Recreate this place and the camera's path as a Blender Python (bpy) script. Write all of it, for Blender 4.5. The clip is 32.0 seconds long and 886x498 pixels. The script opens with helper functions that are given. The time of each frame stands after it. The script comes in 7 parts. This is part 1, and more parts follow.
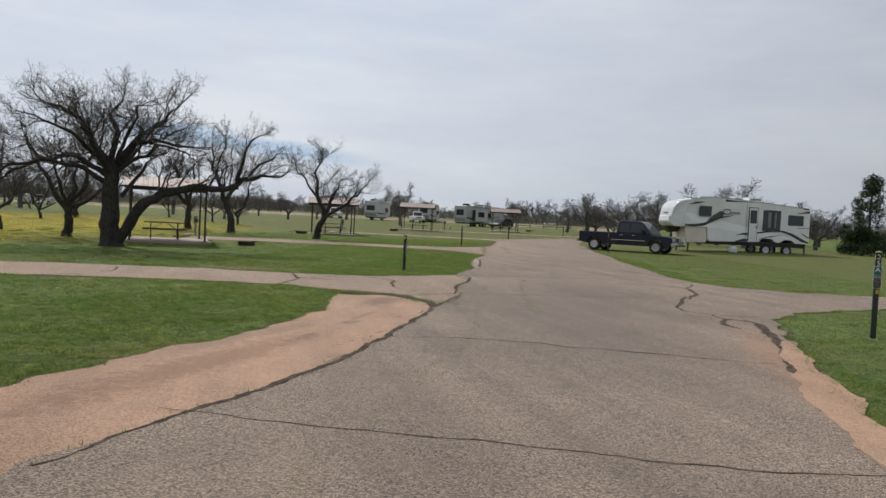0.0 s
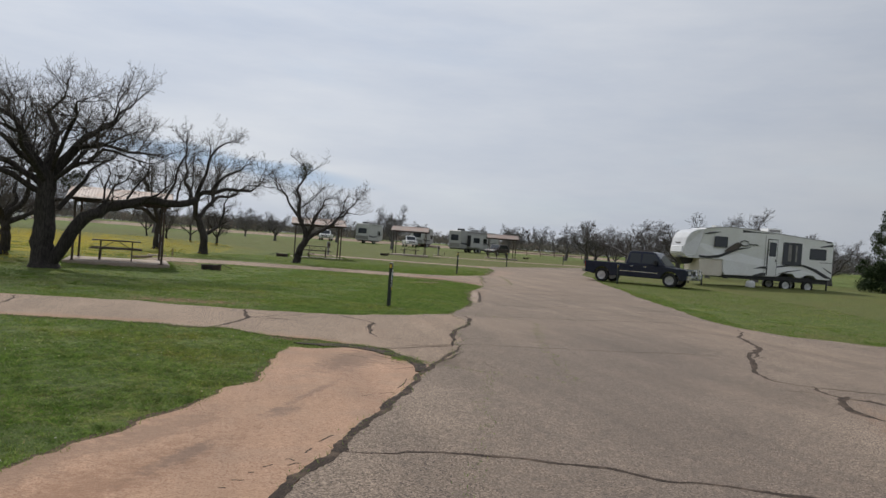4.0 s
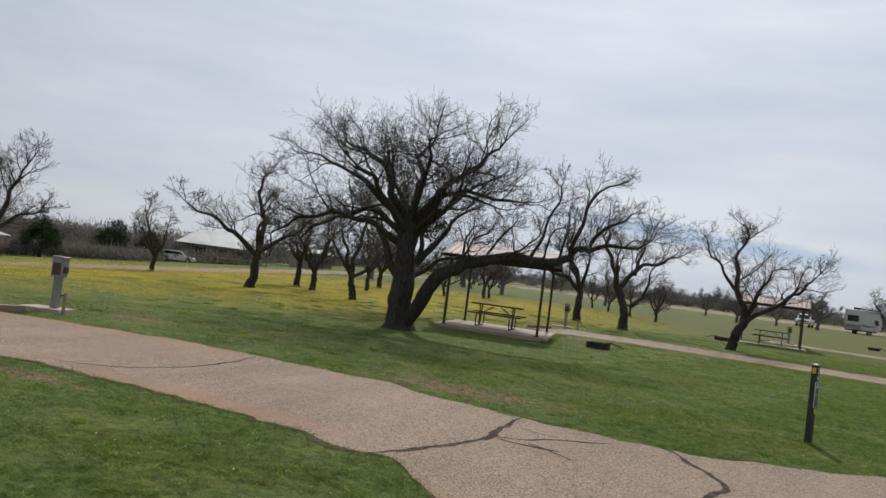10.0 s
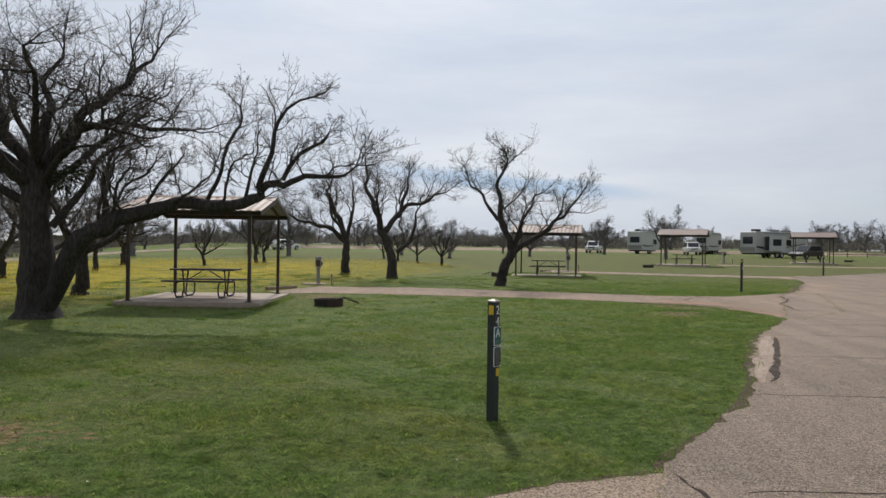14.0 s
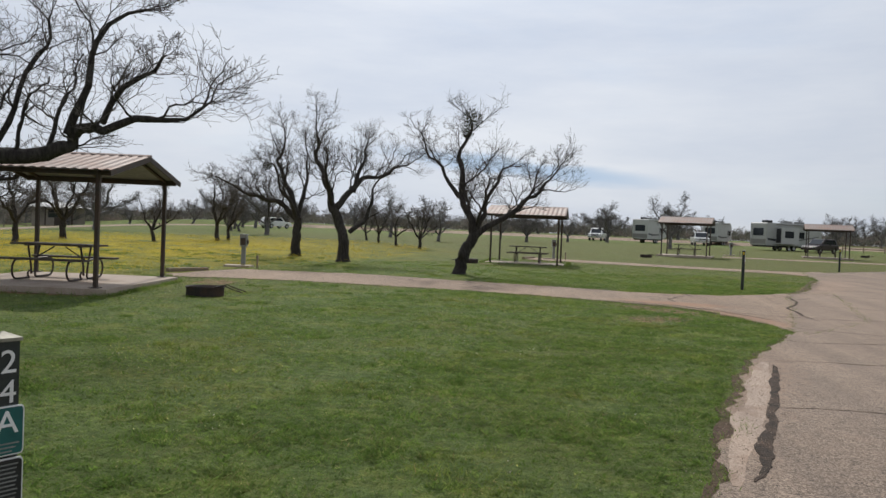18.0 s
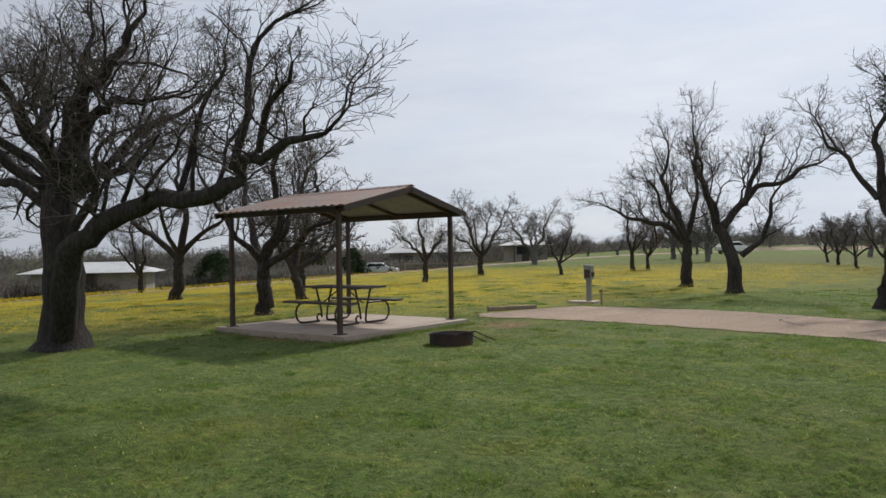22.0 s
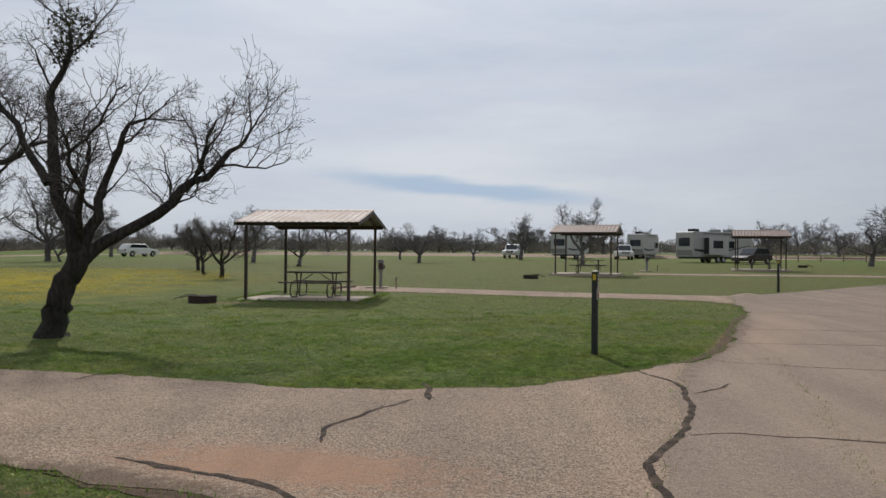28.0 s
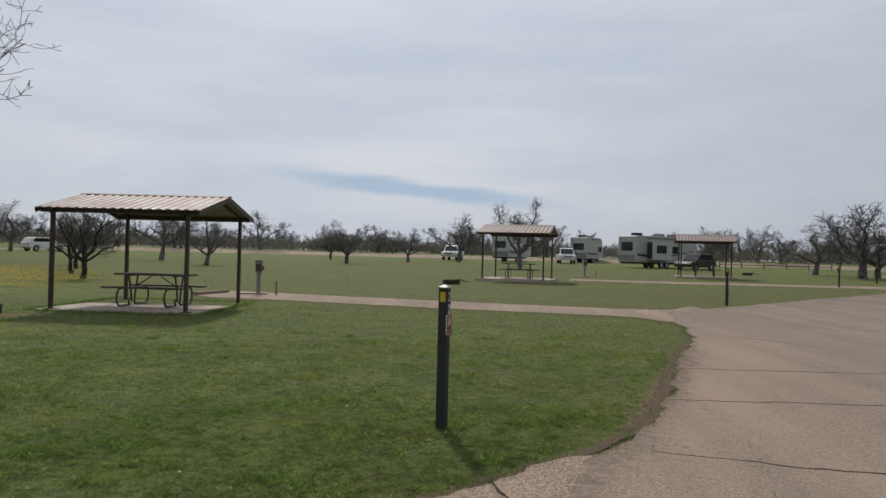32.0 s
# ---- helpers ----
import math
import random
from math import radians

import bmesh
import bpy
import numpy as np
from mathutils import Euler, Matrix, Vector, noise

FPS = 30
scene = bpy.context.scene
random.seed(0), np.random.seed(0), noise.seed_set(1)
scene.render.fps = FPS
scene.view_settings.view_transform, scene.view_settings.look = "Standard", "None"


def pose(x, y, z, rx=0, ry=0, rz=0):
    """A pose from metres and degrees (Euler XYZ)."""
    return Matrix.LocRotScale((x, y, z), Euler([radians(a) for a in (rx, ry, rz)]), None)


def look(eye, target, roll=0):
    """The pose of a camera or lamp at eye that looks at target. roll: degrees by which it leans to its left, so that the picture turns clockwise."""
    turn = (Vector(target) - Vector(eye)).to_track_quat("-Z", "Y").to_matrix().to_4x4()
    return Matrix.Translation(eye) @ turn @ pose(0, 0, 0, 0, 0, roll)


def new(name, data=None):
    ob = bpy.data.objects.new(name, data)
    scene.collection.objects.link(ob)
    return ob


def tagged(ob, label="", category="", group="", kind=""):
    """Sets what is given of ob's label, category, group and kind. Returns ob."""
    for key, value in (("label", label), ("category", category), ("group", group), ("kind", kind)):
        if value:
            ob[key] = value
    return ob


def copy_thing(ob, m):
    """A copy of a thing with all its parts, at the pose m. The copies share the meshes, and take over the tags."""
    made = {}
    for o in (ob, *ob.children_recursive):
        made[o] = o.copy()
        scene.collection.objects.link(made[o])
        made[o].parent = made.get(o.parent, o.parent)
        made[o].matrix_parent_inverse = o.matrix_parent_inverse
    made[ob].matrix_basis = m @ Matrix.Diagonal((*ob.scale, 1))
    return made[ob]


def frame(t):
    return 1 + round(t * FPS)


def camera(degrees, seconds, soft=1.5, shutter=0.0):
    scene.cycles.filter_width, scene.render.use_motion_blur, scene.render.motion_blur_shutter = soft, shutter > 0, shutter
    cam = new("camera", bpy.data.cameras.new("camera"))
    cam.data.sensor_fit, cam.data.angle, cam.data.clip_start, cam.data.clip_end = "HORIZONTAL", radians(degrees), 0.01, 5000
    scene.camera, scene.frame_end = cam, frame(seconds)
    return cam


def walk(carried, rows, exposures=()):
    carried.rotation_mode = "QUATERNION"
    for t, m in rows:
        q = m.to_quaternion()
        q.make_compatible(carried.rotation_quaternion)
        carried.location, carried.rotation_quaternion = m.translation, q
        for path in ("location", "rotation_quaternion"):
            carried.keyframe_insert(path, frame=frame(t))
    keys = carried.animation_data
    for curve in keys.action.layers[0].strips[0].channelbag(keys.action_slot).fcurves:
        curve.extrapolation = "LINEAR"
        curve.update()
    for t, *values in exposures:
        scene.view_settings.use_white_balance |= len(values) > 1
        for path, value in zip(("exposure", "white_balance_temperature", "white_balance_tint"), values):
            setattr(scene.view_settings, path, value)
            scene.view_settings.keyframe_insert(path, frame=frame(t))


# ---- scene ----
from mathutils.geometry import tessellate_polygon

# ---------------------------------------------------------------- camera
cam = camera(62.3, 32.0)
PATH = [
    (0, (-6.228, -20.995, 1.639), (-5.717, -19.063, 1.56), 2.9),
    (0.5, (-6.167, -20.888, 1.637), (-5.678, -18.951, 1.554), 2.6),
    (1, (-6.171, -20.545, 1.631), (-5.644, -18.616, 1.565), 2.5),
    (1.5, (-6.044, -20.103, 1.639), (-5.567, -18.161, 1.62), 2.9),
    (2, (-5.934, -19.47, 1.628), (-5.681, -17.486, 1.597), 5.0),
    (2.5, (-5.889, -18.875, 1.656), (-5.621, -16.895, 1.586), 5.4),
    (3, (-5.654, -18.223, 1.679), (-5.285, -16.258, 1.619), 5.7),
    (3.5, (-5.487, -17.616, 1.656), (-5.073, -15.66, 1.599), 5.0),
    (4, (-5.192, -16.941, 1.658), (-4.667, -15.011, 1.648), 4.2),
    (4.5, (-5.031, -16.303, 1.623), (-4.443, -14.392, 1.607), 4.1),
    (6.5, (-4.06, -14.195, 1.678), (-3.568, -12.257, 1.67), 3.4),
    (7, (-3.821, -13.597, 1.653), (-3.489, -11.625, 1.705), 1.1),
    (7.5, (-3.58, -13.062, 1.692), (-3.691, -11.065, 1.718), 1.6),
    (8, (-3.433, -12.445, 1.666), (-3.692, -10.462, 1.682), 2.4),
    (8.5, (-3.241, -11.886, 1.629), (-3.678, -9.936, 1.554), 2.8),
    (9, (-3.164, -11.306, 1.597), (-3.861, -9.434, 1.496), 2.5),
    (9.5, (-2.993, -10.753, 1.678), (-3.839, -8.941, 1.68), 4.4),
    (10, (-2.806, -10.224, 1.692), (-3.533, -8.362, 1.763), 7.4),
    (10.5, (-2.649, -9.538, 1.668), (-3.133, -7.599, 1.736), 6.3),
    (11, (-2.503, -8.913, 1.656), (-2.922, -6.958, 1.653), 5.1),
    (11.5, (-2.326, -8.283, 1.661), (-2.593, -6.301, 1.675), 4.4),
    (12, (-2.096, -7.706, 1.667), (-2.331, -5.72, 1.695), 4.8),
    (12.5, (-1.896, -7.121, 1.654), (-2.193, -5.144, 1.642), 5.2),
    (13, (-1.608, -6.49, 1.638), (-1.91, -4.513, 1.601), 3.5),
    (13.5, (-1.399, -5.941, 1.62), (-1.704, -3.964, 1.608), 1.8),
    (14, (-1.164, -5.239, 1.6), (-1.403, -3.254, 1.595), 0.8),
    (14.5, (-0.973, -4.651, 1.601), (-1.129, -2.657, 1.562), 1.5),
    (15, (-0.766, -4.08, 1.594), (-0.799, -2.081, 1.542), 1.0),
    (15.5, (-0.599, -3.519, 1.618), (-0.828, -1.533, 1.542), 1.6),
    (17.5, (0.202, -1.288, 1.559), (-0.036, 0.697, 1.53), 3.2),
    (18, (0.345, -0.78, 1.545), (0.079, 1.202, 1.495), 2.4),
    (18.5, (0.732, 0.04, 1.439), (0.503, 2.024, 1.343), 3.5),
    (19, (0.97, 0.591, 1.452), (0.666, 2.564, 1.33), 4.4),
    (19.5, (1.225, 1.21, 1.457), (0.798, 3.162, 1.384), 2.1),
    (20, (1.493, 1.799, 1.464), (0.902, 3.71, 1.428), 1.0),
    (20.5, (1.712, 2.444, 1.545), (1.037, 4.326, 1.506), 0.5),
    (21, (1.812, 3.048, 1.551), (0.893, 4.823, 1.503), 1.3),
    (21.5, (2.033, 3.71, 1.57), (0.75, 5.244, 1.576), 1.8),
    (22, (2.202, 4.308, 1.577), (0.806, 5.74, 1.587), -0.9),
    (22.5, (2.356, 4.926, 1.567), (1.048, 6.438, 1.546), 0.6),
    (23, (2.483, 5.59, 1.55), (1.461, 7.309, 1.497), 2.4),
    (23.5, (2.738, 6.236, 1.542), (1.958, 8.077, 1.497), 2.7),
    (24, (2.962, 6.827, 1.521), (2.332, 8.725, 1.483), 0.1),
    (24.5, (3.144, 7.497, 1.492), (2.539, 9.402, 1.415), -0.3),
    (26.5, (4.193, 10.152, 1.6), (3.808, 12.115, 1.606), 4.1),
    (27, (4.42, 10.701, 1.578), (4.056, 12.667, 1.612), 3.2),
    (27.5, (4.658, 11.276, 1.584), (4.451, 13.264, 1.661), 1.8),
    (28, (4.881, 11.808, 1.568), (4.764, 13.805, 1.58), 0.5),
    (28.5, (5.067, 12.399, 1.573), (4.948, 14.395, 1.532), 0.9),
    (29, (5.283, 12.964, 1.599), (5.061, 14.952, 1.59), 0.9),
    (29.5, (5.467, 13.506, 1.608), (5.268, 15.496, 1.604), 0.7),
    (30, (5.753, 14.122, 1.613), (5.729, 16.122, 1.614), 2.2),
    (30.5, (5.936, 14.816, 1.586), (6.063, 16.811, 1.631), 2.2),
    (31, (6.132, 15.319, 1.601), (6.292, 17.312, 1.652), 1.5),
    (31.5, (6.278, 15.865, 1.592), (6.417, 17.86, 1.62), 2.2),
    (32, (6.394, 16.325, 1.598), (6.413, 18.325, 1.615), 1.5),
]
EXPOSURES = [(0, 0.0), (2, -0.06), (4, -0.1), (7, -0.18), (9, 0.06), (10, -0.05), (12, -0.1), (13, 0.0), (15, 0.05), (18, 0.07), (22, 0.12), (24.5, 0.1), (27, -0.01), (28, -0.14), (29, -0.09), (30.5, -0.2), (32, -0.2)]
walk(cam, [(t, look(eye, target, roll)) for t, eye, target, roll in PATH], EXPOSURES)

# ---------------------------------------------------------------- light
SUN_EL, SUN_AZ = radians(43), radians(-12)
sun_way = Vector((math.sin(SUN_AZ) * math.cos(SUN_EL), math.cos(SUN_AZ) * math.cos(SUN_EL), math.sin(SUN_EL)))
sun_data = bpy.data.lights.new("sun", "SUN")
sun_data.energy, sun_data.angle, sun_data.color = 2.4, radians(3), (1.0, 0.95, 0.88)
sun = new("sun", sun_data)
sun.matrix_world = look(sun_way * 60, (0, 0, 0))

world = bpy.data.worlds.new("sky")
scene.world = world
world.use_nodes = True


def build_sky():
    n, l = world.node_tree.nodes, world.node_tree.links
    n.clear()
    out, bg = n.new("ShaderNodeOutputWorld"), n.new("ShaderNodeBackground")
    sky = n.new("ShaderNodeTexSky")
    sky.sky_type, sky.sun_disc = "NISHITA", False
    sky.sun_elevation, sky.sun_rotation = SUN_EL, SUN_AZ
    sky.air_density, sky.dust_density = 1.0, 0.3
    co = n.new("ShaderNodeTexCoord")
    # wispy veils: stretched along the horizon
    mp = n.new("ShaderNodeMapping")
    mp.inputs["Rotation"].default_value = (0.04, 0.10, 0.3)
    mp.inputs["Scale"].default_value = (1.0, 1.2, 5.0)
    l.new(co.outputs["Generated"], mp.inputs["Vector"])
    veil = n.new("ShaderNodeTexNoise")
    veil.inputs["Scale"].default_value, veil.inputs["Detail"].default_value = 2.2, 7
    veil.inputs["Roughness"].default_value, veil.inputs["Distortion"].default_value = 0.55, 0.35
    l.new(mp.outputs[0], veil.inputs["Vector"])
    cover = n.new("ShaderNodeValToRGB")
    cover.color_ramp.elements[0].position, cover.color_ramp.elements[0].color = 0.30, (0.85, 0.85, 0.85, 1)
    cover.color_ramp.elements[1].position, cover.color_ramp.elements[1].color = 0.46, (0.97, 0.97, 0.97, 1)
    l.new(veil.outputs["Fac"], cover.inputs["Fac"])
    # brightness of the cloud deck
    big = n.new("ShaderNodeTexNoise")
    big.inputs["Scale"].default_value, big.inputs["Detail"].default_value = 1.6, 8
    big.inputs["Roughness"].default_value = 0.6
    l.new(mp.outputs[0], big.inputs["Vector"])
    deck = n.new("ShaderNodeValToRGB")
    deck.color_ramp.elements[0].position, deck.color_ramp.elements[0].color = 0.32, (4.3, 4.75, 5.6, 1)
    deck.color_ramp.elements[1].position, deck.color_ramp.elements[1].color = 0.68, (5.7, 5.95, 6.4, 1)
    l.new(big.outputs["Fac"], deck.inputs["Fac"])
    # a broad glow of the veiled sun
    dot = n.new("ShaderNodeVectorMath")
    dot.operation = "DOT_PRODUCT"
    nrm = n.new("ShaderNodeVectorMath")
    nrm.operation = "NORMALIZE"
    l.new(co.outputs["Generated"], nrm.inputs[0])
    l.new(nrm.outputs[0], dot.inputs[0])
    dot.inputs[1].default_value = sun_way
    glow = n.new("ShaderNodeMapRange")
    glow.inputs["From Min"].default_value, glow.inputs["From Max"].default_value = 0.45, 1.0
    glow.inputs["To Min"].default_value, glow.inputs["To Max"].default_value = 0.90, 1.50
    l.new(dot.outputs["Value"], glow.inputs["Value"])
    lit = n.new("ShaderNodeMix")
    lit.data_type, lit.blend_type = "RGBA", "MULTIPLY"
    lit.inputs[0].default_value = 1.0
    l.new(deck.outputs[0], lit.inputs[6])
    l.new(glow.outputs[0], lit.inputs[7])
    # a long thin gap in the cloud low in the north
    gap = n.new("ShaderNodeMapping")
    gap.vector_type = "TEXTURE"
    gap.inputs["Location"].default_value = (-0.028, 1.0, 0.088)
    gap.inputs["Rotation"].default_value = (0, radians(5), 0)
    gap.inputs["Scale"].default_value = (0.20, 0.5, 0.014)
    wob = n.new("ShaderNodeTexNoise")
    wob.inputs["Scale"].default_value, wob.inputs["Detail"].default_value = 9, 5
    l.new(mp.outputs[0], wob.inputs["Vector"])
    shift = n.new("ShaderNodeMix")
    shift.data_type, shift.blend_type = "RGBA", "LINEAR_LIGHT"
    shift.inputs[0].default_value = 0.012
    l.new(nrm.outputs[0], shift.inputs[6])
    l.new(wob.outputs["Color"], shift.inputs[7])
    l.new(shift.outputs[2], gap.inputs["Vector"])
    gl = n.new("ShaderNodeVectorMath")
    gl.operation = "LENGTH"
    l.new(gap.outputs[0], gl.inputs[0])
    gm = n.new("ShaderNodeMapRange")
    gm.interpolation_type = "SMOOTHSTEP"
    gm.inputs["From Min"].default_value, gm.inputs["From Max"].default_value = 0.35, 1.25
    gm.inputs["To Min"].default_value, gm.inputs["To Max"].default_value = 0.75, 0.0
    l.new(gl.outputs["Value"], gm.inputs["Value"])
    mix = n.new("ShaderNodeMix")
    mix.data_type = "RGBA"
    l.new(cover.outputs[0], mix.inputs[0])
    l.new(sky.outputs[0], mix.inputs[6])
    l.new(lit.outputs[2], mix.inputs[7])
    air = n.new("ShaderNodeMix")
    air.data_type = "RGBA"
    air.inputs[7].default_value = (3.7, 5.1, 6.9, 1)
    l.new(gm.outputs[0], air.inputs[0])
    l.new(mix.outputs[2], air.inputs[6])
    l.new(air.outputs[2], bg.inputs["Color"])
    bg.inputs["Strength"].default_value = 0.1
    l.new(bg.outputs[0], out.inputs["Surface"])


build_sky()


# ---------------------------------------------------------------- materials
def ramp_node(n, stops):
    r = n.new("ShaderNodeValToRGB")
    while len(r.color_ramp.elements) < len(stops):
        r.color_ramp.elements.new(0.5)
    for e, (p, c) in zip(r.color_ramp.elements, stops):
        e.position, e.color = p, (*c, 1)
    return r


def noise_node(n, l, vec, scale, detail=4, rough=0.55):
    x = n.new("ShaderNodeTexNoise")
    x.inputs["Scale"].default_value, x.inputs["Detail"].default_value, x.inputs["Roughness"].default_value = scale, detail, rough
    l.new(vec, x.inputs["Vector"])
    return x


def mix_node(n, l, fac, a, b, blend="MIX"):
    m = n.new("ShaderNodeMix")
    m.data_type, m.blend_type = "RGBA", blend
    for value, slot in ((fac, m.inputs[0]), (a, m.inputs[6]), (b, m.inputs[7])):
        if isinstance(value, (int, float)):
            slot.default_value = value
        elif isinstance(value, tuple):
            slot.default_value = (*value, 1)
        else:
            l.new(value, slot)
    return m.outputs[2]


def surface(name, c1, c2, rough=0.7, grain=30.0, stain=1.2, bump=0.2, metal=0.0, stain_c=None, stain_amt=0.5, stretch=None, vary=0.12, depth=0.004, spec=0.5):
    """Grain between c1 and c2 with large stains over it."""
    m = bpy.data.materials.new(name)
    m.use_nodes = True
    n, l = m.node_tree.nodes, m.node_tree.links
    b = n["Principled BSDF"]
    co = n.new("ShaderNodeTexCoord")
    vec = co.outputs["Object"]
    if stretch:
        mp = n.new("ShaderNodeMapping")
        mp.inputs["Scale"].default_value = stretch
        l.new(vec, mp.inputs["Vector"])
        vec = mp.outputs[0]
    g = noise_node(n, l, vec, grain, 5, 0.6)
    r = ramp_node(n, [(0.3, c1), (0.7, c2)])
    l.new(g.outputs["Fac"], r.inputs["Fac"])
    s = noise_node(n, l, vec, stain, 6, 0.62)
    sr = ramp_node(n, [(0.46, (0, 0, 0)), (0.68, (stain_amt,) * 3)])
    l.new(s.outputs["Fac"], sr.inputs["Fac"])
    col = mix_node(n, l, sr.outputs[0], r.outputs[0], stain_c or tuple(v * 0.55 for v in c1))
    info = n.new("ShaderNodeObjectInfo")
    hv = n.new("ShaderNodeMapRange")
    hv.inputs["To Min"].default_value, hv.inputs["To Max"].default_value = 1 - vary, 1 + vary
    l.new(info.outputs["Random"], hv.inputs["Value"])
    col = mix_node(n, l, 1.0, col, hv.outputs[0], "MULTIPLY")
    l.new(col, b.inputs["Base Color"])
    rr = n.new("ShaderNodeMapRange")
    rr.inputs["To Min"].default_value, rr.inputs["To Max"].default_value = max(0.03, rough - 0.12), min(1, rough + 0.12)
    l.new(s.outputs["Fac"], rr.inputs["Value"])
    l.new(rr.outputs[0], b.inputs["Roughness"])
    b.inputs["Metallic"].default_value = metal
    b.inputs["Specular IOR Level"].default_value = spec
    if bump:
        bp = n.new("ShaderNodeBump")
        bp.inputs["Strength"].default_value, bp.inputs["Distance"].default_value = bump, depth
        l.new(g.outputs["Fac"], bp.inputs["Height"])
        l.new(bp.outputs[0], b.inputs["Normal"])
    return m


def gate(n, l, vec, centre, radii, soft=0.35, turn=-20):
    """1 inside an ellipse on the plan, 0 outside."""
    mp = n.new("ShaderNodeMapping")
    mp.vector_type = "TEXTURE"
    mp.inputs["Location"].default_value, mp.inputs["Scale"].default_value = (*centre, 0), (*radii, 1e4)
    mp.inputs["Rotation"].default_value = (0, 0, radians(turn))
    l.new(vec, mp.inputs["Vector"])
    ln = n.new("ShaderNodeVectorMath")
    ln.operation = "LENGTH"
    l.new(mp.outputs[0], ln.inputs[0])
    mr = n.new("ShaderNodeMapRange")
    mr.inputs["From Min"].default_value, mr.inputs["From Max"].default_value = 1 + soft, 1 - soft
    l.new(ln.outputs["Value"], mr.inputs["Value"])
    return mr.outputs[0]


def paved(name, stones, tone, patch, patch_amt=0.6, dust=(0.42, 0.27, 0.19), dust_amt=0.5, dust_at=0.55, zones=()):
    """Chip seal: small stones, broad tone changes, dusty patches."""
    m = bpy.data.materials.new(name)
    m.use_nodes = True
    n, l = m.node_tree.nodes, m.node_tree.links
    b = n["Principled BSDF"]
    vec = n.new("ShaderNodeTexCoord").outputs["Object"]
    v = n.new("ShaderNodeTexVoronoi")
    v.inputs["Scale"].default_value = 92
    l.new(vec, v.inputs["Vector"])
    st = ramp_node(n, [(0.0, stones[0]), (0.45, stones[1]), (1.0, stones[2])])
    sep = n.new("ShaderNodeSeparateColor")
    l.new(v.outputs["Color"], sep.inputs[0])
    l.new(sep.outputs[0], st.inputs["Fac"])
    big = noise_node(n, l, vec, 0.35, 7, 0.6)
    br = ramp_node(n, [(0.35, tuple(0.86 * x for x in tone)), (0.65, tuple(1.12 * x for x in tone))])
    l.new(big.outputs["Fac"], br.inputs["Fac"])
    col = mix_node(n, l, 1.0, st.outputs[0], br.outputs[0], "MULTIPLY")
    mid = noise_node(n, l, vec, 1.7, 8, 0.65)
    mr = ramp_node(n, [(0.5, (0, 0, 0)), (0.72, (patch_amt,) * 3)])
    l.new(mid.outputs["Fac"], mr.inputs["Fac"])
    col = mix_node(n, l, mr.outputs[0], col, patch)
    dn = noise_node(n, l, vec, 0.22, 8, 0.7)
    dr = ramp_node(n, [(dust_at, (0, 0, 0)), (dust_at + 0.2, (dust_amt,) * 3)])
    l.new(dn.outputs["Fac"], dr.inputs["Fac"])
    col = mix_node(n, l, dr.outputs[0], col, dust)
    for x, y, rx, ry, turn, tint, amt in zones:
        zn = noise_node(n, l, vec, 7.0, 10, 0.8)
        za = n.new("ShaderNodeMath")
        za.operation = "MULTIPLY_ADD"
        l.new(gate(n, l, vec, (x, y), (rx, ry), 0.75, turn), za.inputs[0])
        za.inputs[1].default_value = 0.40
        l.new(zn.outputs["Fac"], za.inputs[2])
        zr = ramp_node(n, [(0.64, (0, 0, 0)), (0.84, (amt,) * 3)])
        l.new(za.outputs[0], zr.inputs["Fac"])
        col = mix_node(n, l, zr.outputs[0], col, tint)
    fleck = noise_node(n, l, vec, 17, 5, 0.7)
    fk = ramp_node(n, [(0.34, (0.92, 0.915, 0.91)), (0.5, (1.0, 1.0, 1.0)), (0.68, (1.07, 1.065, 1.06))])
    l.new(fleck.outputs["Fac"], fk.inputs["Fac"])
    col = mix_node(n, l, 1.0, col, fk.outputs[0], "MULTIPLY")
    # faint streaks along the way of the wheels
    mp = n.new("ShaderNodeMapping")
    mp.inputs["Rotation"].default_value = (0, 0, radians(22))
    mp.inputs["Scale"].default_value = (1.4, 0.07, 1)
    l.new(vec, mp.inputs["Vector"])
    sn = noise_node(n, l, mp.outputs[0], 1.0, 5, 0.6)
    sr = ramp_node(n, [(0.36, (0.86, 0.86, 0.87)), (0.64, (1.12, 1.11, 1.10))])
    l.new(sn.outputs["Fac"], sr.inputs["Fac"])
    col = mix_node(n, l, 0.8, col, sr.outputs[0], "MULTIPLY")
    l.new(col, b.inputs["Base Color"])
    b.inputs["Roughness"].default_value = 0.88
    b.inputs["Specular IOR Level"].default_value = 0.3
    bp = n.new("ShaderNodeBump")
    bp.inputs["Strength"].default_value, bp.inputs["Distance"].default_value = 0.7, 0.006
    l.new(v.outputs["Distance"], bp.inputs["Height"])
    l.new(bp.outputs[0], b.inputs["Normal"])
    return m


def glassy(name, c=(0.02, 0.025, 0.03), rough=0.06):
    m = bpy.data.materials.new(name)
    m.use_nodes = True
    b = m.node_tree.nodes["Principled BSDF"]
    b.inputs["Base Color"].default_value = (*c, 1)
    b.inputs["Roughness"].default_value = rough
    b.inputs["Specular IOR Level"].default_value = 0.6
    return m


FIELD = ((-24.0, 24.0), (13.0, 26.0))
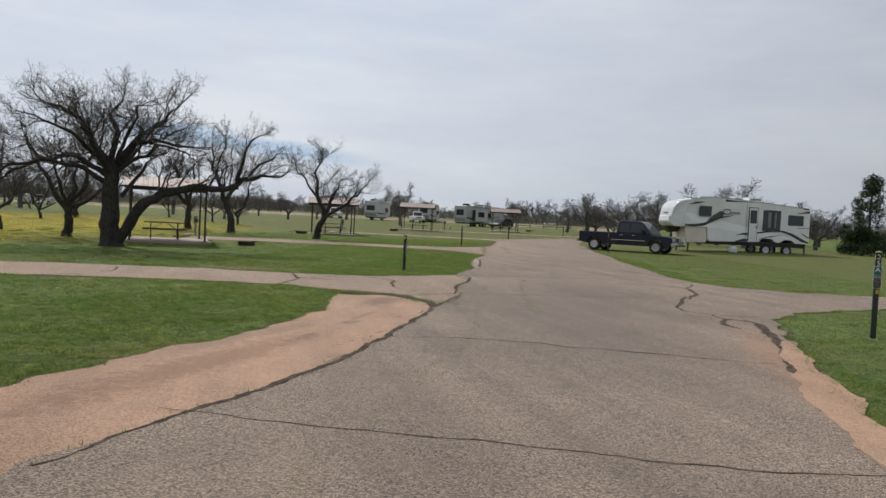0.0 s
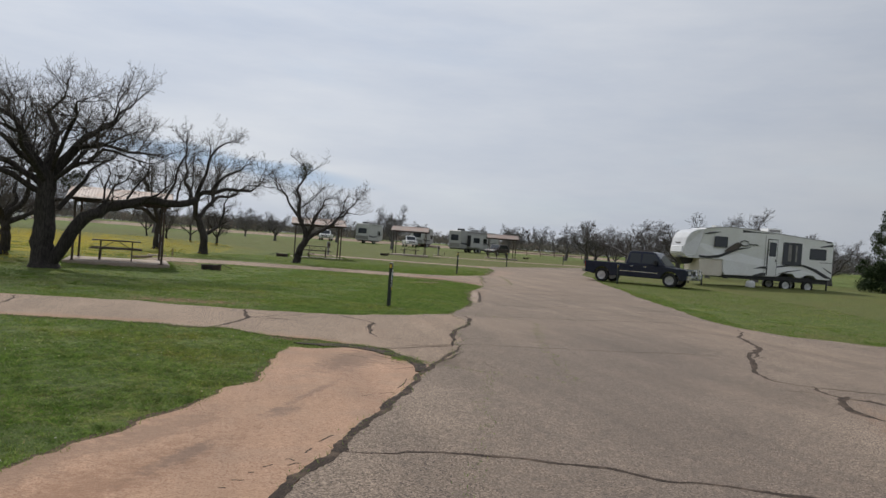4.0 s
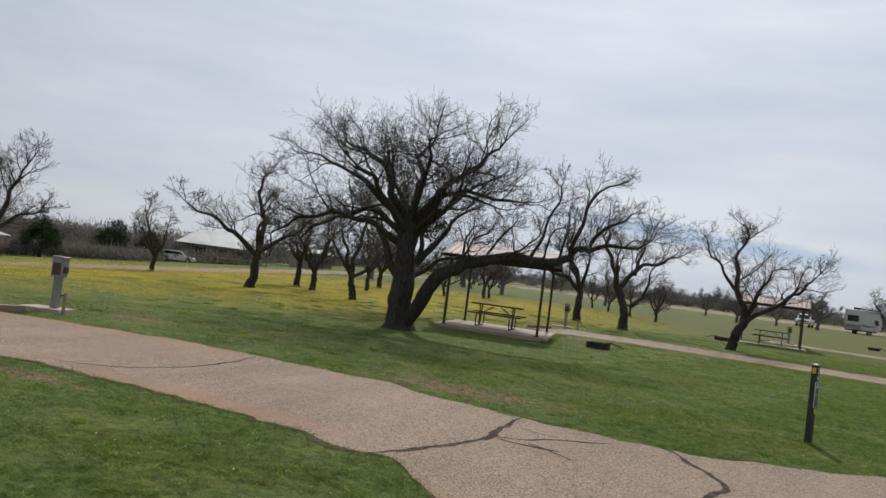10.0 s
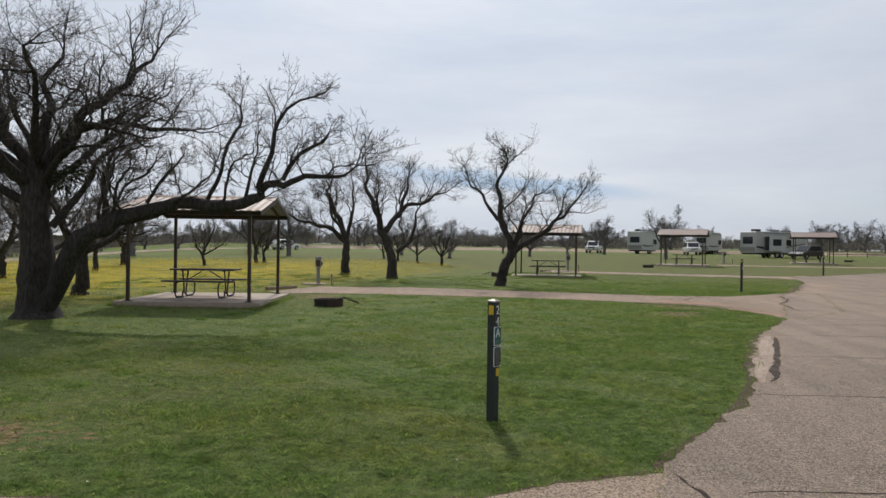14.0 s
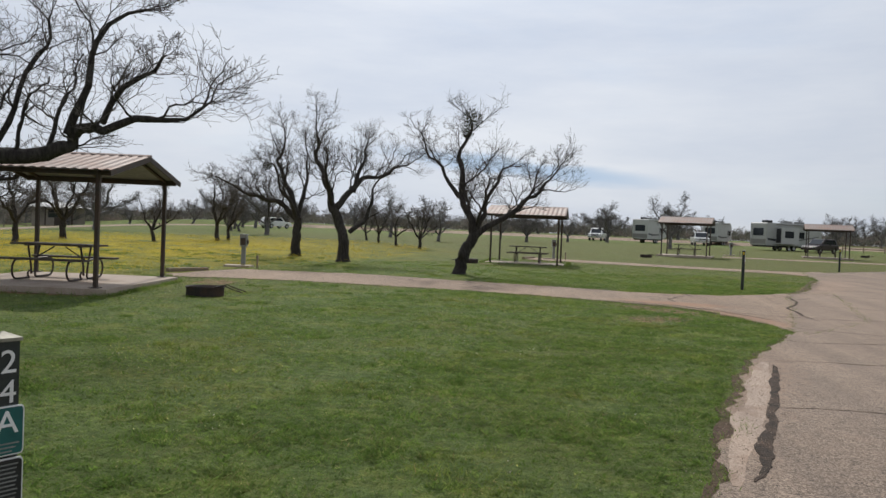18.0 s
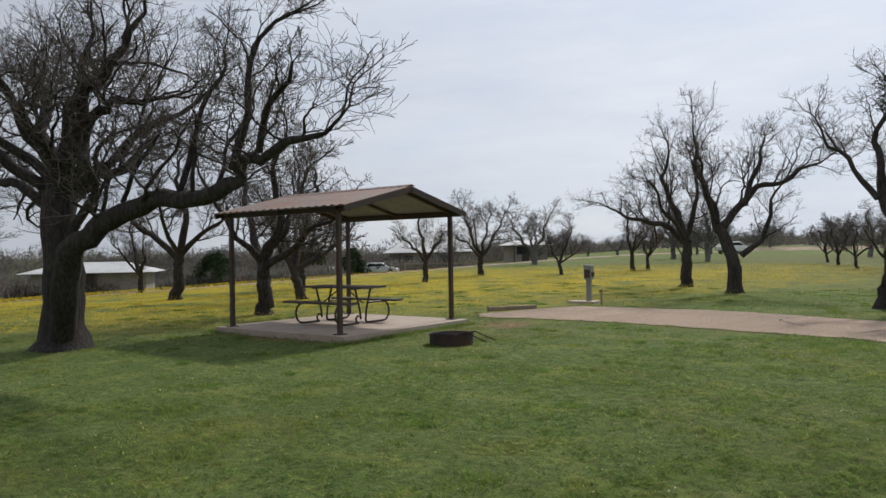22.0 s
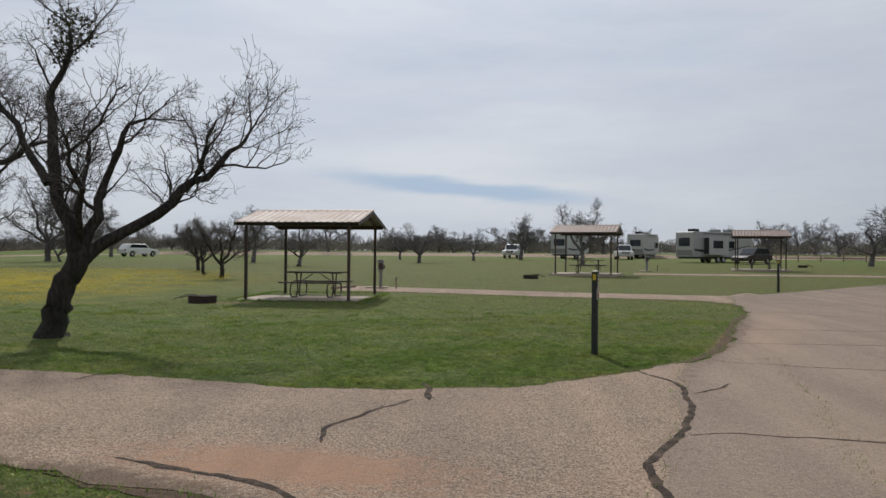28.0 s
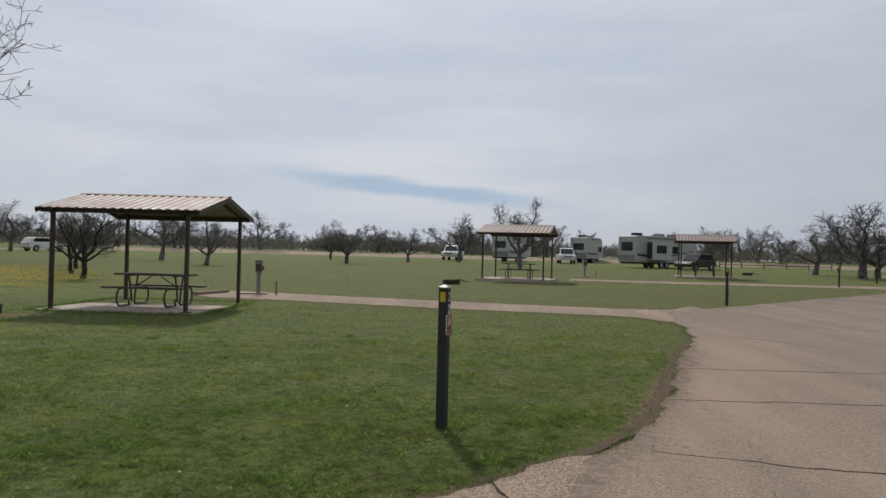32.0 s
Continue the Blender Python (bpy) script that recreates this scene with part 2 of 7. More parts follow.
# thin places in the lawn where red earth shows: x, y, half length, half width, turn
BARE = [(2.85, 15.45, 1.4, 0.55, -35), (2.6, 13.6, 1.0, 0.55, 30), (-6.3, 0.35, 1.6, 0.6, -3), (-10.0, -4.3, 1.2, 0.2, 3), (-4.3, -5.25, 0.5, 0.16, -35),
        (-13.6, 1.4, 0.8, 0.4, 20), (-9.3, 11.9, 1.6, 0.35, 8), (-7.5, 16.2, 0.7, 0.9, 10), (-1.9, 31.1, 1.0, 0.35, 5), (9.1, 25.0, 3.2, 0.14, 67)]


def lawn():
    m = bpy.data.materials.new("lawn")
    m.use_nodes = True
    n, l = m.node_tree.nodes, m.node_tree.links
    b = n["Principled BSDF"]
    vec = n.new("ShaderNodeTexCoord").outputs["Object"]
    fine = noise_node(n, l, vec, 55, 6, 0.7)
    fr = ramp_node(n, [(0.28, (0.080, 0.118, 0.032)), (0.5, (0.122, 0.168, 0.047)), (0.74, (0.185, 0.22, 0.075))])
    l.new(fine.outputs["Fac"], fr.inputs["Fac"])
    mid = noise_node(n, l, vec, 1.1, 8, 0.65)
    mr = ramp_node(n, [(0.36, (0.72, 0.80, 0.70)), (0.52, (1.0, 1.0, 1.0)), (0.66, (1.50, 1.26, 1.0))])
    l.new(mid.outputs["Fac"], mr.inputs["Fac"])
    col = mix_node(n, l, 1.0, fr.outputs[0], mr.outputs[0], "MULTIPLY")
    # dry straw and bare red earth
    dry = noise_node(n, l, vec, 0.16, 8, 0.65)
    dr = ramp_node(n, [(0.47, (0, 0, 0)), (0.68, (0.7,) * 3)])
    l.new(dry.outputs["Fac"], dr.inputs["Fac"])
    col = mix_node(n, l, dr.outputs[0], col, (0.13, 0.125, 0.038))
    bare = noise_node(n, l, vec, 2.6, 9, 0.75)
    bar = ramp_node(n, [(0.665, (0, 0, 0)), (0.73, (0.85,) * 3)])
    l.new(bare.outputs["Fac"], bar.inputs["Fac"])
    col = mix_node(n, l, bar.outputs[0], col, (0.21, 0.115, 0.06))
    worn = None
    for x, y, rx, ry, turn in BARE:
        g = gate(n, l, vec, (x, y), (rx, ry), 0.6, turn)
        if worn is None:
            worn = g
        else:
            mx = n.new("ShaderNodeMath")
            mx.operation = "MAXIMUM"
            l.new(worn, mx.inputs[0])
            l.new(g, mx.inputs[1])
            worn = mx.outputs[0]
    crumb = noise_node(n, l, vec, 4.5, 9, 0.78)
    add = n.new("ShaderNodeMath")
    add.operation = "MULTIPLY_ADD"
    l.new(worn, add.inputs[0])
    add.inputs[1].default_value = 0.25
    l.new(crumb.outputs["Fac"], add.inputs[2])
    wr = ramp_node(n, [(0.66, (0, 0, 0)), (0.76, (0.95,) * 3)])
    l.new(add.outputs[0], wr.inputs["Fac"])
    earth_n = noise_node(n, l, vec, 21, 6, 0.7)
    er = ramp_node(n, [(0.3, (0.12, 0.068, 0.038)), (0.55, (0.28, 0.168, 0.103)), (0.75, (0.46, 0.31, 0.205))])
    l.new(earth_n.outputs["Fac"], er.inputs["Fac"])
    col = mix_node(n, l, wr.outputs[0], col, er.outputs[0])
    th = noise_node(n, l, vec, 4.2, 8, 0.72)
    tt = ramp_node(n, [(0.54, (0, 0, 0)), (0.70, (0.5,) * 3)])
    l.new(th.outputs["Fac"], tt.inputs["Fac"])
    col = mix_node(n, l, tt.outputs[0], col, (0.165, 0.14, 0.06))
    for spot, size, lean in (((30, 22), (24, 30), 20), ((6, 68), (40, 34), 0)):
        on = noise_node(n, l, vec, 0.5, 7, 0.65)
        orr = ramp_node(n, [(0.35, (0.35,) * 3), (0.6, (0.85,) * 3)])
        l.new(on.outputs["Fac"], orr.inputs["Fac"])
        amt = mix_node(n, l, 1.0, orr.outputs[0], gate(n, l, vec, spot, size, 0.3, lean), "MULTIPLY")
        col = mix_node(n, l, amt, col, (0.125, 0.125, 0.042))
    # clumps of turf: lit tops and shaded gaps multiplied into the colour
    clod = noise_node(n, l, vec, 9, 7, 0.68)
    cl = ramp_node(n, [(0.33, (0.66, 0.68, 0.62)), (0.5, (1.05, 1.05, 1.03)), (0.66, (1.42, 1.38, 1.30))])
    l.new(clod.outputs["Fac"], cl.inputs["Fac"])
    col = mix_node(n, l, 1.0, col, cl.outputs[0], "MULTIPLY")
    # the meadow of yellow flowers
    zone = gate(n, l, vec, *FIELD)
    tuft = noise_node(n, l, vec, 0.55, 8, 0.7)
    tr = ramp_node(n, [(0.38, (0, 0, 0)), (0.56, (0.9,) * 3)])
    l.new(tuft.outputs["Fac"], tr.inputs["Fac"])
    yz = mix_node(n, l, 1.0, tr.outputs[0], zone, "MULTIPLY")
    speck = noise_node(n, l, vec, 16, 4, 0.7)
    sp = ramp_node(n, [(0.33, (0.12, 0.135, 0.02)), (0.52, (0.50, 0.37, 0.012))])
    l.new(speck.outputs["Fac"], sp.inputs["Fac"])
    col = mix_node(n, l, yz, col, sp.outputs[0])
    l.new(col, b.inputs["Base Color"])
    b.inputs["Roughness"].default_value = 0.9
    b.inputs["Specular IOR Level"].default_value = 0.15
    bp = n.new("ShaderNodeBump")
    bp.inputs["Strength"].default_value, bp.inputs["Distance"].default_value = 0.8, 0.02
    l.new(fine.outputs["Fac"], bp.inputs["Height"])
    bp2 = n.new("ShaderNodeBump")
    bp2.inputs["Strength"].default_value, bp2.inputs["Distance"].default_value = 0.85, 0.10
    l.new(clod.outputs["Fac"], bp2.inputs["Height"])
    l.new(bp.outputs[0], bp2.inputs["Normal"])
    l.new(bp2.outputs[0], b.inputs["Normal"])
    return m


def blade_mat(name, stops, glow=0.0, thatch=None):
    m = bpy.data.materials.new(name)
    m.use_nodes = True
    n, l = m.node_tree.nodes, m.node_tree.links
    b = n["Principled BSDF"]
    geo = n.new("ShaderNodeNewGeometry")
    r = ramp_node(n, stops)
    l.new(geo.outputs["Random Per Island"], r.inputs["Fac"])
    vec = n.new("ShaderNodeTexCoord").outputs["Object"]
    a = noise_node(n, l, vec, 0.45, 6, 0.65)
    ar = ramp_node(n, [(0.36, (0.80, 0.90, 0.75)), (0.52, (1.0, 1.0, 1.0)), (0.68, (1.32, 1.02, 0.95))])
    l.new(a.outputs["Fac"], ar.inputs["Fac"])
    c = noise_node(n, l, vec, 3.5, 5, 0.6)
    cr = ramp_node(n, [(0.35, (0.72, 0.75, 0.7)), (0.65, (1.18, 1.14, 1.1))])
    l.new(c.outputs["Fac"], cr.inputs["Fac"])
    col = mix_node(n, l, 1.0, mix_node(n, l, 1.0, r.outputs[0], ar.outputs[0], "MULTIPLY"), cr.outputs[0], "MULTIPLY")
    if thatch:
        th = noise_node(n, l, vec, 4.2, 8, 0.72)
        tt = ramp_node(n, [(0.54, (0, 0, 0)), (0.70, (0.4,) * 3)])
        l.new(th.outputs["Fac"], tt.inputs["Fac"])
        col = mix_node(n, l, tt.outputs[0], col, thatch)
        # lit and shaded parts of the turf clumps, painted on the blades as in lawn()
        clod = noise_node(n, l, vec, 9, 7, 0.68)
        cl = ramp_node(n, [(0.33, (0.66, 0.69, 0.63)), (0.5, (1.05, 1.05, 1.03)), (0.66, (1.42, 1.38, 1.30))])
        l.new(clod.outputs["Fac"], cl.inputs["Fac"])
        col = mix_node(n, l, 1.0, col, cl.outputs[0], "MULTIPLY")
    l.new(col, b.inputs["Base Color"])
    b.inputs["Roughness"].default_value = 0.75
    b.inputs["Specular IOR Level"].default_value = 0.2
    if glow:
        tr = n.new("ShaderNodeBsdfTranslucent")
        l.new(col, tr.inputs["Color"])
        mx = n.new("ShaderNodeMixShader")
        mx.inputs[0].default_value = glow
        l.new(b.outputs[0], mx.inputs[1])
        l.new(tr.outputs[0], mx.inputs[2])
        l.new(mx.outputs[0], n["Material Output"].inputs["Surface"])
    return m


M_LAWN = lawn()
RED = (0.36, 0.205, 0.125)
M_ROAD = paved("chip_seal", ((0.076, 0.059, 0.047), (0.222, 0.170, 0.128), (0.42, 0.333, 0.258)), (0.97, 0.96, 0.96), (0.20, 0.155, 0.121), 0.45, (0.32, 0.235, 0.172), 0.5, 0.50,
               [(0.4, -7.4, 8.5, 1.9, 64, (0.145, 0.117, 0.098), 0.5), (10.2, 22.0, 16, 4.6, 66, (0.31, 0.23, 0.172), 0.5), (2.6, 7.5, 3.2, 0.5, 68, (0.36, 0.25, 0.18), 0.5), (0.6, -12.8, 3.0, 0.4, 60, RED, 0.5), (-2.6, -6.6, 0.9, 0.5, -60, (0.12, 0.085, 0.06), 0.7), (10.4, 26.5, 5.0, 0.8, 66, (0.36, 0.25, 0.18), 0.5), (8.9, 24.8, 4.4, 0.42, 66, (0.12, 0.083, 0.058), 0.85)])
M_DRIVE = paved("drive_seal", ((0.092, 0.069, 0.053), (0.285, 0.211, 0.153), (0.50, 0.386, 0.29)), (1.0, 0.98, 0.96), (0.31, 0.22, 0.158), 0.45, (0.35, 0.225, 0.15), 0.5, 0.52,
                [(3.5, 16.9, 1.3, 0.5, -12, RED, 0.85), (4.5, 14.6, 1.6, 0.35, -70, RED, 0.6), (2.4, 16.5, 1.4, 0.22, -17, (0.11, 0.07, 0.045), 0.8), (-12.2, -0.6, 3.0, 0.4, 10, RED, 0.6), (-4.0, -5.3, 0.9, 0.3, -35, RED, 0.7), (-8.0, -3.6, 2.0, 0.25, -3, RED, 0.6)])
M_EARTH = paved("red_earth", ((0.26, 0.15, 0.095), (0.41, 0.255, 0.17), (0.50, 0.345, 0.245)), (1.0, 0.98, 0.96), (0.33, 0.235, 0.17), 0.6, (0.46, 0.29, 0.185), 0.7, 0.46, [(-6.6, -13.2, 2.6, 0.35, 58, (0.25, 0.14, 0.085), 0.7), (-3.6, -7.0, 1.2, 0.35, 60, (0.16, 0.11, 0.08), 0.6),
                 (-5.5, -11.55, 0.5, 0.09, 62, (0.19, 0.13, 0.098), 0.6), (-4.75, -10.15, 0.3, 0.12, 60, (0.19, 0.13, 0.098), 0.6), (-4.4, -9.3, 0.9, 0.06, 63, (0.19, 0.13, 0.098), 0.5), (-5.7, -10.8, 0.9, 0.2, 60, (0.27, 0.175, 0.12), 0.7), (-6.6, -12.0, 1.4, 0.25, 58, (0.27, 0.175, 0.12), 0.7)])
M_SOIL = surface("bare_soil", (0.062, 0.044, 0.034), (0.175, 0.118, 0.084), 0.95, 26, 2.5, 0.9, stain_c=(0.08, 0.09, 0.03), stain_amt=0.7, depth=0.03, spec=0.1)
M_MUD = surface("dark_mud", (0.016, 0.013, 0.011), (0.075, 0.056, 0.043), 0.85, 40, 5.0, 0.9, depth=0.02, stain_c=(0.16, 0.11, 0.08), stain_amt=0.5, spec=0.15)
M_SAND = paved("washed_sand", ((0.33, 0.26, 0.205), (0.42, 0.335, 0.27), (0.50, 0.41, 0.335)), (1.0, 0.97, 0.95), (0.24, 0.155, 0.105), 0.8, (0.30, 0.2, 0.13), 0.6, 0.5)
M_CRACK = surface("sealed_crack", (0.022, 0.018, 0.016), (0.10, 0.076, 0.062), 0.95, 70, 7.0, 1.0, stain_c=(0.19, 0.14, 0.105), stain_amt=0.7, depth=0.01, spec=0.08)
M_BARK = surface("mesquite_bark", (0.026, 0.0235, 0.022), (0.085, 0.074, 0.067), 0.95, 22, 2.0, 1.0, stretch=(1, 1, 0.25), stain_c=(0.012, 0.011, 0.01), depth=0.03, spec=0.15)
M_TWIG = surface("twig", (0.06, 0.054, 0.05), (0.15, 0.13, 0.118), 0.9, 8, 1.0, 0.0, spec=0.15)
# wood of the far trees, paled so that the colour carries the air's haze
M_HAZED_WOOD = surface("hazed_grey_wood", (0.095, 0.089, 0.087), (0.18, 0.168, 0.162), 0.95, 6, 1.0, 0.0, spec=0.1)
M_CONC = surface("concrete", (0.38, 0.305, 0.245), (0.52, 0.43, 0.355), 0.85, 40, 1.5, 0.3, stain_c=(0.33, 0.24, 0.18), stain_amt=0.6)
M_STEEL = surface("brown_painted_steel", (0.035, 0.026, 0.021), (0.07, 0.05, 0.04), 0.55, 30, 3.0, 0.1, metal=0.1, stain_c=(0.11, 0.05, 0.025), stain_amt=0.5)
M_ROOF = surface("ribbed_tin_roof", (0.17, 0.122, 0.10), (0.26, 0.195, 0.165), 0.6, 12, 0.9, 0.08, metal=0.1, stain_c=(0.26, 0.12, 0.07), stain_amt=0.6)
M_UNDER = surface("roof_underside", (0.19, 0.185, 0.185), (0.27, 0.262, 0.26), 0.7, 10, 1.0, 0.05)
M_PLANK = surface("weathered_table_plank", (0.07, 0.055, 0.045), (0.15, 0.12, 0.10), 0.8, 30, 2.0, 0.4, stretch=(0.2, 1, 1))
M_PIPE = surface("dark_pipe", (0.03, 0.028, 0.026), (0.07, 0.06, 0.055), 0.5, 40, 4.0, 0.1, metal=0.4, stain_c=(0.12, 0.06, 0.03))
M_RUST = surface("rusty_ring_steel", (0.022, 0.02, 0.02), (0.06, 0.045, 0.04), 0.75, 25, 4.0, 0.4, metal=0.3, stain_c=(0.12, 0.055, 0.03))
M_POST = surface("dark_green_post", (0.016, 0.021, 0.019), (0.032, 0.038, 0.034), 0.6, 60, 3.0, 0.1)
M_PALE = surface("pale_trailer_skin", (0.42, 0.42, 0.41), (0.50, 0.50, 0.485), 0.5, 10, 1.0, 0.0, stain_c=(0.35, 0.34, 0.32), stain_amt=0.4)
M_WHITE = surface("white_paint", (0.72, 0.72, 0.71), (0.8, 0.8, 0.79), 0.4, 10, 1.0, 0.0, stain_c=(0.62, 0.60, 0.57), stain_amt=0.4)
M_GELCOAT = surface("glossy_gelcoat", (0.78, 0.78, 0.78), (0.84, 0.84, 0.84), 0.16, 6, 0.6, 0.0, spec=0.6)
M_CREAM = surface("cream_panel", (0.60, 0.55, 0.47), (0.68, 0.62, 0.54), 0.45, 10, 1.0, 0.0, stain_c=(0.5, 0.44, 0.36))
M_YELLOW = surface("yellow_reflector", (0.62, 0.42, 0.02), (0.75, 0.53, 0.04), 0.4, 30, 4, 0.0)
M_SIGN = surface("teal_sign", (0.01, 0.10, 0.095), (0.015, 0.14, 0.13), 0.4, 30, 4, 0.0)
M_SIGNB = surface("black_sign", (0.012, 0.013, 0.014), (0.025, 0.026, 0.028), 0.4, 30, 4, 0.0)
M_GREY = surface("grey_box_paint", (0.19, 0.195, 0.19), (0.27, 0.275, 0.265), 0.5, 20, 2.0, 0.05, stain_c=(0.25, 0.22, 0.2))
M_TIMBER = surface("weathered_timber", (0.22, 0.17, 0.12), (0.36, 0.28, 0.2), 0.9, 25, 2.0, 0.5, stretch=(0.2, 1, 1))
M_GLASS = glassy("dark_glass")
M_TYRE = surface("tyre_rubber", (0.012, 0.012, 0.012), (0.028, 0.028, 0.028), 0.85, 60, 5.0, 0.2)
M_RIM = surface("wheel_rim", (0.45, 0.45, 0.46), (0.6, 0.6, 0.6), 0.35, 30, 4, 0.0, metal=0.8)
M_CHROME = surface("chrome", (0.6, 0.6, 0.6), (0.7, 0.7, 0.7), 0.18, 30, 4, 0.0, metal=1.0)
M_NAVY = surface("dark_blue_car_paint", (0.008, 0.012, 0.028), (0.012, 0.018, 0.038), 0.22, 5, 1.0, 0.0, stain_c=(0.02, 0.02, 0.028), stain_amt=0.4)
M_MAROON = surface("maroon_car_paint", (0.022, 0.012, 0.013), (0.035, 0.016, 0.017), 0.3, 5, 1.0, 0.0)
M_BLACK = surface("black_trim", (0.012, 0.012, 0.013), (0.022, 0.022, 0.023), 0.5, 30, 3, 0.0)
M_DECAL = surface("dark_decal", (0.025, 0.025, 0.03), (0.05, 0.05, 0.055), 0.4, 20, 3, 0.0)
M_DECAL2 = surface("grey_decal", (0.20, 0.19, 0.18), (0.26, 0.25, 0.24), 0.4, 20, 3, 0.0)
M_BROWN = surface("brown_decal", (0.07, 0.055, 0.045), (0.11, 0.088, 0.073), 0.4, 20, 3, 0.0)
M_STONE = surface("stone_wall", (0.24, 0.20, 0.17), (0.38, 0.33, 0.28), 0.85, 6, 0.8, 0.5)
M_SHEET = surface("pale_sheet_roof", (0.50, 0.50, 0.49), (0.60, 0.60, 0.58), 0.5, 4, 0.4, 0.0, metal=0.2)
M_LEAF = blade_mat("juniper_leaf", [(0, (0.012, 0.022, 0.008)), (0.5, (0.03, 0.05, 0.018)), (1, (0.06, 0.085, 0.03))])
# far brush twigs, lightened to grey to stand for haze
M_HAZED_SCRUB = blade_mat("hazed_scrub_twig", [(0, (0.11, 0.103, 0.101)), (0.5, (0.17, 0.158, 0.152)), (1, (0.23, 0.212, 0.195))], 0.4)
M_MISTLE = blade_mat("mistletoe_leaf", [(0, (0.02, 0.024, 0.012)), (1, (0.07, 0.075, 0.035))])
M_BLADE = blade_mat("grass_blade", [(0, (0.122, 0.20, 0.044)), (0.45, (0.165, 0.252, 0.060)), (0.88, (0.225, 0.292, 0.088)), (1, (0.34, 0.305, 0.15))], 0.65, (0.19, 0.175, 0.07))
M_STONES = blade_mat("gravel_crumb", [(0, (0.10, 0.075, 0.06)), (0.5, (0.30, 0.23, 0.18)), (1, (0.5, 0.42, 0.35))])
M_CLOVER = blade_mat("clover_flower", [(0, (0.45, 0.48, 0.10)), (0.6, (0.60, 0.58, 0.25)), (1, (0.75, 0.74, 0.66))])
M_FLOWER = blade_mat("flower_petal", [(0, (0.62, 0.47, 0.01)), (1, (0.78, 0.62, 0.03))])
M_TAILLIGHT = surface("red_lens", (0.25, 0.01, 0.01), (0.32, 0.015, 0.015), 0.2, 30, 3, 0.0)
M_LAMP = glassy("clear_lens", (0.6, 0.6, 0.58), 0.1)


# ---------------------------------------------------------------- building helpers
def gz(x, y):
    """Height of the ground: a shallow bowl that falls away to the west."""
    u = min(max(0.0, math.hypot(x, y - 2) - 6), 160)
    s = min(max(0.0, -0.9 * x - 0.3 * (y - 20) - 22), 42)
    k = min(max((u - 113) / 6, 0.0), 1.0)
    return 0.01 * u * u / (u + 6) - 0.1 * s * s / (s + 10) + 0.5 * k * k * (3 - 2 * k) + 0.2 * math.exp(-((x - 32) ** 2 + (y - 24.5) ** 2) / 60)


def gz_many(x, y):
    u = np.clip(np.hypot(x, y - 2) - 6, 0, 160)
    s = np.clip(-0.9 * x - 0.3 * (y - 20) - 22, 0, 42)
    k = np.clip((u - 113) / 6, 0, 1)
    return 0.01 * u * u / (u + 6) - 0.1 * s * s / (s + 10) + 0.5 * k * k * (3 - 2 * k) + 0.2 * np.exp(-((x - 32) ** 2 + (y - 24.5) ** 2) / 60)


def part(name, bm, material, parent=None, label="", smooth=False):
    """Links a bmesh as one mesh object under a thing or a part."""
    me = bpy.data.meshes.new(name)
    if smooth:
        for fc in bm.faces:
            fc.smooth = True
    bm.to_mesh(me)
    bm.free()
    me.materials.append(material)
    ob = new(name, me)
    if parent:
        ob.parent = parent
    if label:
        ob["label"] = label
    return ob


def raw_part(name, verts, faces, material, parent=None, smooth=False, label=""):
    me = bpy.data.meshes.new(name)
    verts, faces = np.asarray(verts, np.float32), np.asarray(faces, np.int32)
    k = faces.shape[1]
    me.vertices.add(len(verts))
    me.vertices.foreach_set("co", verts.ravel())
    me.loops.add(faces.size)
    me.loops.foreach_set("vertex_index", faces.ravel())
    me.polygons.add(len(faces))
    me.polygons.foreach_set("loop_start", np.arange(0, faces.size, k, dtype=np.int32))
    me.polygons.foreach_set("use_smooth", np.full(len(faces), smooth))
    me.update(calc_edges=True)
    me.materials.append(material)
    ob = new(name, me)
    if parent:
        ob.parent = parent
    if label:
        ob["label"] = label
    return ob


def thing(name, m, label, category, group=""):
    e = new(name)
    e.matrix_world = m
    return tagged(e, label, category, group)


def bevel(bm, w, seg=1):
    if w:
        bmesh.ops.bevel(bm, geom=[e for e in bm.edges if len(e.link_faces) == 2 and e.calc_face_angle(0) > 0.5], offset=w, segments=seg, affect="EDGES", profile=0.5)
    return bm


def box(lo, hi, w=0.0, seg=1, bm=None):
    b = bmesh.new()
    vs = [b.verts.new((x, y, z)) for z in (lo[2], hi[2]) for y in (lo[1], hi[1]) for x in (lo[0], hi[0])]
    for q in ((0, 2, 3, 1), (4, 5, 7, 6), (0, 1, 5, 4), (2, 6, 7, 3), (0, 4, 6, 2), (1, 3, 7, 5)):
        b.faces.new([vs[i] for i in q])
    bevel(b, w, seg)
    return b


def joined(*bms):
    out = bmesh.new()
    for b in bms:
        me = bpy.data.meshes.new("tmp")
        b.to_mesh(me)
        b.free()
        out.from_mesh(me)
        bpy.data.meshes.remove(me)
    return out


def moved(b, m):
    bmesh.ops.transform(b, matrix=m, verts=b.verts)
    return b


def prism(outline, y0, y1, w=0.0, seg=1):
    """An outline in x and z, drawn out from y0 to y1."""
    b = bmesh.new()
    a = [b.verts.new((x, y0, z)) for x, z in outline]
    c = [b.verts.new((x, y1, z)) for x, z in outline]
    b.faces.new(a)
    b.faces.new(c[::-1])
    for i in range(len(a)):
        j = (i + 1) % len(a)
        b.faces.new((a[j], a[i], c[i], c[j]))
    bmesh.ops.recalc_face_normals(b, faces=b.faces)
    bevel(b, w, seg)
    return b


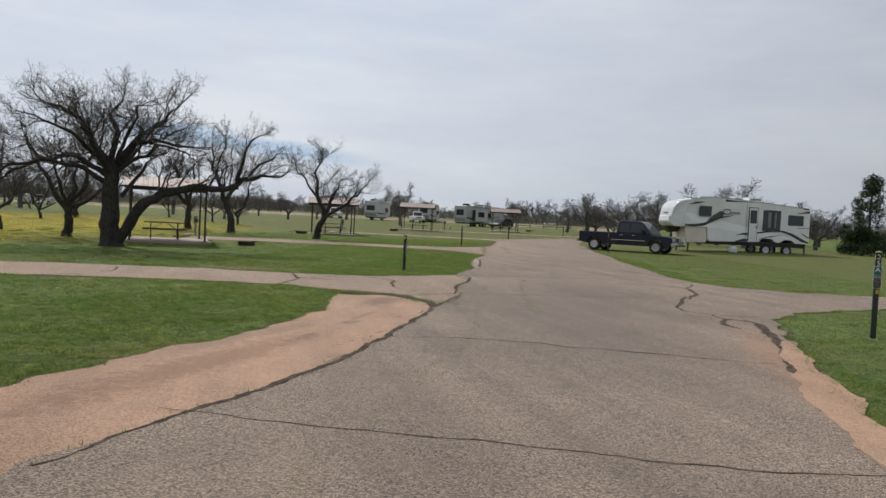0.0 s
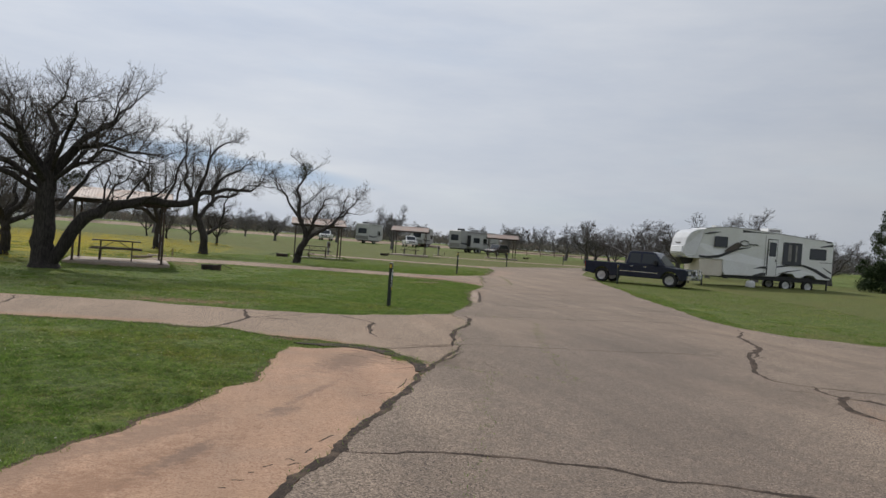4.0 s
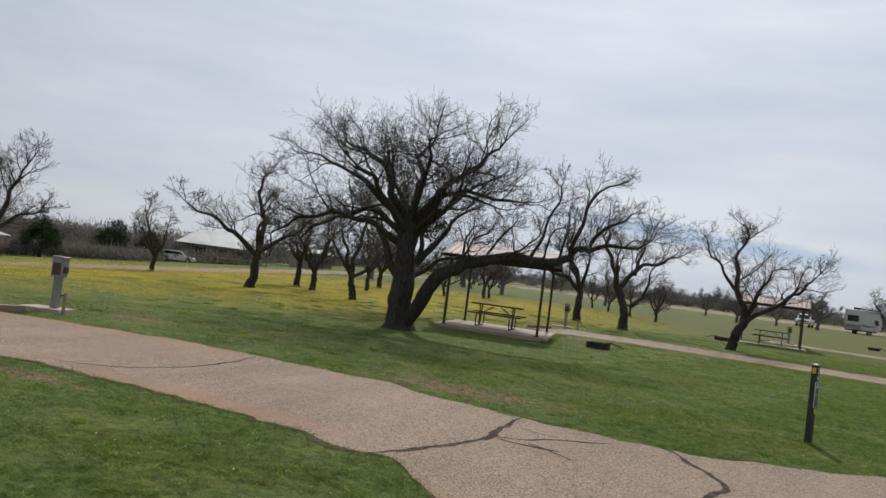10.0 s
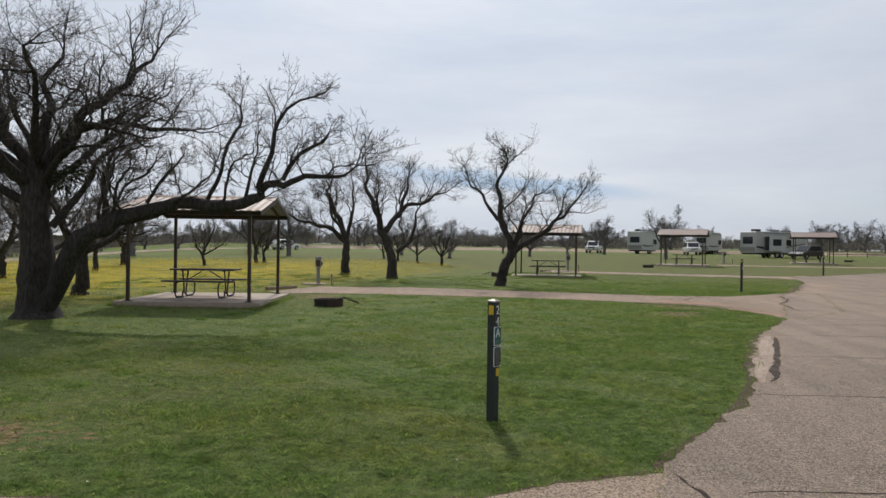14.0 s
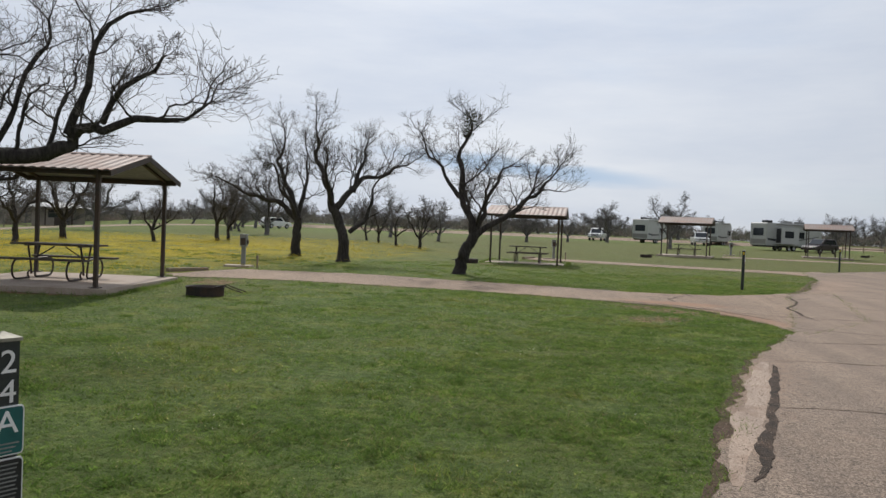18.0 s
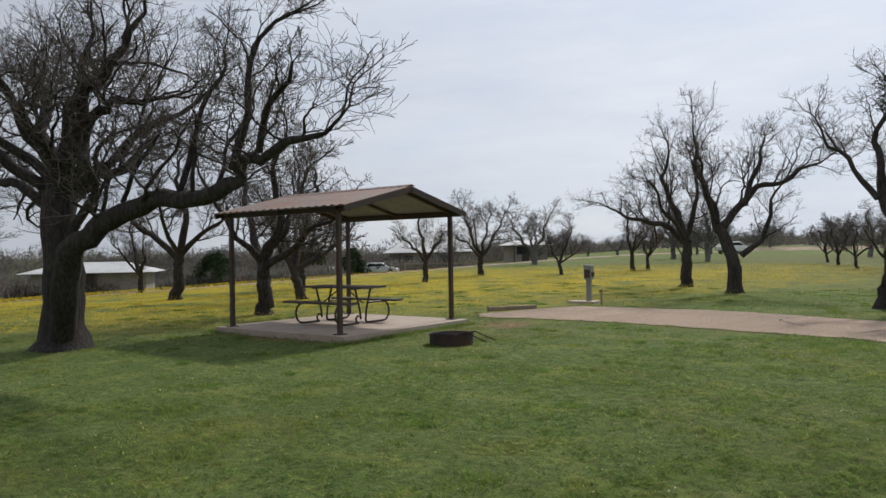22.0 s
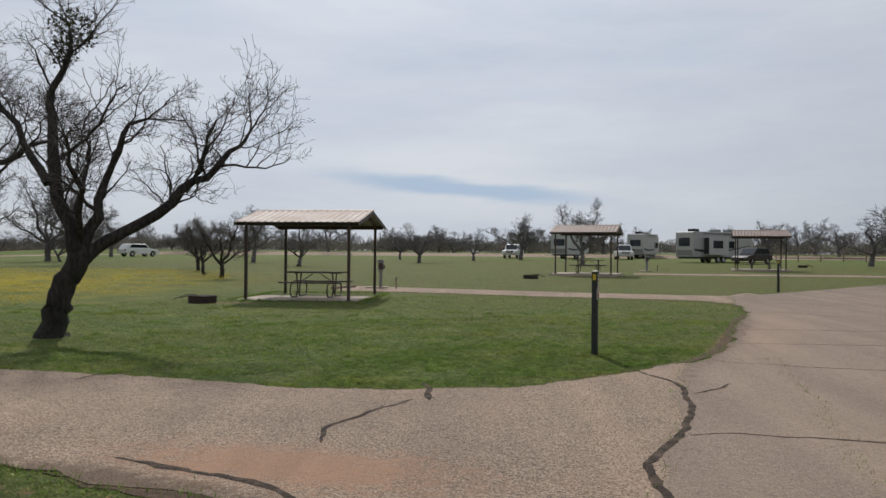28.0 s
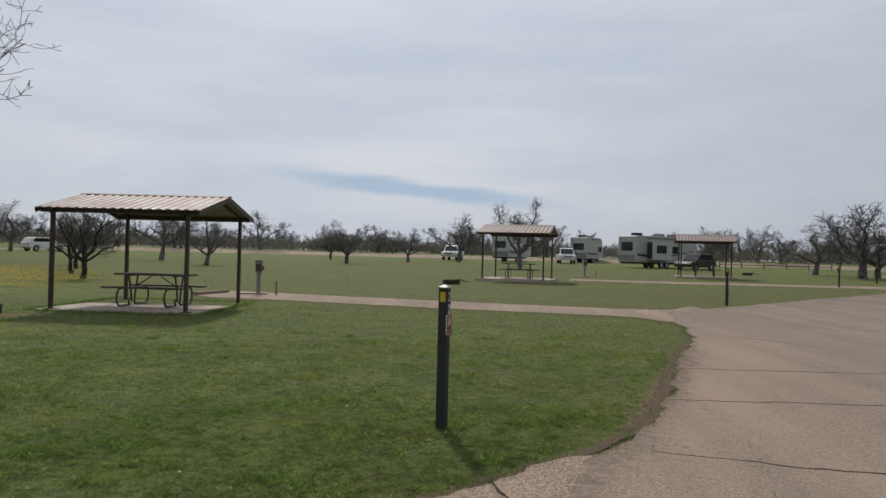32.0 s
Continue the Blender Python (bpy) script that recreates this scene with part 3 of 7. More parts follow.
def round_outline(pts, r, n=4):
    """Rounds the corners of an outline."""
    out = []
    k = len(pts)
    for i in range(k):
        p, a, c = Vector(pts[i]), Vector(pts[i - 1]), Vector(pts[(i + 1) % k])
        da, dc = (a - p), (c - p)
        ra = min(r, da.length * 0.45, dc.length * 0.45)
        s, e = p + da.normalized() * ra, p + dc.normalized() * ra
        for q in range(n + 1):
            t = q / n
            out.append(tuple((1 - t) ** 2 * s + 2 * t * (1 - t) * p + t * t * e))
    return out


def tube(path, r, sides=8, closed=False):
    """A pipe along a path; r is one radius or one for each point."""
    pts = [Vector(p) for p in path]
    rs = r if isinstance(r, (list, tuple)) else [r] * len(pts)
    b = bmesh.new()
    rings = []
    ref = Vector((0.12, 0.31, 0.94))
    for i, p in enumerate(pts):
        if closed:
            d = (pts[(i + 1) % len(pts)] - pts[i - 1]).normalized()
        else:
            d = (pts[min(i + 1, len(pts) - 1)] - pts[max(i - 1, 0)]).normalized()
        u = d.cross(ref)
        if u.length < 0.1:
            u = d.cross(Vector((1, 0, 0)))
        u.normalize()
        v = d.cross(u)
        rings.append([b.verts.new(p + rs[i] * (math.cos(a) * u + math.sin(a) * v)) for a in (2 * math.pi * k / sides for k in range(sides))])
    for i in range(len(rings) - (0 if closed else 1)):
        a, c = rings[i], rings[(i + 1) % len(rings)]
        for k in range(sides):
            b.faces.new((a[k], a[(k + 1) % sides], c[(k + 1) % sides], c[k]))
    if not closed:
        b.faces.new(rings[0][::-1])
        b.faces.new(rings[-1])
    bmesh.ops.recalc_face_normals(b, faces=b.faces)
    return b


def disc(centre, r, depth, axis="Z", sides=24, w=0.0):
    b = bmesh.new()
    bmesh.ops.create_cone(b, cap_ends=True, segments=sides, radius1=r, radius2=r, depth=depth)
    if axis == "Y":
        bmesh.ops.transform(b, matrix=Matrix.Rotation(math.pi / 2, 4, "X"), verts=b.verts)
    elif axis == "X":
        bmesh.ops.transform(b, matrix=Matrix.Rotation(math.pi / 2, 4, "Y"), verts=b.verts)
    bmesh.ops.translate(b, vec=centre, verts=b.verts)
    return bevel(b, w)


def lathe(profile, sides=24, axis="Z"):
    """Turns a closed outline of radius and height round the axis."""
    b = bmesh.new()
    rings = [[b.verts.new((r * math.cos(a), r * math.sin(a), z)) for r, z in profile] for a in (2 * math.pi * k / sides for k in range(sides))]
    for i in range(sides):
        p, q = rings[i], rings[(i + 1) % sides]
        for k in range(len(profile)):
            j = (k + 1) % len(profile)
            b.faces.new((p[k], q[k], q[j], p[j]))
    bmesh.ops.recalc_face_normals(b, faces=b.faces)
    if axis == "Y":
        bmesh.ops.transform(b, matrix=Matrix.Rotation(math.pi / 2, 4, "X"), verts=b.verts)
    return b


def ragged(poly, step=0.35, amp=0.12, seed=0):
    """An outline with a broken, uneven edge."""
    out = []
    for (x1, y1), (x2, y2) in zip(poly, poly[1:] + poly[:1]):
        d = math.hypot(x2 - x1, y2 - y1)
        k = max(1, int(d / step)) if d < 30 else int(d / 2)
        for i in range(k):
            t = i / k
            x, y = x1 + (x2 - x1) * t, y1 + (y2 - y1) * t
            v = noise.noise_vector(Vector((x * 1.7, y * 1.7, seed))) * amp + noise.noise_vector(Vector((x * 5.3, y * 5.3, seed + 9))) * amp * 0.5
            if step < 0.3:
                v += noise.noise_vector(Vector((x * 14, y * 14, seed + 3))) * min(amp * 0.45, 0.05)
            out.append((x + v.x, y + v.y))
    return out


def smoothed(poly, rounds=1, closed=True):
    for _ in range(rounds):
        nxt = []
        pairs = zip(poly, poly[1:] + poly[:1]) if closed else zip(poly, poly[1:])
        for (x1, y1), (x2, y2) in pairs:
            nxt += [(0.75 * x1 + 0.25 * x2, 0.75 * y1 + 0.25 * y2), (0.25 * x1 + 0.75 * x2, 0.25 * y1 + 0.75 * y2)]
        poly = nxt if closed else [poly[0]] + nxt + [poly[-1]]
    return poly


def sheet(name, poly, lift, material, cell=3.0, label="", category="", parent=None):
    """A slab of paving on the ground inside an outline."""
    b = bmesh.new()
    vs = [b.verts.new((x, y, 0)) for x, y in poly]
    for tri in tessellate_polygon([[Vector((x, y, 0)) for x, y in poly]]):
        try:
            b.faces.new([vs[i] for i in tri])
        except ValueError:
            pass
    xs, ys = [p[0] for p in poly], [p[1] for p in poly]
    for lo, hi, no in ((min(xs), max(xs), (1, 0, 0)), (min(ys), max(ys), (0, 1, 0))):
        k = max(1, int((hi - lo) / cell))
        for i in range(1, k):
            q = lo + (hi - lo) * i / k
            bmesh.ops.bisect_plane(b, geom=b.verts[:] + b.edges[:] + b.faces[:], plane_co=(q * no[0], q * no[1], 0), plane_no=no)
    bmesh.ops.recalc_face_normals(b, faces=b.faces)
    if sum(f.normal.z * f.calc_area() for f in b.faces) < 0:
        bmesh.ops.reverse_faces(b, faces=b.faces)
    rim = [e for e in b.edges if e.is_boundary]
    down = bmesh.ops.extrude_edge_only(b, edges=rim)["geom"]
    low = {v for v in down if isinstance(v, bmesh.types.BMVert)}
    for v in b.verts:
        v.co.z = gz(v.co.x, v.co.y) + (lift if v not in low else -0.12)
    ob = part(name, b, material, parent)
    if not parent:
        tagged(ob, label, category, kind="structure")
    return ob


def ribbon(name, pts, width, lift, material, parent, seed=0, wob=0.06, step=0.05, calm=1.0):
    """A narrow uneven strip along a line on the ground."""
    pts = smoothed(pts, 2, False)
    line = []
    for (x1, y1), (x2, y2) in zip(pts, pts[1:]):
        d = math.hypot(x2 - x1, y2 - y1)
        k = max(1, int(d / step))
        line += [(x1 + (x2 - x1) * i / k, y1 + (y2 - y1) * i / k) for i in range(k)]
    line.append(pts[-1])
    b = bmesh.new()
    rows = []
    for i, (x, y) in enumerate(line):
        a, c = line[max(0, i - 1)], line[min(len(line) - 1, i + 1)]
        dx, dy = c[0] - a[0], c[1] - a[1]
        d = math.hypot(dx, dy) or 1
        nx, ny = -dy / d, dx / d
        s = noise.noise(Vector((x * 2.1 * calm, y * 2.1 * calm, seed))) * wob + noise.noise(Vector((x * 7, y * 7, seed))) * wob * 0.35 * calm + noise.noise(Vector((x * 19, y * 19, seed))) * 0.010
        ends = min(1.0, 0.25 + 4 * min(i, len(line) - 1 - i) / max(8, len(line)))
        w = width * ends * (0.55 + 0.75 * abs(noise.noise(Vector((x * 2.3 * calm, y * 2.3 * calm, seed + 5)))) + 0.18 * noise.noise(Vector((x * 11, y * 11, seed))))
        row = []
        for k in (-1, 0, 1):
            e = k * (w + 0.3 * width * noise.noise(Vector((x * 27, y * 27, seed + 11 * k))))
            px, py = x + nx * (s + e), y + ny * (s + e)
            row.append(b.verts.new((px, py, gz(px, py) + lift - (0.0 if k == 0 else 0.002))))
        rows.append(row)
    for p, q in zip(rows, rows[1:]):
        for k in (0, 1):
            b.faces.new((p[k], p[k + 1], q[k + 1], q[k]))
    bmesh.ops.recalc_face_normals(b, faces=b.faces)
    if b.faces[0].normal.z < 0:
        bmesh.ops.reverse_faces(b, faces=b.faces)
    return part(name, b, material, parent)


# ---------------------------------------------------------------- ground, road and drives
def build_ground():
    radii = [0.0] + [1.5 * i for i in range(1, 48)] + [71 + 6 * i for i in range(8)] + [116 + 1.5 * i for i in range(9)]
    while radii[-1] < 4000:
        radii.append(radii[-1] * 1.12)
    seg = 160
    vs, fs = [(0.0, 2.0, 0.0)], []
    for r in radii[1:]:
        for k in range(seg):
            a = 2 * math.pi * k / seg
            x, y = r * math.cos(a), 2 + r * math.sin(a)
            vs.append((x, y, gz(x, y)))
    b = bmesh.new()
    bv = [b.verts.new(v) for v in vs]
    for k in range(seg):
        b.faces.new((bv[0], bv[1 + k], bv[1 + (k + 1) % seg]))
    for i in range(len(radii) - 2):
        o, q = 1 + i * seg, 1 + (i + 1) * seg
        for k in range(seg):
            j = (k + 1) % seg
            b.faces.new((bv[o + k], bv[q + k], bv[q + j], bv[o + j]))
    return tagged(part("ground", b, M_LAWN, smooth=True), "mown green lawn with dry patches and yellow wildflowers", "ground", kind="structure")


ground = build_ground()

ROAD_LEFT = [(-13, -40), (-11.5, -30), (-9.6, -21), (-7.5, -16.5), (-6.8, -15.5), (-5.5, -13.7), (-4.3, -11.2), (-3.4, -9.2), (-2.8, -7.7), (-1.9, -6.1), (-1.4, -4.6), (-1.1, -3.2),
             (-0.3, -1.7), (-0.2, 0.3), (0.3, 1.3), (1.2, 3.0), (1.9, 5.2), (2.5, 7.3), (3.3, 9.6), (4.3, 11.6), (4.7, 12.6), (5.5, 15.0), (6.2, 17.2), (6.9, 19.6), (7.5, 21.7), (8.1, 22.4), (8.9, 24.1),
             (9.7, 26.3), (11.2, 29.8), (11.9, 33.0), (12.6, 35.6), (15.4, 38.2), (20.4, 42.9), (26.6, 48.5), (34, 56), (40, 67), (42, 78)]
ROAD_RIGHT = [(47, 78), (46, 66), (41, 56), (33, 48), (26.4, 42.6), (22.6, 39.0), (18.3, 31.0), (17.0, 26.6), (14.6, 21.0), (12.9, 15.6), (10.9, 10.3), (9.4, 5.4), (8.5, 3.1), (7.8, 0.2), (8.0, -1.6), (9.2, -2.9),
              (11.7, -3.8), (18, -5.0), (30, -7.0), (30, -10.0), (18, -8.0), (12, -7.0), (8.5, -6.9), (5.4, -7.7), (3.6, -9.0), (1.7, -11.8), (0.3, -13.8), (-0.8, -15.6), (-1.5, -16.8), (-2.7, -20), (-3.6, -30), (-4.5, -40)]
ROAD = ragged(ROAD_LEFT + ROAD_RIGHT, 0.13, 0.13, 1)
DRIVE_1 = ragged([(-22, -3.2), (-15, -1.0), (-13.5, -0.7), (-11.2, -0.2), (-9.6, -0.2), (-7.5, -0.25), (-5.1, -1.0), (-3.3, -1.2), (-2.2, -0.9), (-1, -0.35), (0.2, 0.4), (1.5, -1), (0, -5), (-1, -8.5), (-2.9, -7.2), (-2.9, -6.0), (-3.4, -5.6), (-4.0, -5.2), (-4.6, -4.9),
                  (-5.4, -4.15), (-6.5, -4.0), (-8, -3.75), (-9.4, -3.7), (-10.7, -3.7), (-13.2, -3.6), (-22, -6.2)], 0.13, 0.14, 2)
EARTH_1 = ragged([(-13.5, -25), (-10.8, -18), (-8.1, -14.2), (-7.0, -12.4), (-6.1, -11.1), (-5.4, -9.6), (-4.85, -8.1), (-4.62, -6.96), (-4.5, -6.1), (-4.1, -6.12), (-3.7, -5.98), (-3.45, -5.75), (-3.1, -6.1), (-2.7, -6.9), (-2.0, -8), (-3.5, -12), (-7, -19), (-9, -25)], 0.13, 0.16, 3)
DRIVE_2 = ragged([(-9.6, 17.6), (-9.0, 17.0), (-7.5, 17.4), (-5.5, 17.7), (-2.7, 17.6), (-1.5, 17.5), (-0.3, 17.3), (0.6, 17.1), (1.4, 16.9), (2.2, 16.5), (3.2, 16.3), (3.8, 15.7), (4.5, 14.2), (4.9, 12.3), (7, 15), (9, 22.4), (7.4, 21.8), (6.2, 20.6), (5.5, 20.1),
                  (4.0, 19.7), (2.9, 19.7), (1.7, 20.0), (-0.2, 20.4), (-2.2, 20.7), (-4.2, 21.2), (-5.9, 21.2), (-8.8, 20.6)], 0.13, 0.13, 4)
DRIVE_3 = ragged([(-0.5, 37.6), (0, 37), (3, 36.3), (6.5, 35.1), (9.3, 34.4), (11, 33.9), (12, 32.4), (14, 34), (14, 38), (12.8, 36.2), (11.4, 36.4), (9.3, 36.9), (6.6, 37.7), (3, 39), (-0.5, 40)], 0.4, 0.13, 5)
DRIVE_4 = ragged([(13.5, 54.8), (18.8, 53.7), (24.4, 53.2), (29, 52.0), (32, 52), (34, 57), (31, 55.4), (25.8, 55.8), (19.8, 56.3), (13.9, 57.2)], 0.5, 0.15, 6)
LOOP_LINE = [(-36, -60), (-33, -20), (-31, 8), (-31, 19), (-36, 37), (-42, 56), (-47, 80), (-48, 103), (-42, 116.5), (-30, 120.3), (-15, 123.1), (0, 124), (15, 123.1), (30, 120.3), (44, 115.8), (58, 109.3), (64, 100), (56, 88), (44, 74)]
road = sheet("road", ROAD, 0.016, M_ROAD, 3.0, "grey worn chip-seal road with dark sealed cracks", "road")
drive_1 = sheet("pavement_1", DRIVE_1, 0.012, M_DRIVE, 3.0, "pinkish chip-seal site driveway with wide cracks", "driveway")
earth_1 = sheet("pavement_2", EARTH_1, 0.008, M_EARTH, 3.0, "salmon-coloured bare earth shoulder beside the road", "shoulder")
drive_2 = sheet("pavement_3", DRIVE_2, 0.012, M_DRIVE, 3.0, "pinkish chip-seal site driveway with wide cracks", "driveway")
drive_3 = sheet("pavement_4", DRIVE_3, 0.012, M_DRIVE, 3.0, "narrow pale site driveway through the lawn", "driveway")
drive_4 = sheet("pavement_5", DRIVE_4, 0.012, M_DRIVE, 3.0, "narrow pale site driveway through the lawn", "driveway")


def strip_poly(line, w):
    line = smoothed(line, 3, False)
    left, right = [], []
    for i, (x, y) in enumerate(line):
        a, c = line[max(0, i - 1)], line[min(len(line) - 1, i + 1)]
        d = math.hypot(c[0] - a[0], c[1] - a[1]) or 1
        nx, ny = -(c[1] - a[1]) / d, (c[0] - a[0]) / d
        left.append((x + nx * w, y + ny * w))
        right.append((x - nx * w, y - ny * w))
    return left + right[::-1]


LOOP = strip_poly(LOOP_LINE, 2.4)
loop_road = sheet("road_2", LOOP, 0.010, M_DRIVE, 5.0, "pale loop road at the far edge of the lawn", "road")
PAVED = [ROAD, DRIVE_1, EARTH_1, DRIVE_2, DRIVE_3, DRIVE_4]

# sealed and open cracks
CRACKS_ROAD = [
    ([(-6.85, -15.1), (-5.94, -15.6), (-5.17, -15.94), (-4.37, -16.25), (-3.5, -16.75), (-2.2, -17.2), (-1.6, -17.0)], 0.03),
    ([(-4.4, -11.5), (-3.59, -11.51), (-3.3, -11.56), (-3.02, -11.68), (-2.71, -11.83), (-2.47, -11.91), (-2.29, -12.1), (-2.1, -12.26), (-1.83, -12.35), (-1.57, -12.5), (0.1, -13.4)], 0.06),
    ([(-7.4, -16.4), (-6.8, -15.5), (-5.5, -13.7), (-4.3, -11.2), (-3.4, -9.2), (-2.75, -7.6), (-1.9, -6.1), (-1.6, -5.3)], 0.085),
    ([(-2.6, -5.6), (-1.7, -5.2), (-0.7, -5.15), (0.28, -5.31), (1.35, -5.34), (2.47, -5.37), (3.44, -5.49), (3.89, -5.54)], 0.04),
    ([(0.27, -0.2), (1.18, -0.08), (2.74, 0.03), (4.47, 0.31), (6.35, 0.6), (7.41, 0.98)], 0.045),
    ([(1.3, 3.2), (3.2, 3.4), (5.8, 3.8), (8.3, 4.2)], 0.03),
    ([(7.46, -0.47), (6.78, -1.53), (6.16, -2.1), (5.92, -2.72), (5.48, -3.51), (5.19, -4.2), (4.36, -4.93), (3.82, -5.55), (3.17, -6.56), (2.74, -7.03), (2.46, -7.62), (2.39, -7.92), (2.57, -8.19), (2.75, -8.36)], 0.1),
    ([(2.75, -8.36), (2.97, -8.5), (3.19, -8.66), (3.54, -8.78)], 0.07),
    ([(2.75, -8.36), (2.52, -8.72), (2.47, -9.07), (2.58, -9.19), (2.73, -9.31), (2.79, -9.49)], 0.085),
    ([(2.69, -8.98), (2.3, -9.27), (2.07, -9.53), (1.91, -9.83), (1.87, -10.08), (1.88, -10.36)], 0.1),
    ([(1.98, -8.65), (2.18, -8.75), (2.42, -8.8)], 0.03),
    ([(4.7, -1.22), (5.44, -1.51), (5.79, -2.01), (6.07, -2.22)], 0.05),
    ([(5.19, -4.2), (4.0, -5.52), (3.82, -5.55)], 0.06),
    ([(3.89, -5.54), (4.16, -5.42), (4.14, -5.61)], 0.03),
    ([(-1.76, -6.85), (-1.77, -7.57)], 0.02),
    ([(2.77, -9.21), (2.76, -9.63), (2.27, -10.43), (1.75, -11.34), (1.04, -12.33)], 0.15),
    ([(1.04, -12.33), (0.6, -12.9), (-0.5, -14.6)], 0.13),
    ([(6.0, 7.4), (6.2, 7.9), (6.6, 8.3)], 0.06),
    ([(2.55, 6.4), (3.03, 6.52), (4.2, 6.5), (6.0, 6.7), (9.3, 7.2)], 0.045),
    ([(3.45, 9.35), (4.02, 9.39), (5.3, 9.4), (7.6, 9.8), (10.4, 10.6)], 0.045), ([(4.24, 11.4), (4.7, 11.25), (5.61, 11.57), (8.5, 11.8)], 0.035),
    ([(4.8, 13.2), (6.5, 12.6), (8.5, 12.8), (11.4, 13.2)], 0.04),
    ([(4.0, 15.6), (5.3, 15.1), (7.0, 15.0), (9.5, 15.7)], 0.035),
    ([(6.57, 17.98), (6.92, 18.05), (7.25, 18.0), (9.0, 17.6), (13.2, 17.6)], 0.045),
    ([(8.1, 22.0), (9.2, 21.6), (10.5, 21.3), (14.4, 21.2)], 0.035),
    ([(8.9, 24.0), (12.3, 23.8), (15.6, 23.9)], 0.035),
    ([(9.6, 26.1), (13.7, 25.9), (16.4, 26.2)], 0.035),
    ([(11.9, 30.0), (12.6, 29.4), (12.9, 28.8)], 0.05),
    ([(-0.1, 0.1), (0.07, -0.43), (-0.5, -2.2), (-1.05, -3.05), (-1.44, -4.1), (-1.44, -4.5), (-1.78, -5.4)], 0.085), ([(-1.8, -6.0), (-2.08, -6.56), (-2.46, -7.04)], 0.045),
    ([(6.8, 21.2), (6.98, 20.6), (7.1, 20.1), (6.88, 19.1), (6.56, 18.0), (6.1, 17.3), (6.02, 16.85), (6.01, 16.4), (5.85, 15.6), (5.9, 14.6)], 0.075),
    ([(7.12, 19.7), (7.45, 20.02), (7.7, 20.35)], 0.04),
]
CRACKS_1 = [
    ([(-5.04, -0.9), (-5.05, -1.57), (-5.02, -2.25), (-5.03, -2.63), (-5.2, -3.15), (-5.42, -3.8), (-5.65, -4.15)], 0.075),
    ([(-5.03, -2.36), (-4.71, -2.25), (-4.43, -1.98), (-4.24, -1.75), (-3.82, -1.5)], 0.045), ([(-4.95, -2.42), (-4.68, -2.52), (-4.43, -2.46), (-4.22, -2.46)], 0.045), ([(-4.6, -2.38), (-4.29, -2.55), (-4.05, -2.78)], 0.04),
    ([(-4.88, -1.63), (-4.62, -1.72), (-4.4, -1.75)], 0.018), ([(-5.04, -0.92), (-4.68, -0.94), (-4.4, -1.05)], 0.03),
    ([(-3.37, -1.12), (-3.17, -1.2), (-3.0, -1.6), (-2.76, -2.05), (-2.6, -2.5), (-2.72, -2.9), (-2.88, -3.8), (-2.92, -4.55)], 0.07), ([(-2.93, -4.5), (-2.75, -4.74), (-2.46, -4.68)], 0.03),
    ([(-3.2, -5.95), (-2.64, -5.79), (-1.77, -5.39)], 0.06), ([(-9.55, -0.35), (-9.33, -1.7), (-9.42, -2.5), (-9.86, -3.2), (-10.6, -3.45)], 0.045),
]
CRACKS_2 = [
    ([(-3.1, 20.9), (-3.5, 20.0), (-2.9, 19.3), (-2.5, 18.9)], 0.05), ([(-1.6, 18.1), (-1.3, 19.0), (-1.05, 19.9)], 0.04), ([(0.22, 19.9), (0.32, 20.4)], 0.04),
    ([(4.14, 19.2), (3.83, 18.65), (3.65, 18.25), (3.53, 17.9), (3.6, 17.5)], 0.055), ([(4.2, 20.15), (4.28, 19.75), (4.33, 19.15)], 0.07),
    ([(2.2, 16.95), (2.7, 16.8), (3.2, 16.58), (3.54, 16.39), (3.84, 16.14), (4.11, 15.88), (4.35, 15.6)], 0.075), ([(3.5, 16.25), (3.9, 15.95), (4.4, 15.35)], 0.05), ([(4.2, 15.6), (4.7, 14.9), (5.0, 14.2)], 0.05),
]
for parent, lines, lift in ((road, CRACKS_ROAD, 0.0195), (drive_1, CRACKS_1, 0.0158), (drive_2, CRACKS_2, 0.0158)):
    for i, (pts, w) in enumerate(lines):
        ribbon("sealed_crack", pts, w * 0.68, lift, M_CRACK, parent, seed=i * 3.7)


def soil_rim(poly, parent, seed, widest=0.13):
    """A thin uneven rim of bare soil where the lawn meets the paving."""
    area = sum(x1 * y2 - x2 * y1 for (x1, y1), (x2, y2) in zip(poly, poly[1:] + poly[:1]))
    turn = 1.0 if area > 0 else -1.0
    vs, fs = [], []
    n = len(poly)
    for i, (x, y) in enumerate(poly):
        (ax, ay), (cx, cy) = poly[i - 1], poly[(i + 1) % n]
        d = math.hypot(cx - ax, cy - ay) or 1
        nx, ny = turn * (cy - ay) / d, -turn * (cx - ax) / d
        w = widest * max(0.08, 0.42 + 0.75 * noise.noise(Vector((x * 0.8, y * 0.8, seed))) + 0.45 * noise.noise(Vector((x * 4, y * 4, seed))))
        vs += [(x - nx * 0.05, y - ny * 0.05, gz(x, y) + 0.0062), (x + nx * w, y + ny * w, gz(x + nx * w, y + ny * w) + 0.0055)]
        j = (i + 1) % n
        fs.append((2 * i, 2 * j, 2 * j + 1, 2 * i + 1) if turn < 0 else (2 * i, 2 * i + 1, 2 * j + 1, 2 * j))
    return raw_part("soil_rim", vs, fs, M_SOIL, parent)


for k, (poly, parent) in enumerate(((ROAD, road), (DRIVE_1, drive_1), (EARTH_1, earth_1), (DRIVE_2, drive_2), (DRIVE_3, drive_3))):
    soil_rim(poly, parent, 11.0 + 5 * k)


# washed-out gravel and soil along the lawn's edge


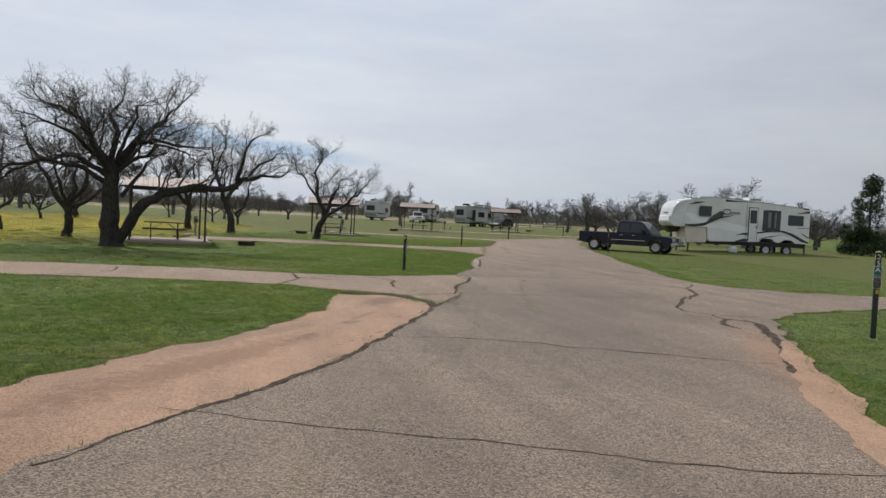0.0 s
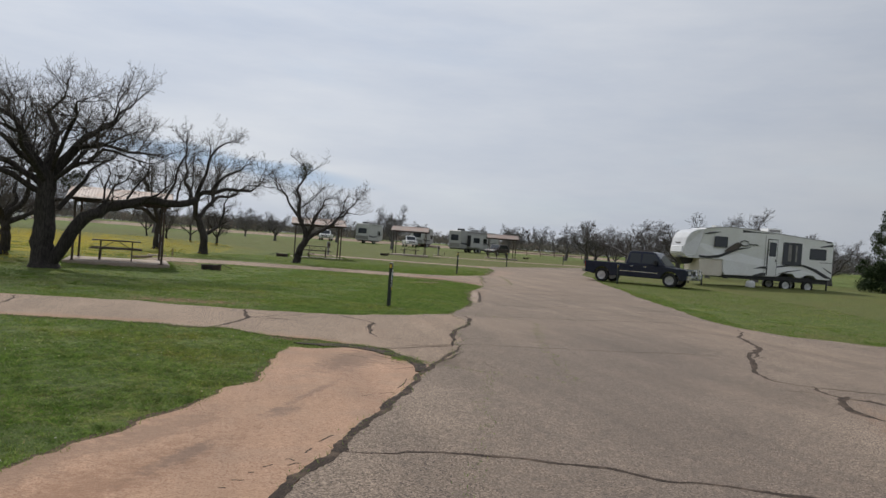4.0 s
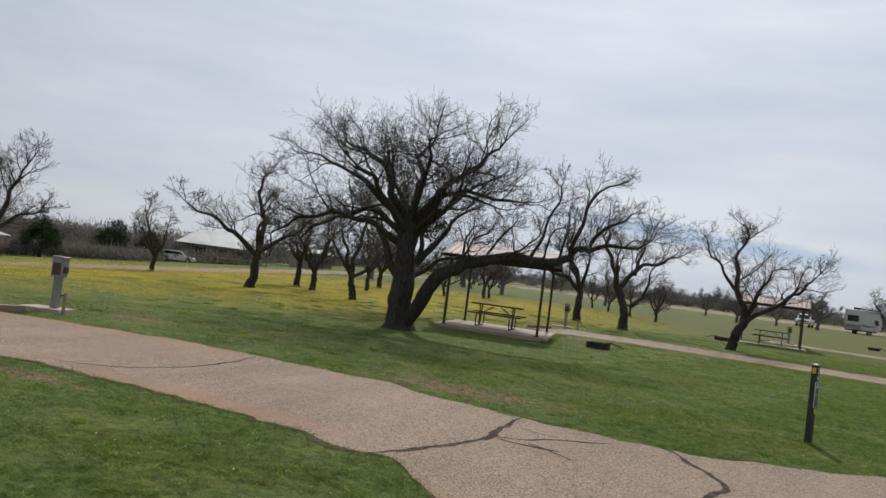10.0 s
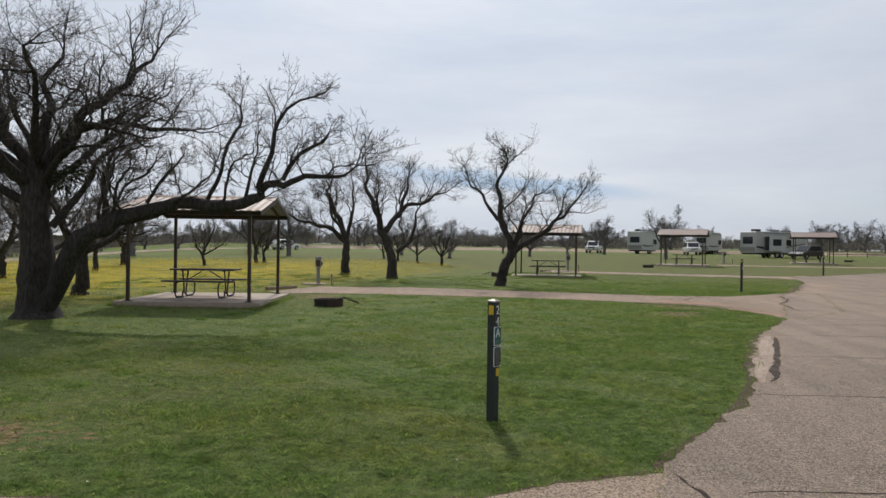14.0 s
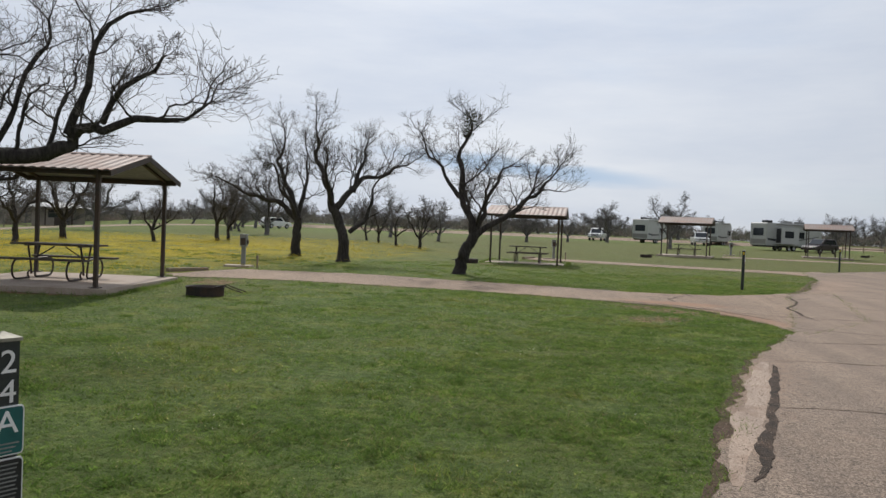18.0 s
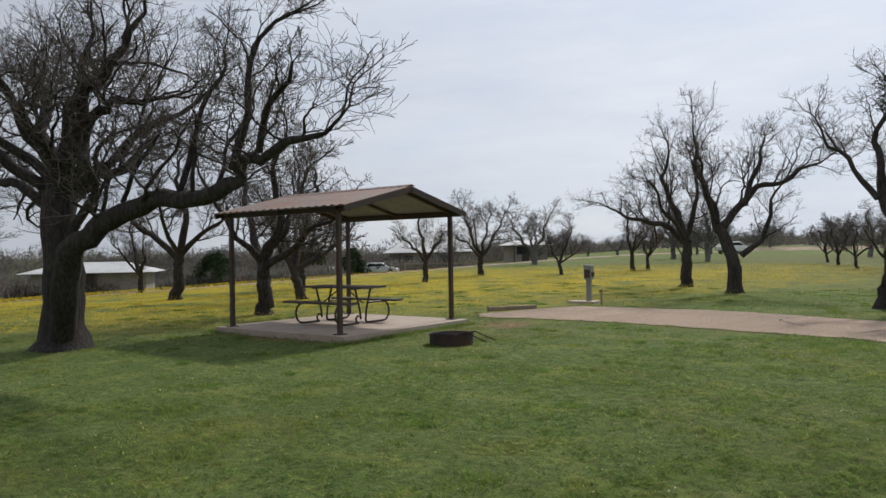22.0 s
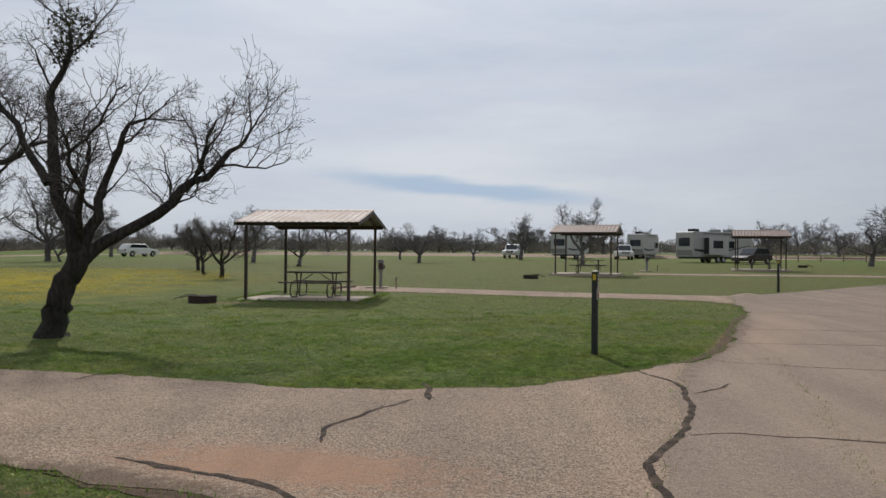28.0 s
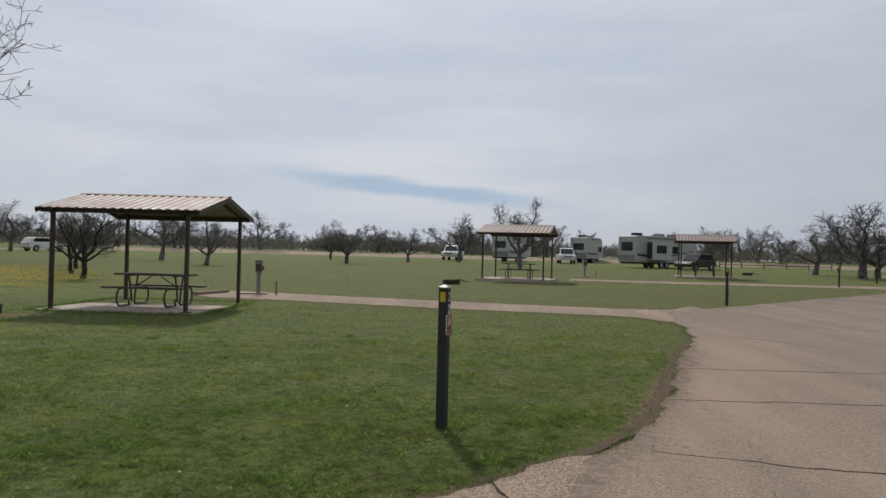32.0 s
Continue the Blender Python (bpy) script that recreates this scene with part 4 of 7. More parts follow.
def wash(name, pts, width, lift, material, parent, seed, amp=0.06):
    """A strip with a finely broken outline."""
    pts = smoothed(pts, 2, False)
    left, right = [], []
    for i, (x, y) in enumerate(pts):
        a, c = pts[max(0, i - 1)], pts[min(len(pts) - 1, i + 1)]
        d = math.hypot(c[0] - a[0], c[1] - a[1]) or 1
        nx, ny = -(c[1] - a[1]) / d, (c[0] - a[0]) / d
        e = min(1.0, 0.15 + 3.0 * min(i, len(pts) - 1 - i) / len(pts))
        for side, row in ((1, left), (-1, right)):
            w = width * e * max(0.5, 0.8 + 0.8 * noise.noise(Vector((x * 1.3, y * 1.3, seed + side * 7))))
            row.append((x + side * nx * w, y + side * ny * w))
    return sheet(name, ragged(left + right[::-1], 0.05, amp, seed), lift, material, 3.0, parent=parent)


WASHED = []
for i, (pts, w, mt) in enumerate([
    ([(1.62, 4.0), (1.87, 4.85), (2.10, 5.5), (2.43, 6.5), (2.79, 7.6), (3.1, 8.7), (3.25, 9.1)], 0.16, M_SAND), ([(1.50, 4.0), (1.77, 4.85), (1.94, 5.5), (2.26, 6.55), (2.68, 7.8), (2.93, 8.7), (3.3, 9.5), (4.0, 10.8)], 0.10, M_SOIL), ([(7.4, 21.75), (8.05, 22.45), (8.85, 24.1), (9.65, 26.3), (10.5, 28.3), (11.1, 29.7)], 0.13, M_SOIL), ([(1.9, 16.62), (2.6, 16.38), (3.3, 16.15), (3.85, 15.6), (4.4, 14.5)], 0.09, M_SOIL), ([(0.2, 0.9), (0.75, 2.1), (1.2, 3.1), (1.5, 4.0)], 0.07, M_SOIL), ([(1.78, 4.1), (2.05, 4.9), (2.29, 5.6), (2.6, 6.5), (2.97, 7.7), (3.33, 8.95)], 0.065, M_MUD),
    ([(-4.35, -5.6), (-4.05, -5.72), (-3.75, -5.7), (-3.45, -5.75), (-3.15, -6.05), (-2.98, -6.45), (-2.82, -6.9), (-2.78, -7.3), (-2.95, -7.9)], 0.16, M_MUD), ([(1.7, -11.6), (0.6, -13.2), (-0.5, -14.9), (-1.2, -16.0)], 0.24, M_EARTH), ([(-0.6, -14.6), (-1.0, -15.6), (-1.7, -16.8), (-2.3, -18)], 0.16, M_EARTH)]):
    wash("washed_gravel", pts, w, (0.0075 if mt == M_SOIL else 0.0178) + 0.0022 * (i % 3), mt, road, 40 + i * 2.3, 0.02 if mt == M_SAND else 0.035 if w < 0.12 else 0.05)
    WASHED.append((pts, w, mt))


# broken edges of the red earth
CHIPS = [
    [(-4.96, -11.83), (-4.89, -11.77)],
    [(-4.81, -11.63), (-4.75, -11.61), (-4.72, -11.69)],
    [(-4.8, -11.8), (-4.74, -11.72), (-4.7, -11.74)],
    [(-5.16, -12.09), (-5.08, -12.1)],
    [(-5.05, -11.97), (-5.01, -11.95)],
    [(-5.24, -12.24), (-5.19, -12.25)],
    [(-3.7, -9.28), (-3.56, -9.21), (-3.51, -9.26)],
    [(-3.9, -9.43), (-3.77, -9.34)],
    [(-3.2, -7.73), (-3.02, -7.58), (-2.8, -7.47)],
    [(-3.15, -7.09), (-3.04, -7.16), (-2.98, -7.41)],
    [(-3.31, -7.33), (-3.12, -7.35)],
    [(-3.29, -6.54), (-3.1, -6.85), (-2.98, -7.06)],
    [(-3.79, -6.64), (-3.6, -6.7), (-3.42, -6.86)],
    [(-3.57, -6.19), (-3.37, -6.25)],
    [(-4.53, -11.18), (-4.45, -11.07), (-4.38, -10.98)],
    [(-4.22, -10.85), (-4.12, -10.81)],
    [(-4.65, -11.5), (-4.57, -11.37)],
    [(-3.45, -8.97), (-3.28, -8.64), (-3.17, -8.36)],
]
for i, pts in enumerate(CHIPS):
    ribbon("broken_edge", pts, 0.013, 0.0105, M_CRACK, earth_1, seed=i * 2.3, wob=0.03)


# ---------------------------------------------------------------- trees
class Wood:
    """Gathers tapered tubes into one mesh."""

    def __init__(self):
        self.v, self.f, self.count = [], [], 0

    def tube(self, pts, rs, sides, ridge=0.0):
        p = np.asarray(pts, float)
        d = np.gradient(p, axis=0)
        d /= np.linalg.norm(d, axis=1, keepdims=True) + 1e-9
        u = np.cross(d, np.eye(3)[np.argmin(np.abs(d).max(0))])
        u /= np.linalg.norm(u, axis=1, keepdims=True) + 1e-9
        w = np.cross(d, u)
        a = 2 * np.pi * np.arange(sides) / sides
        rr = np.repeat(np.asarray(rs, float)[:, None], sides, 1)
        if ridge:
            k = np.arange(len(p))[:, None]
            rr = rr * (1 + ridge * (np.sin(3 * a[None] + 0.5 * k) + 0.7 * np.sin(5 * a[None] - 0.35 * k + 1) + 0.5 * np.sin(2 * a[None] + 1.3 * k)))
        ring = p[:, None] + rr[:, :, None] * (np.cos(a)[None, :, None] * u[:, None] + np.sin(a)[None, :, None] * w[:, None])
        n = len(p)
        i, k = np.meshgrid(np.arange(n - 1), np.arange(sides), indexing="ij")
        j = (k + 1) % sides
        self.v.append(ring.reshape(-1, 3))
        self.f.append(np.stack([i * sides + k, i * sides + j, (i + 1) * sides + j, (i + 1) * sides + k], -1).reshape(-1, 4) + self.count)
        self.count += n * sides

    def make(self, name, material, parent):
        return raw_part(name, np.concatenate(self.v), np.concatenate(self.f), material, parent, True)


def unit(v):
    return v / (np.linalg.norm(v) + 1e-9)


def shoot(wood, p, d, length, r, level, rng, o):
    """One crooked branch: it turns at every node, and side branches leave on the outer side of the turn."""
    lv = min(level, 3)
    n = max(3, int(round(length / o["seg"][lv])))
    step = length / n
    way = unit(d)
    side = unit(np.cross(way, rng.normal(0, 1, 3)))
    pts, outs, flip = [p], [], 1.0
    for _ in range(n):
        side = side + rng.normal(0, 0.45, 3)
        side = unit(side - way * (side @ way))
        bend = o["kink"] * rng.uniform(0.25, 1.35)
        outs.append(-flip * side)
        way = unit(way + flip * side * bend + np.array([0, 0, o["lift"][lv]]))
        if way[2] < 0 and pts[-1][2] < 1.6:
            way = unit(way * np.array([1, 1, -0.6]))
        if rng.random() < 0.72:
            flip = -flip
        pts.append(pts[-1] + way * step * rng.uniform(0.75, 1.25))
    pts = np.array(pts)
    r = min(r, 0.022 * length)
    rs = np.maximum(r * (1 - np.linspace(0, 1, len(pts)) ** 0.8 * 0.72), o["thin"])
    wood[0 if level <= 1 else 1].tube(pts, rs, (7, 6, 4, 3, 3)[min(level, 4)])
    if level >= o["levels"]:
        return
    kids = o["kids"][lv]
    for i in range(kids):
        t = o["from"] + (1 - o["from"]) * (i + rng.random()) / kids
        k = min(int(t * n), n - 1)
        w = unit(pts[k + 1] - pts[k])
        out = unit(outs[k] + rng.normal(0, 0.55, 3))
        ang = rng.uniform(0.6, 1.2)
        nd = unit(w * math.cos(ang) + out * math.sin(ang))
        if nd[2] < -0.25:
            nd[2] *= -0.3
        shoot(wood, pts[k], nd, length * rng.uniform(*o["ratio"]) * (1.2 - 0.5 * t), rs[k] * rng.uniform(0.55, 0.8), level + 1, rng, o)


BUSHY = dict(levels=4, kids=(6, 5, 5, 2), seg=(0.26, 0.17, 0.12, 0.085), kink=0.50, lift=(0.02, 0.045, 0.06, 0.07), ratio=(0.40, 0.80), thin=0.0032, near=0.25)
BUSHY["from"] = 0.15
PLAIN = dict(BUSHY, kids=(6, 5, 4, 2), thin=0.0058, seg=(0.3, 0.22, 0.16, 0.12))
SPARSE = dict(BUSHY, kids=(5, 5, 5, 2), seg=(0.45, 0.3, 0.24, 0.2), thin=0.0085, levels=3, ratio=(0.42, 0.85))


def clump(centre, radius, count, size, rng, flat=1.0, twig=False):
    """Loose small leaves round a point: vertices and triangles."""
    c = rng.normal(0, 1, (count, 3))
    c *= (rng.random((count, 1)) ** 0.45) * radius / (np.linalg.norm(c, axis=1, keepdims=True) + 1e-9)
    c[:, 2] *= flat
    tri = rng.normal(0, size, (count, 3, 3))
    if twig:
        tri[:, 0] = rng.normal(0, size * 0.18, (count, 3))
        tri[:, 1] = -tri[:, 0]
        tri[:, 2] = tri[:, 2] * 1.4 + np.array([0, 0, size * 1.6])
    return (np.asarray(centre) + c)[:, None] + tri


def leaves(name, tris, material, parent):
    t = np.concatenate(tris).reshape(-1, 3)
    return raw_part(name, t, np.arange(len(t)).reshape(-1, 3), material, parent)


def bare_tree(x, y, seed, limbs, trunk_r, trunk, label, o=BUSHY, tint=None, turn=0.0, scale=1.0, group="bare mesquite trees", mistle=()):
    """A mesquite: trunk line, limbs given as lines from the fork, then twigs by chance."""
    rng = np.random.default_rng(seed)
    root = thing("tree", pose(x, y, gz(x, y) - 0.03, 0, 0, turn) @ Matrix.Scale(scale, 4), label, "tree", group)
    wood = (Wood(), Wood())
    t = np.array(trunk, float)
    n = 14
    s = np.linspace(0, len(t) - 1, n)
    line = np.stack([np.interp(s, np.arange(len(t)), t[:, k]) for k in range(3)], 1)
    line[1:-1] += rng.normal(0, 0.025, (n - 2, 3))
    h = np.linspace(0, 1, n)
    rs = trunk_r * (1 - 0.30 * h + 0.45 * np.maximum(0, 1 - h * 7) ** 2) * (1 + rng.normal(0, 0.035, n))
    wood[0].tube(line, rs, 18, 0.045)
    for spec in limbs:
        r0, pts = spec[0], np.array(spec[1], float)
        heavy = spec[2] if len(spec) > 2 else 1.0
        m = max(6, int(np.linalg.norm(np.diff(pts, axis=0), axis=1).sum() / 0.22))
        s = np.linspace(0, len(pts) - 1, m)
        lp = np.stack([np.interp(s, np.arange(len(pts)), pts[:, k]) for k in range(3)], 1)
        jog = rng.normal(0, 0.075, (m, 3)) * np.minimum(1, np.arange(m) / 4)[:, None]
        jog[1:-1] = (jog[:-2] + 2 * jog[1:-1] + jog[2:]) / 3
        lp += jog
        lr = 0.020 + (0.85 * r0 - 0.020) * (1 - np.linspace(0, 1, m)) ** 0.85
        lr = lr * (1 + rng.normal(0, 0.05, m))
        wood[0].tube(lp, lr, 10, 0.04)
        total = np.linalg.norm(np.diff(lp, axis=0), axis=1).sum()
        kids = max(5, int(total * 2.5 * heavy))
        for i in range(kids):
            f = o["near"] + (1 - o["near"]) * (i + rng.random()) / kids
            k = min(int(f * (m - 1)), m - 2)
            w = unit(lp[k + 1] - lp[k])
            side = unit(np.cross(w, rng.normal(0, 1, 3)) + np.array([0, 0, 0.45]))
            ang = rng.uniform(0.6, 1.25)
            way = w * math.cos(ang) + side * math.sin(ang)
            if way[2] < -0.1:
                way[2] *= -0.5
            shoot(wood, lp[k], unit(way), min(total, 3.4) * rng.uniform(0.28, 0.62) * (1.2 - 0.5 * f), max(0.014, lr[k] * rng.uniform(0.35, 0.6)), 1, rng, o)
        for _ in range(2):
            shoot(wood, lp[-1], lp[-1] - lp[-2] + rng.normal(0, 0.05, 3), min(total * 0.3, 1.0), lr[-1], 1, rng, o)
    wood[0].make("trunk", tint or M_BARK, root)
    wood[1].make("crown", tint or M_TWIG, root)
    for c, rad, cnt in mistle:
        tagged(leaves("mistletoe", [clump(c, rad, cnt, 0.022, rng)], M_MISTLE, root), "dull green mistletoe clump", kind="stuff")
    return root


bare_tree(-11.25, 8.75, 11, [
    (0.25, [(0.15, -0.1, 0.15), (0.75, -0.22, 1.05), (1.2, -0.25, 1.75), (1.7, -0.1, 2.2), (2.6, 0.2, 2.38), (3.6, 0.5, 2.4), (4.2, 0.7, 2.5), (4.45, 0.75, 2.8), (5.0, 0.85, 2.95), (5.7, 0.95, 3.05), (6.4, 1.05, 3.16)], 0.7),
    (0.08, [(4.4, 0.75, 2.75), (4.6, 0.8, 3.4), (4.8, 0.85, 3.9), (5.0, 0.95, 4.4), (5.4, 1.05, 4.7)], 1.0),
    (0.06, [(4.9, 0.85, 2.95), (5.2, 0.75, 3.4), (5.6, 0.7, 3.75), (5.9, 0.75, 3.95)], 1.0),
    (0.055, [(3.4, 0.45, 2.45), (3.7, 0.5, 3.1), (3.9, 0.7, 3.9), (4.0, 0.9, 4.6)], 1.0),
    (0.045, [(2.3, 0.1, 2.4), (2.6, 0.2, 2.9), (3.0, 0.4, 3.5)], 1.0),
    (0.04, [(1.7, -0.1, 2.25), (1.9, 0.0, 2.8), (2.3, 0.2, 3.3)], 1.0),
    (0.17, [(-0.1, 0.0, 2.9), (-0.55, 0.0, 3.8), (-1.1, 0.1, 4.6), (-1.9, 0.2, 5.1), (-2.7, 0.3, 5.4)]),
    (0.15, [(-0.1, 0.0, 3.1), (0.05, 0.2, 4.1), (-0.2, 0.4, 5.0), (0.2, 0.5, 5.8)]),
    (0.16, [(0.0, 0.0, 3.0), (0.6, 0.1, 3.8), (1.2, 0.2, 4.6), (1.7, 0.3, 5.0), (2.4, 0.5, 5.6)]),
    (0.12, [(0.1, 0.0, 3.0), (0.8, 0.3, 3.9), (1.5, 0.4, 4.2), (2.3, 0.5, 4.0), (3.0, 0.6, 4.1)]),
    (0.13, [(-0.15, 0.0, 2.6), (-1.0, 0.3, 3.2), (-2.0, 0.4, 3.3), (-3.2, 0.6, 2.9), (-3.9, 0.7, 2.4)]),
    (0.12, [(-0.1, 0.1, 2.5), (-0.6, 1.0, 3.2), (-1.2, 2.0, 3.8), (-1.6, 2.9, 4.0)]),
    (0.13, [(-0.1, -0.1, 2.7), (-0.3, -1.0, 3.4), (-0.4, -2.0, 4.0), (-0.7, -2.9, 4.3)]),
    (0.10, [(0.3, 0.0, 1.9), (0.75, 0.2, 2.6), (1.1, 0.2, 3.2), (1.6, 0.4, 3.6)], 0.9),
    (0.12, [(-0.1, 0.0, 2.3), (-1.1, -0.4, 2.95), (-2.2, -0.6, 3.05), (-3.3, -0.8, 2.7), (-4.1, -0.9, 2.2)]),
    (0.11, [(0.0, 0.1, 2.7), (0.5, 0.9, 3.5), (0.9, 1.7, 4.2), (1.1, 2.4, 4.7)]),
    (0.11, [(-0.1, -0.1, 2.9), (-0.9, -0.8, 3.8), (-1.8, -1.3, 4.4), (-2.6, -1.6, 4.6)]),
    (0.10, [(0.0, 0.0, 3.0), (0.5, -0.8, 3.9), (0.9, -1.5, 4.7), (1.1, -2.0, 5.1)]),
    (0.09, [(0.1, 0.0, 2.8), (0.9, -0.6, 3.4), (1.8, -1.0, 3.7), (2.6, -1.1, 3.6)]),
    (0.09, [(-0.1, 0.2, 2.8), (-0.9, 0.7, 3.9), (-1.5, 1.1, 4.9), (-1.8, 1.3, 5.5)]),
], 0.37, [(0, 0, -0.05), (-0.06, 0.02, 0.9), (-0.02, 0.0, 1.9), (-0.12, 0.0, 3.1)], "large dark bare mesquite with a low horizontal limb beside the shelter",
    mistle=[((0.45, 0.1, 2.9), 0.35, 900), ((0.8, 0.2, 3.0), 0.25, 500)])
bare_tree(-2.35, 23.65, 22, [
    (0.16, [(0.42, 0.0, 1.3), (0.26, 0.0, 2.0), (-0.15, 0.05, 2.8), (-0.05, 0.15, 3.8), (0.1, 0.15, 4.6), (0.2, 0.15, 5.2)], 0.85),
    (0.09, [(-0.1, 0.05, 2.6), (-0.65, 0.3, 3.3), (-1.1, 0.4, 4.0), (-1.35, 0.4, 4.6)], 0.9),
    (0.13, [(0.46, 0.0, 1.4), (0.75, -0.1, 2.05), (0.7, -0.1, 2.6), (1.2, -0.1, 3.2), (1.55, 0.0, 3.7)], 0.8),
    (0.14, [(0.46, 0.05, 1.3), (1.0, 0.1, 1.8), (1.8, 0.2, 2.25), (2.4, 0.3, 2.75), (2.85, 0.35, 3.15), (3.15, 0.4, 3.5)], 0.9),
    (0.05, [(2.1, 0.25, 2.5), (2.4, 0.2, 3.1), (2.6, 0.3, 3.7)], 0.9),
    (0.07, [(0.3, 0.0, 1.8), (0.2, 0.8, 2.6), (0.0, 1.5, 3.3)], 0.8),
    (0.07, [(0.5, 0.0, 1.6), (0.7, -0.8, 2.5), (0.9, -1.4, 3.2)], 0.8),
], 0.22, [(0, 0, -0.05), (0.06, 0, 0.45), (0.22, 0, 0.9), (0.45, 0.02, 1.45)], "leaning dark bare mesquite with a mistletoe clump beside the driveway", turn=8, mistle=[((0.2, 0.2, 5.2), 0.40, 900), ((0.05, 0.15, 4.8), 0.25, 400)])
bare_tree(-7.4, 27.4, 33, [
    (0.19, [(-0.45, 0, 2.0), (-0.8, 0.1, 3.0), (-1.2, 0.2, 4.2), (-1.3, 0.2, 5.6)]),
    (0.17, [(-0.4, 0, 2.1), (0.3, 0.2, 2.9), (1.3, 0.3, 3.6), (2.6, 0.5, 4.0)]),
    (0.12, [(0.2, 0, 1.2), (0.9, 0.2, 1.8), (1.1, 0.3, 2.8), (1.3, 0.6, 3.6)]),
    (0.11, [(0.3, 0.1, 2.8), (0.5, 0.7, 4.1), (0.8, 1.1, 5.2)]),
    (0.10, [(-0.5, 0, 2.2), (-0.7, -0.9, 3.2), (-0.6, -1.6, 4.3)]),
], 0.24, [(0, 0, -0.05), (0.0, 0, 0.7), (-0.1, 0, 1.2), (-0.45, 0, 2.1)], "bare dark mesquite with a forked trunk in the meadow", turn=10)
bare_tree(-10.2, 29.8, 44, [
    (0.16, [(0.05, 0, 1.6), (-0.9, 0.2, 2.3), (-2.1, 0.3, 2.6), (-3.6, 0.5, 3.3)]),
    (0.17, [(0.05, 0, 1.7), (-0.4, 0.1, 3.0), (-0.9, 0.2, 4.2), (-0.6, 0.2, 5.6)]),
    (0.13, [(0.05, 0, 1.8), (0.3, 0.3, 3.2), (0.2, 0.5, 4.8)]),
    (0.11, [(0.0, 0, 1.7), (-0.5, -0.9, 2.9), (-0.9, -1.5, 4.0)]),
], 0.22, [(0, 0, -0.05), (0.02, 0, 0.8), (0.08, 0, 1.7)], "bare dark mesquite with long side limbs in the meadow", turn=10, mistle=[((-1.4, 0.3, 3.9), 0.22, 400), ((-1.5, 0.3, 2.5), 0.2, 300)])

FORKS = [
    ([(0.15, [(0, 0, 1.2), (-0.7, 0.2, 2.1), (-1.4, 0.3, 3.3), (-1.8, 0.3, 4.4)]), (0.15, [(0, 0, 1.3), (0.6, 0.0, 2.4), (0.9, -0.2, 3.6), (1.3, -0.2, 4.8)]), (0.12, [(0, 0, 1.2), (1.0, 0.5, 1.9), (2.2, 0.8, 2.6)]),
      (0.11, [(0, 0, 1.3), (-0.2, -0.8, 2.4), (-0.4, -1.6, 3.6)]), (0.11, [(0, 0, 1.3), (0.1, 0.9, 2.6), (0.0, 1.5, 4.0)])], 0.21, [(0, 0, -0.05), (0.05, 0, 0.7), (0, 0, 1.35)]),
    ([(0.16, [(0.15, 0, 1.5), (0.3, 0.2, 2.8), (-0.1, 0.4, 4.0), (0.2, 0.4, 5.0)]), (0.14, [(0.1, 0, 1.4), (-0.9, 0.1, 2.2), (-1.9, 0.3, 2.7), (-3.0, 0.3, 3.2)]), (0.13, [(0.15, 0, 1.5), (1.2, -0.3, 2.3), (2.0, -0.4, 3.1)]),
      (0.10, [(0.15, 0, 1.5), (0.0, -0.9, 2.6), (0.2, -1.6, 3.6)])], 0.2, [(0, 0, -0.05), (0.1, 0, 0.8), (0.15, 0, 1.6)]),
    ([(0.13, [(-0.3, 0, 1.0), (-0.9, 0, 2.0), (-1.3, 0.2, 3.4)]), (0.13, [(-0.25, 0, 1.0), (0.2, 0.2, 2.2), (0.7, 0.3, 3.5), (0.6, 0.3, 4.4)]), (0.11, [(-0.3, 0, 1.0), (0.9, -0.2, 1.6), (2.0, -0.2, 2.4)]),
      (0.09, [(-0.3, 0, 1.0), (-0.4, 0.8, 2.1), (-0.4, 1.6, 3.1)])], 0.17, [(0, 0, -0.05), (-0.15, 0, 0.5), (-0.3, 0, 1.1)]),
]
MID = [bare_tree(*at, 60 + i, *FORKS[i % 3][:1], FORKS[i % 3][1], FORKS[i % 3][2], "dark bare mesquite standing in the yellow meadow", PLAIN, turn=i * 40)
       for i, at in enumerate([(-14.0, 14.4), (-21.3, 15.6), (-17.8, 18.2)])]
for k, (x, y, turn, size) in enumerate([(-21.3, 20.6, 75, 0.95), (-22.8, 21.6, 300, 1.0), (-28.3, 17.4, 170, 0.9), (-30, 10, 60, 1.2), (-22.2, 28.1, 110, 0.85),
                                        (-20.6, 36.8, 10, 0.8), (-24.7, 34.9, 250, 1.05), (-19.6, 42.4, 140, 0.9), (-19.9, 44.8, 320, 0.85), (-7.3, 45, 30, 0.68), (-9.5, 48.5, 190, 0.6), (-14.4, 60, 80, 0.75), (-12, 54, 260, 0.65)]):
    copy_thing(MID[k % 3], pose(x, y, gz(x, y) - 0.03, 0, 0, turn) @ Matrix.Scale(size * 0.8, 4))

# far trees: one paler wood for trunk and crown, with distance haze painted in
FAR = []
for i in range(5):
    t = bare_tree((13.2, -24, 52, -31, 61)[i], (76, 62, 99, 70, 92)[i], 90 + i, FORKS[i % 3][0], FORKS[i % 3][1], FORKS[i % 3][2], "distant bare mesquite at the edge of the campground", SPARSE, M_HAZED_WOOD, turn=i * 70, group="distant bare trees", scale=1.0 + 0.06 * i)
    FAR.append(t)
rng = np.random.default_rng(5)
spots = [(-1.3, 80), (-15.5, 75), (-9.1, 66), (3.5, 92), (9, 100), (-5, 96), (-24, 62), (-30, 70), (-34, 52)]
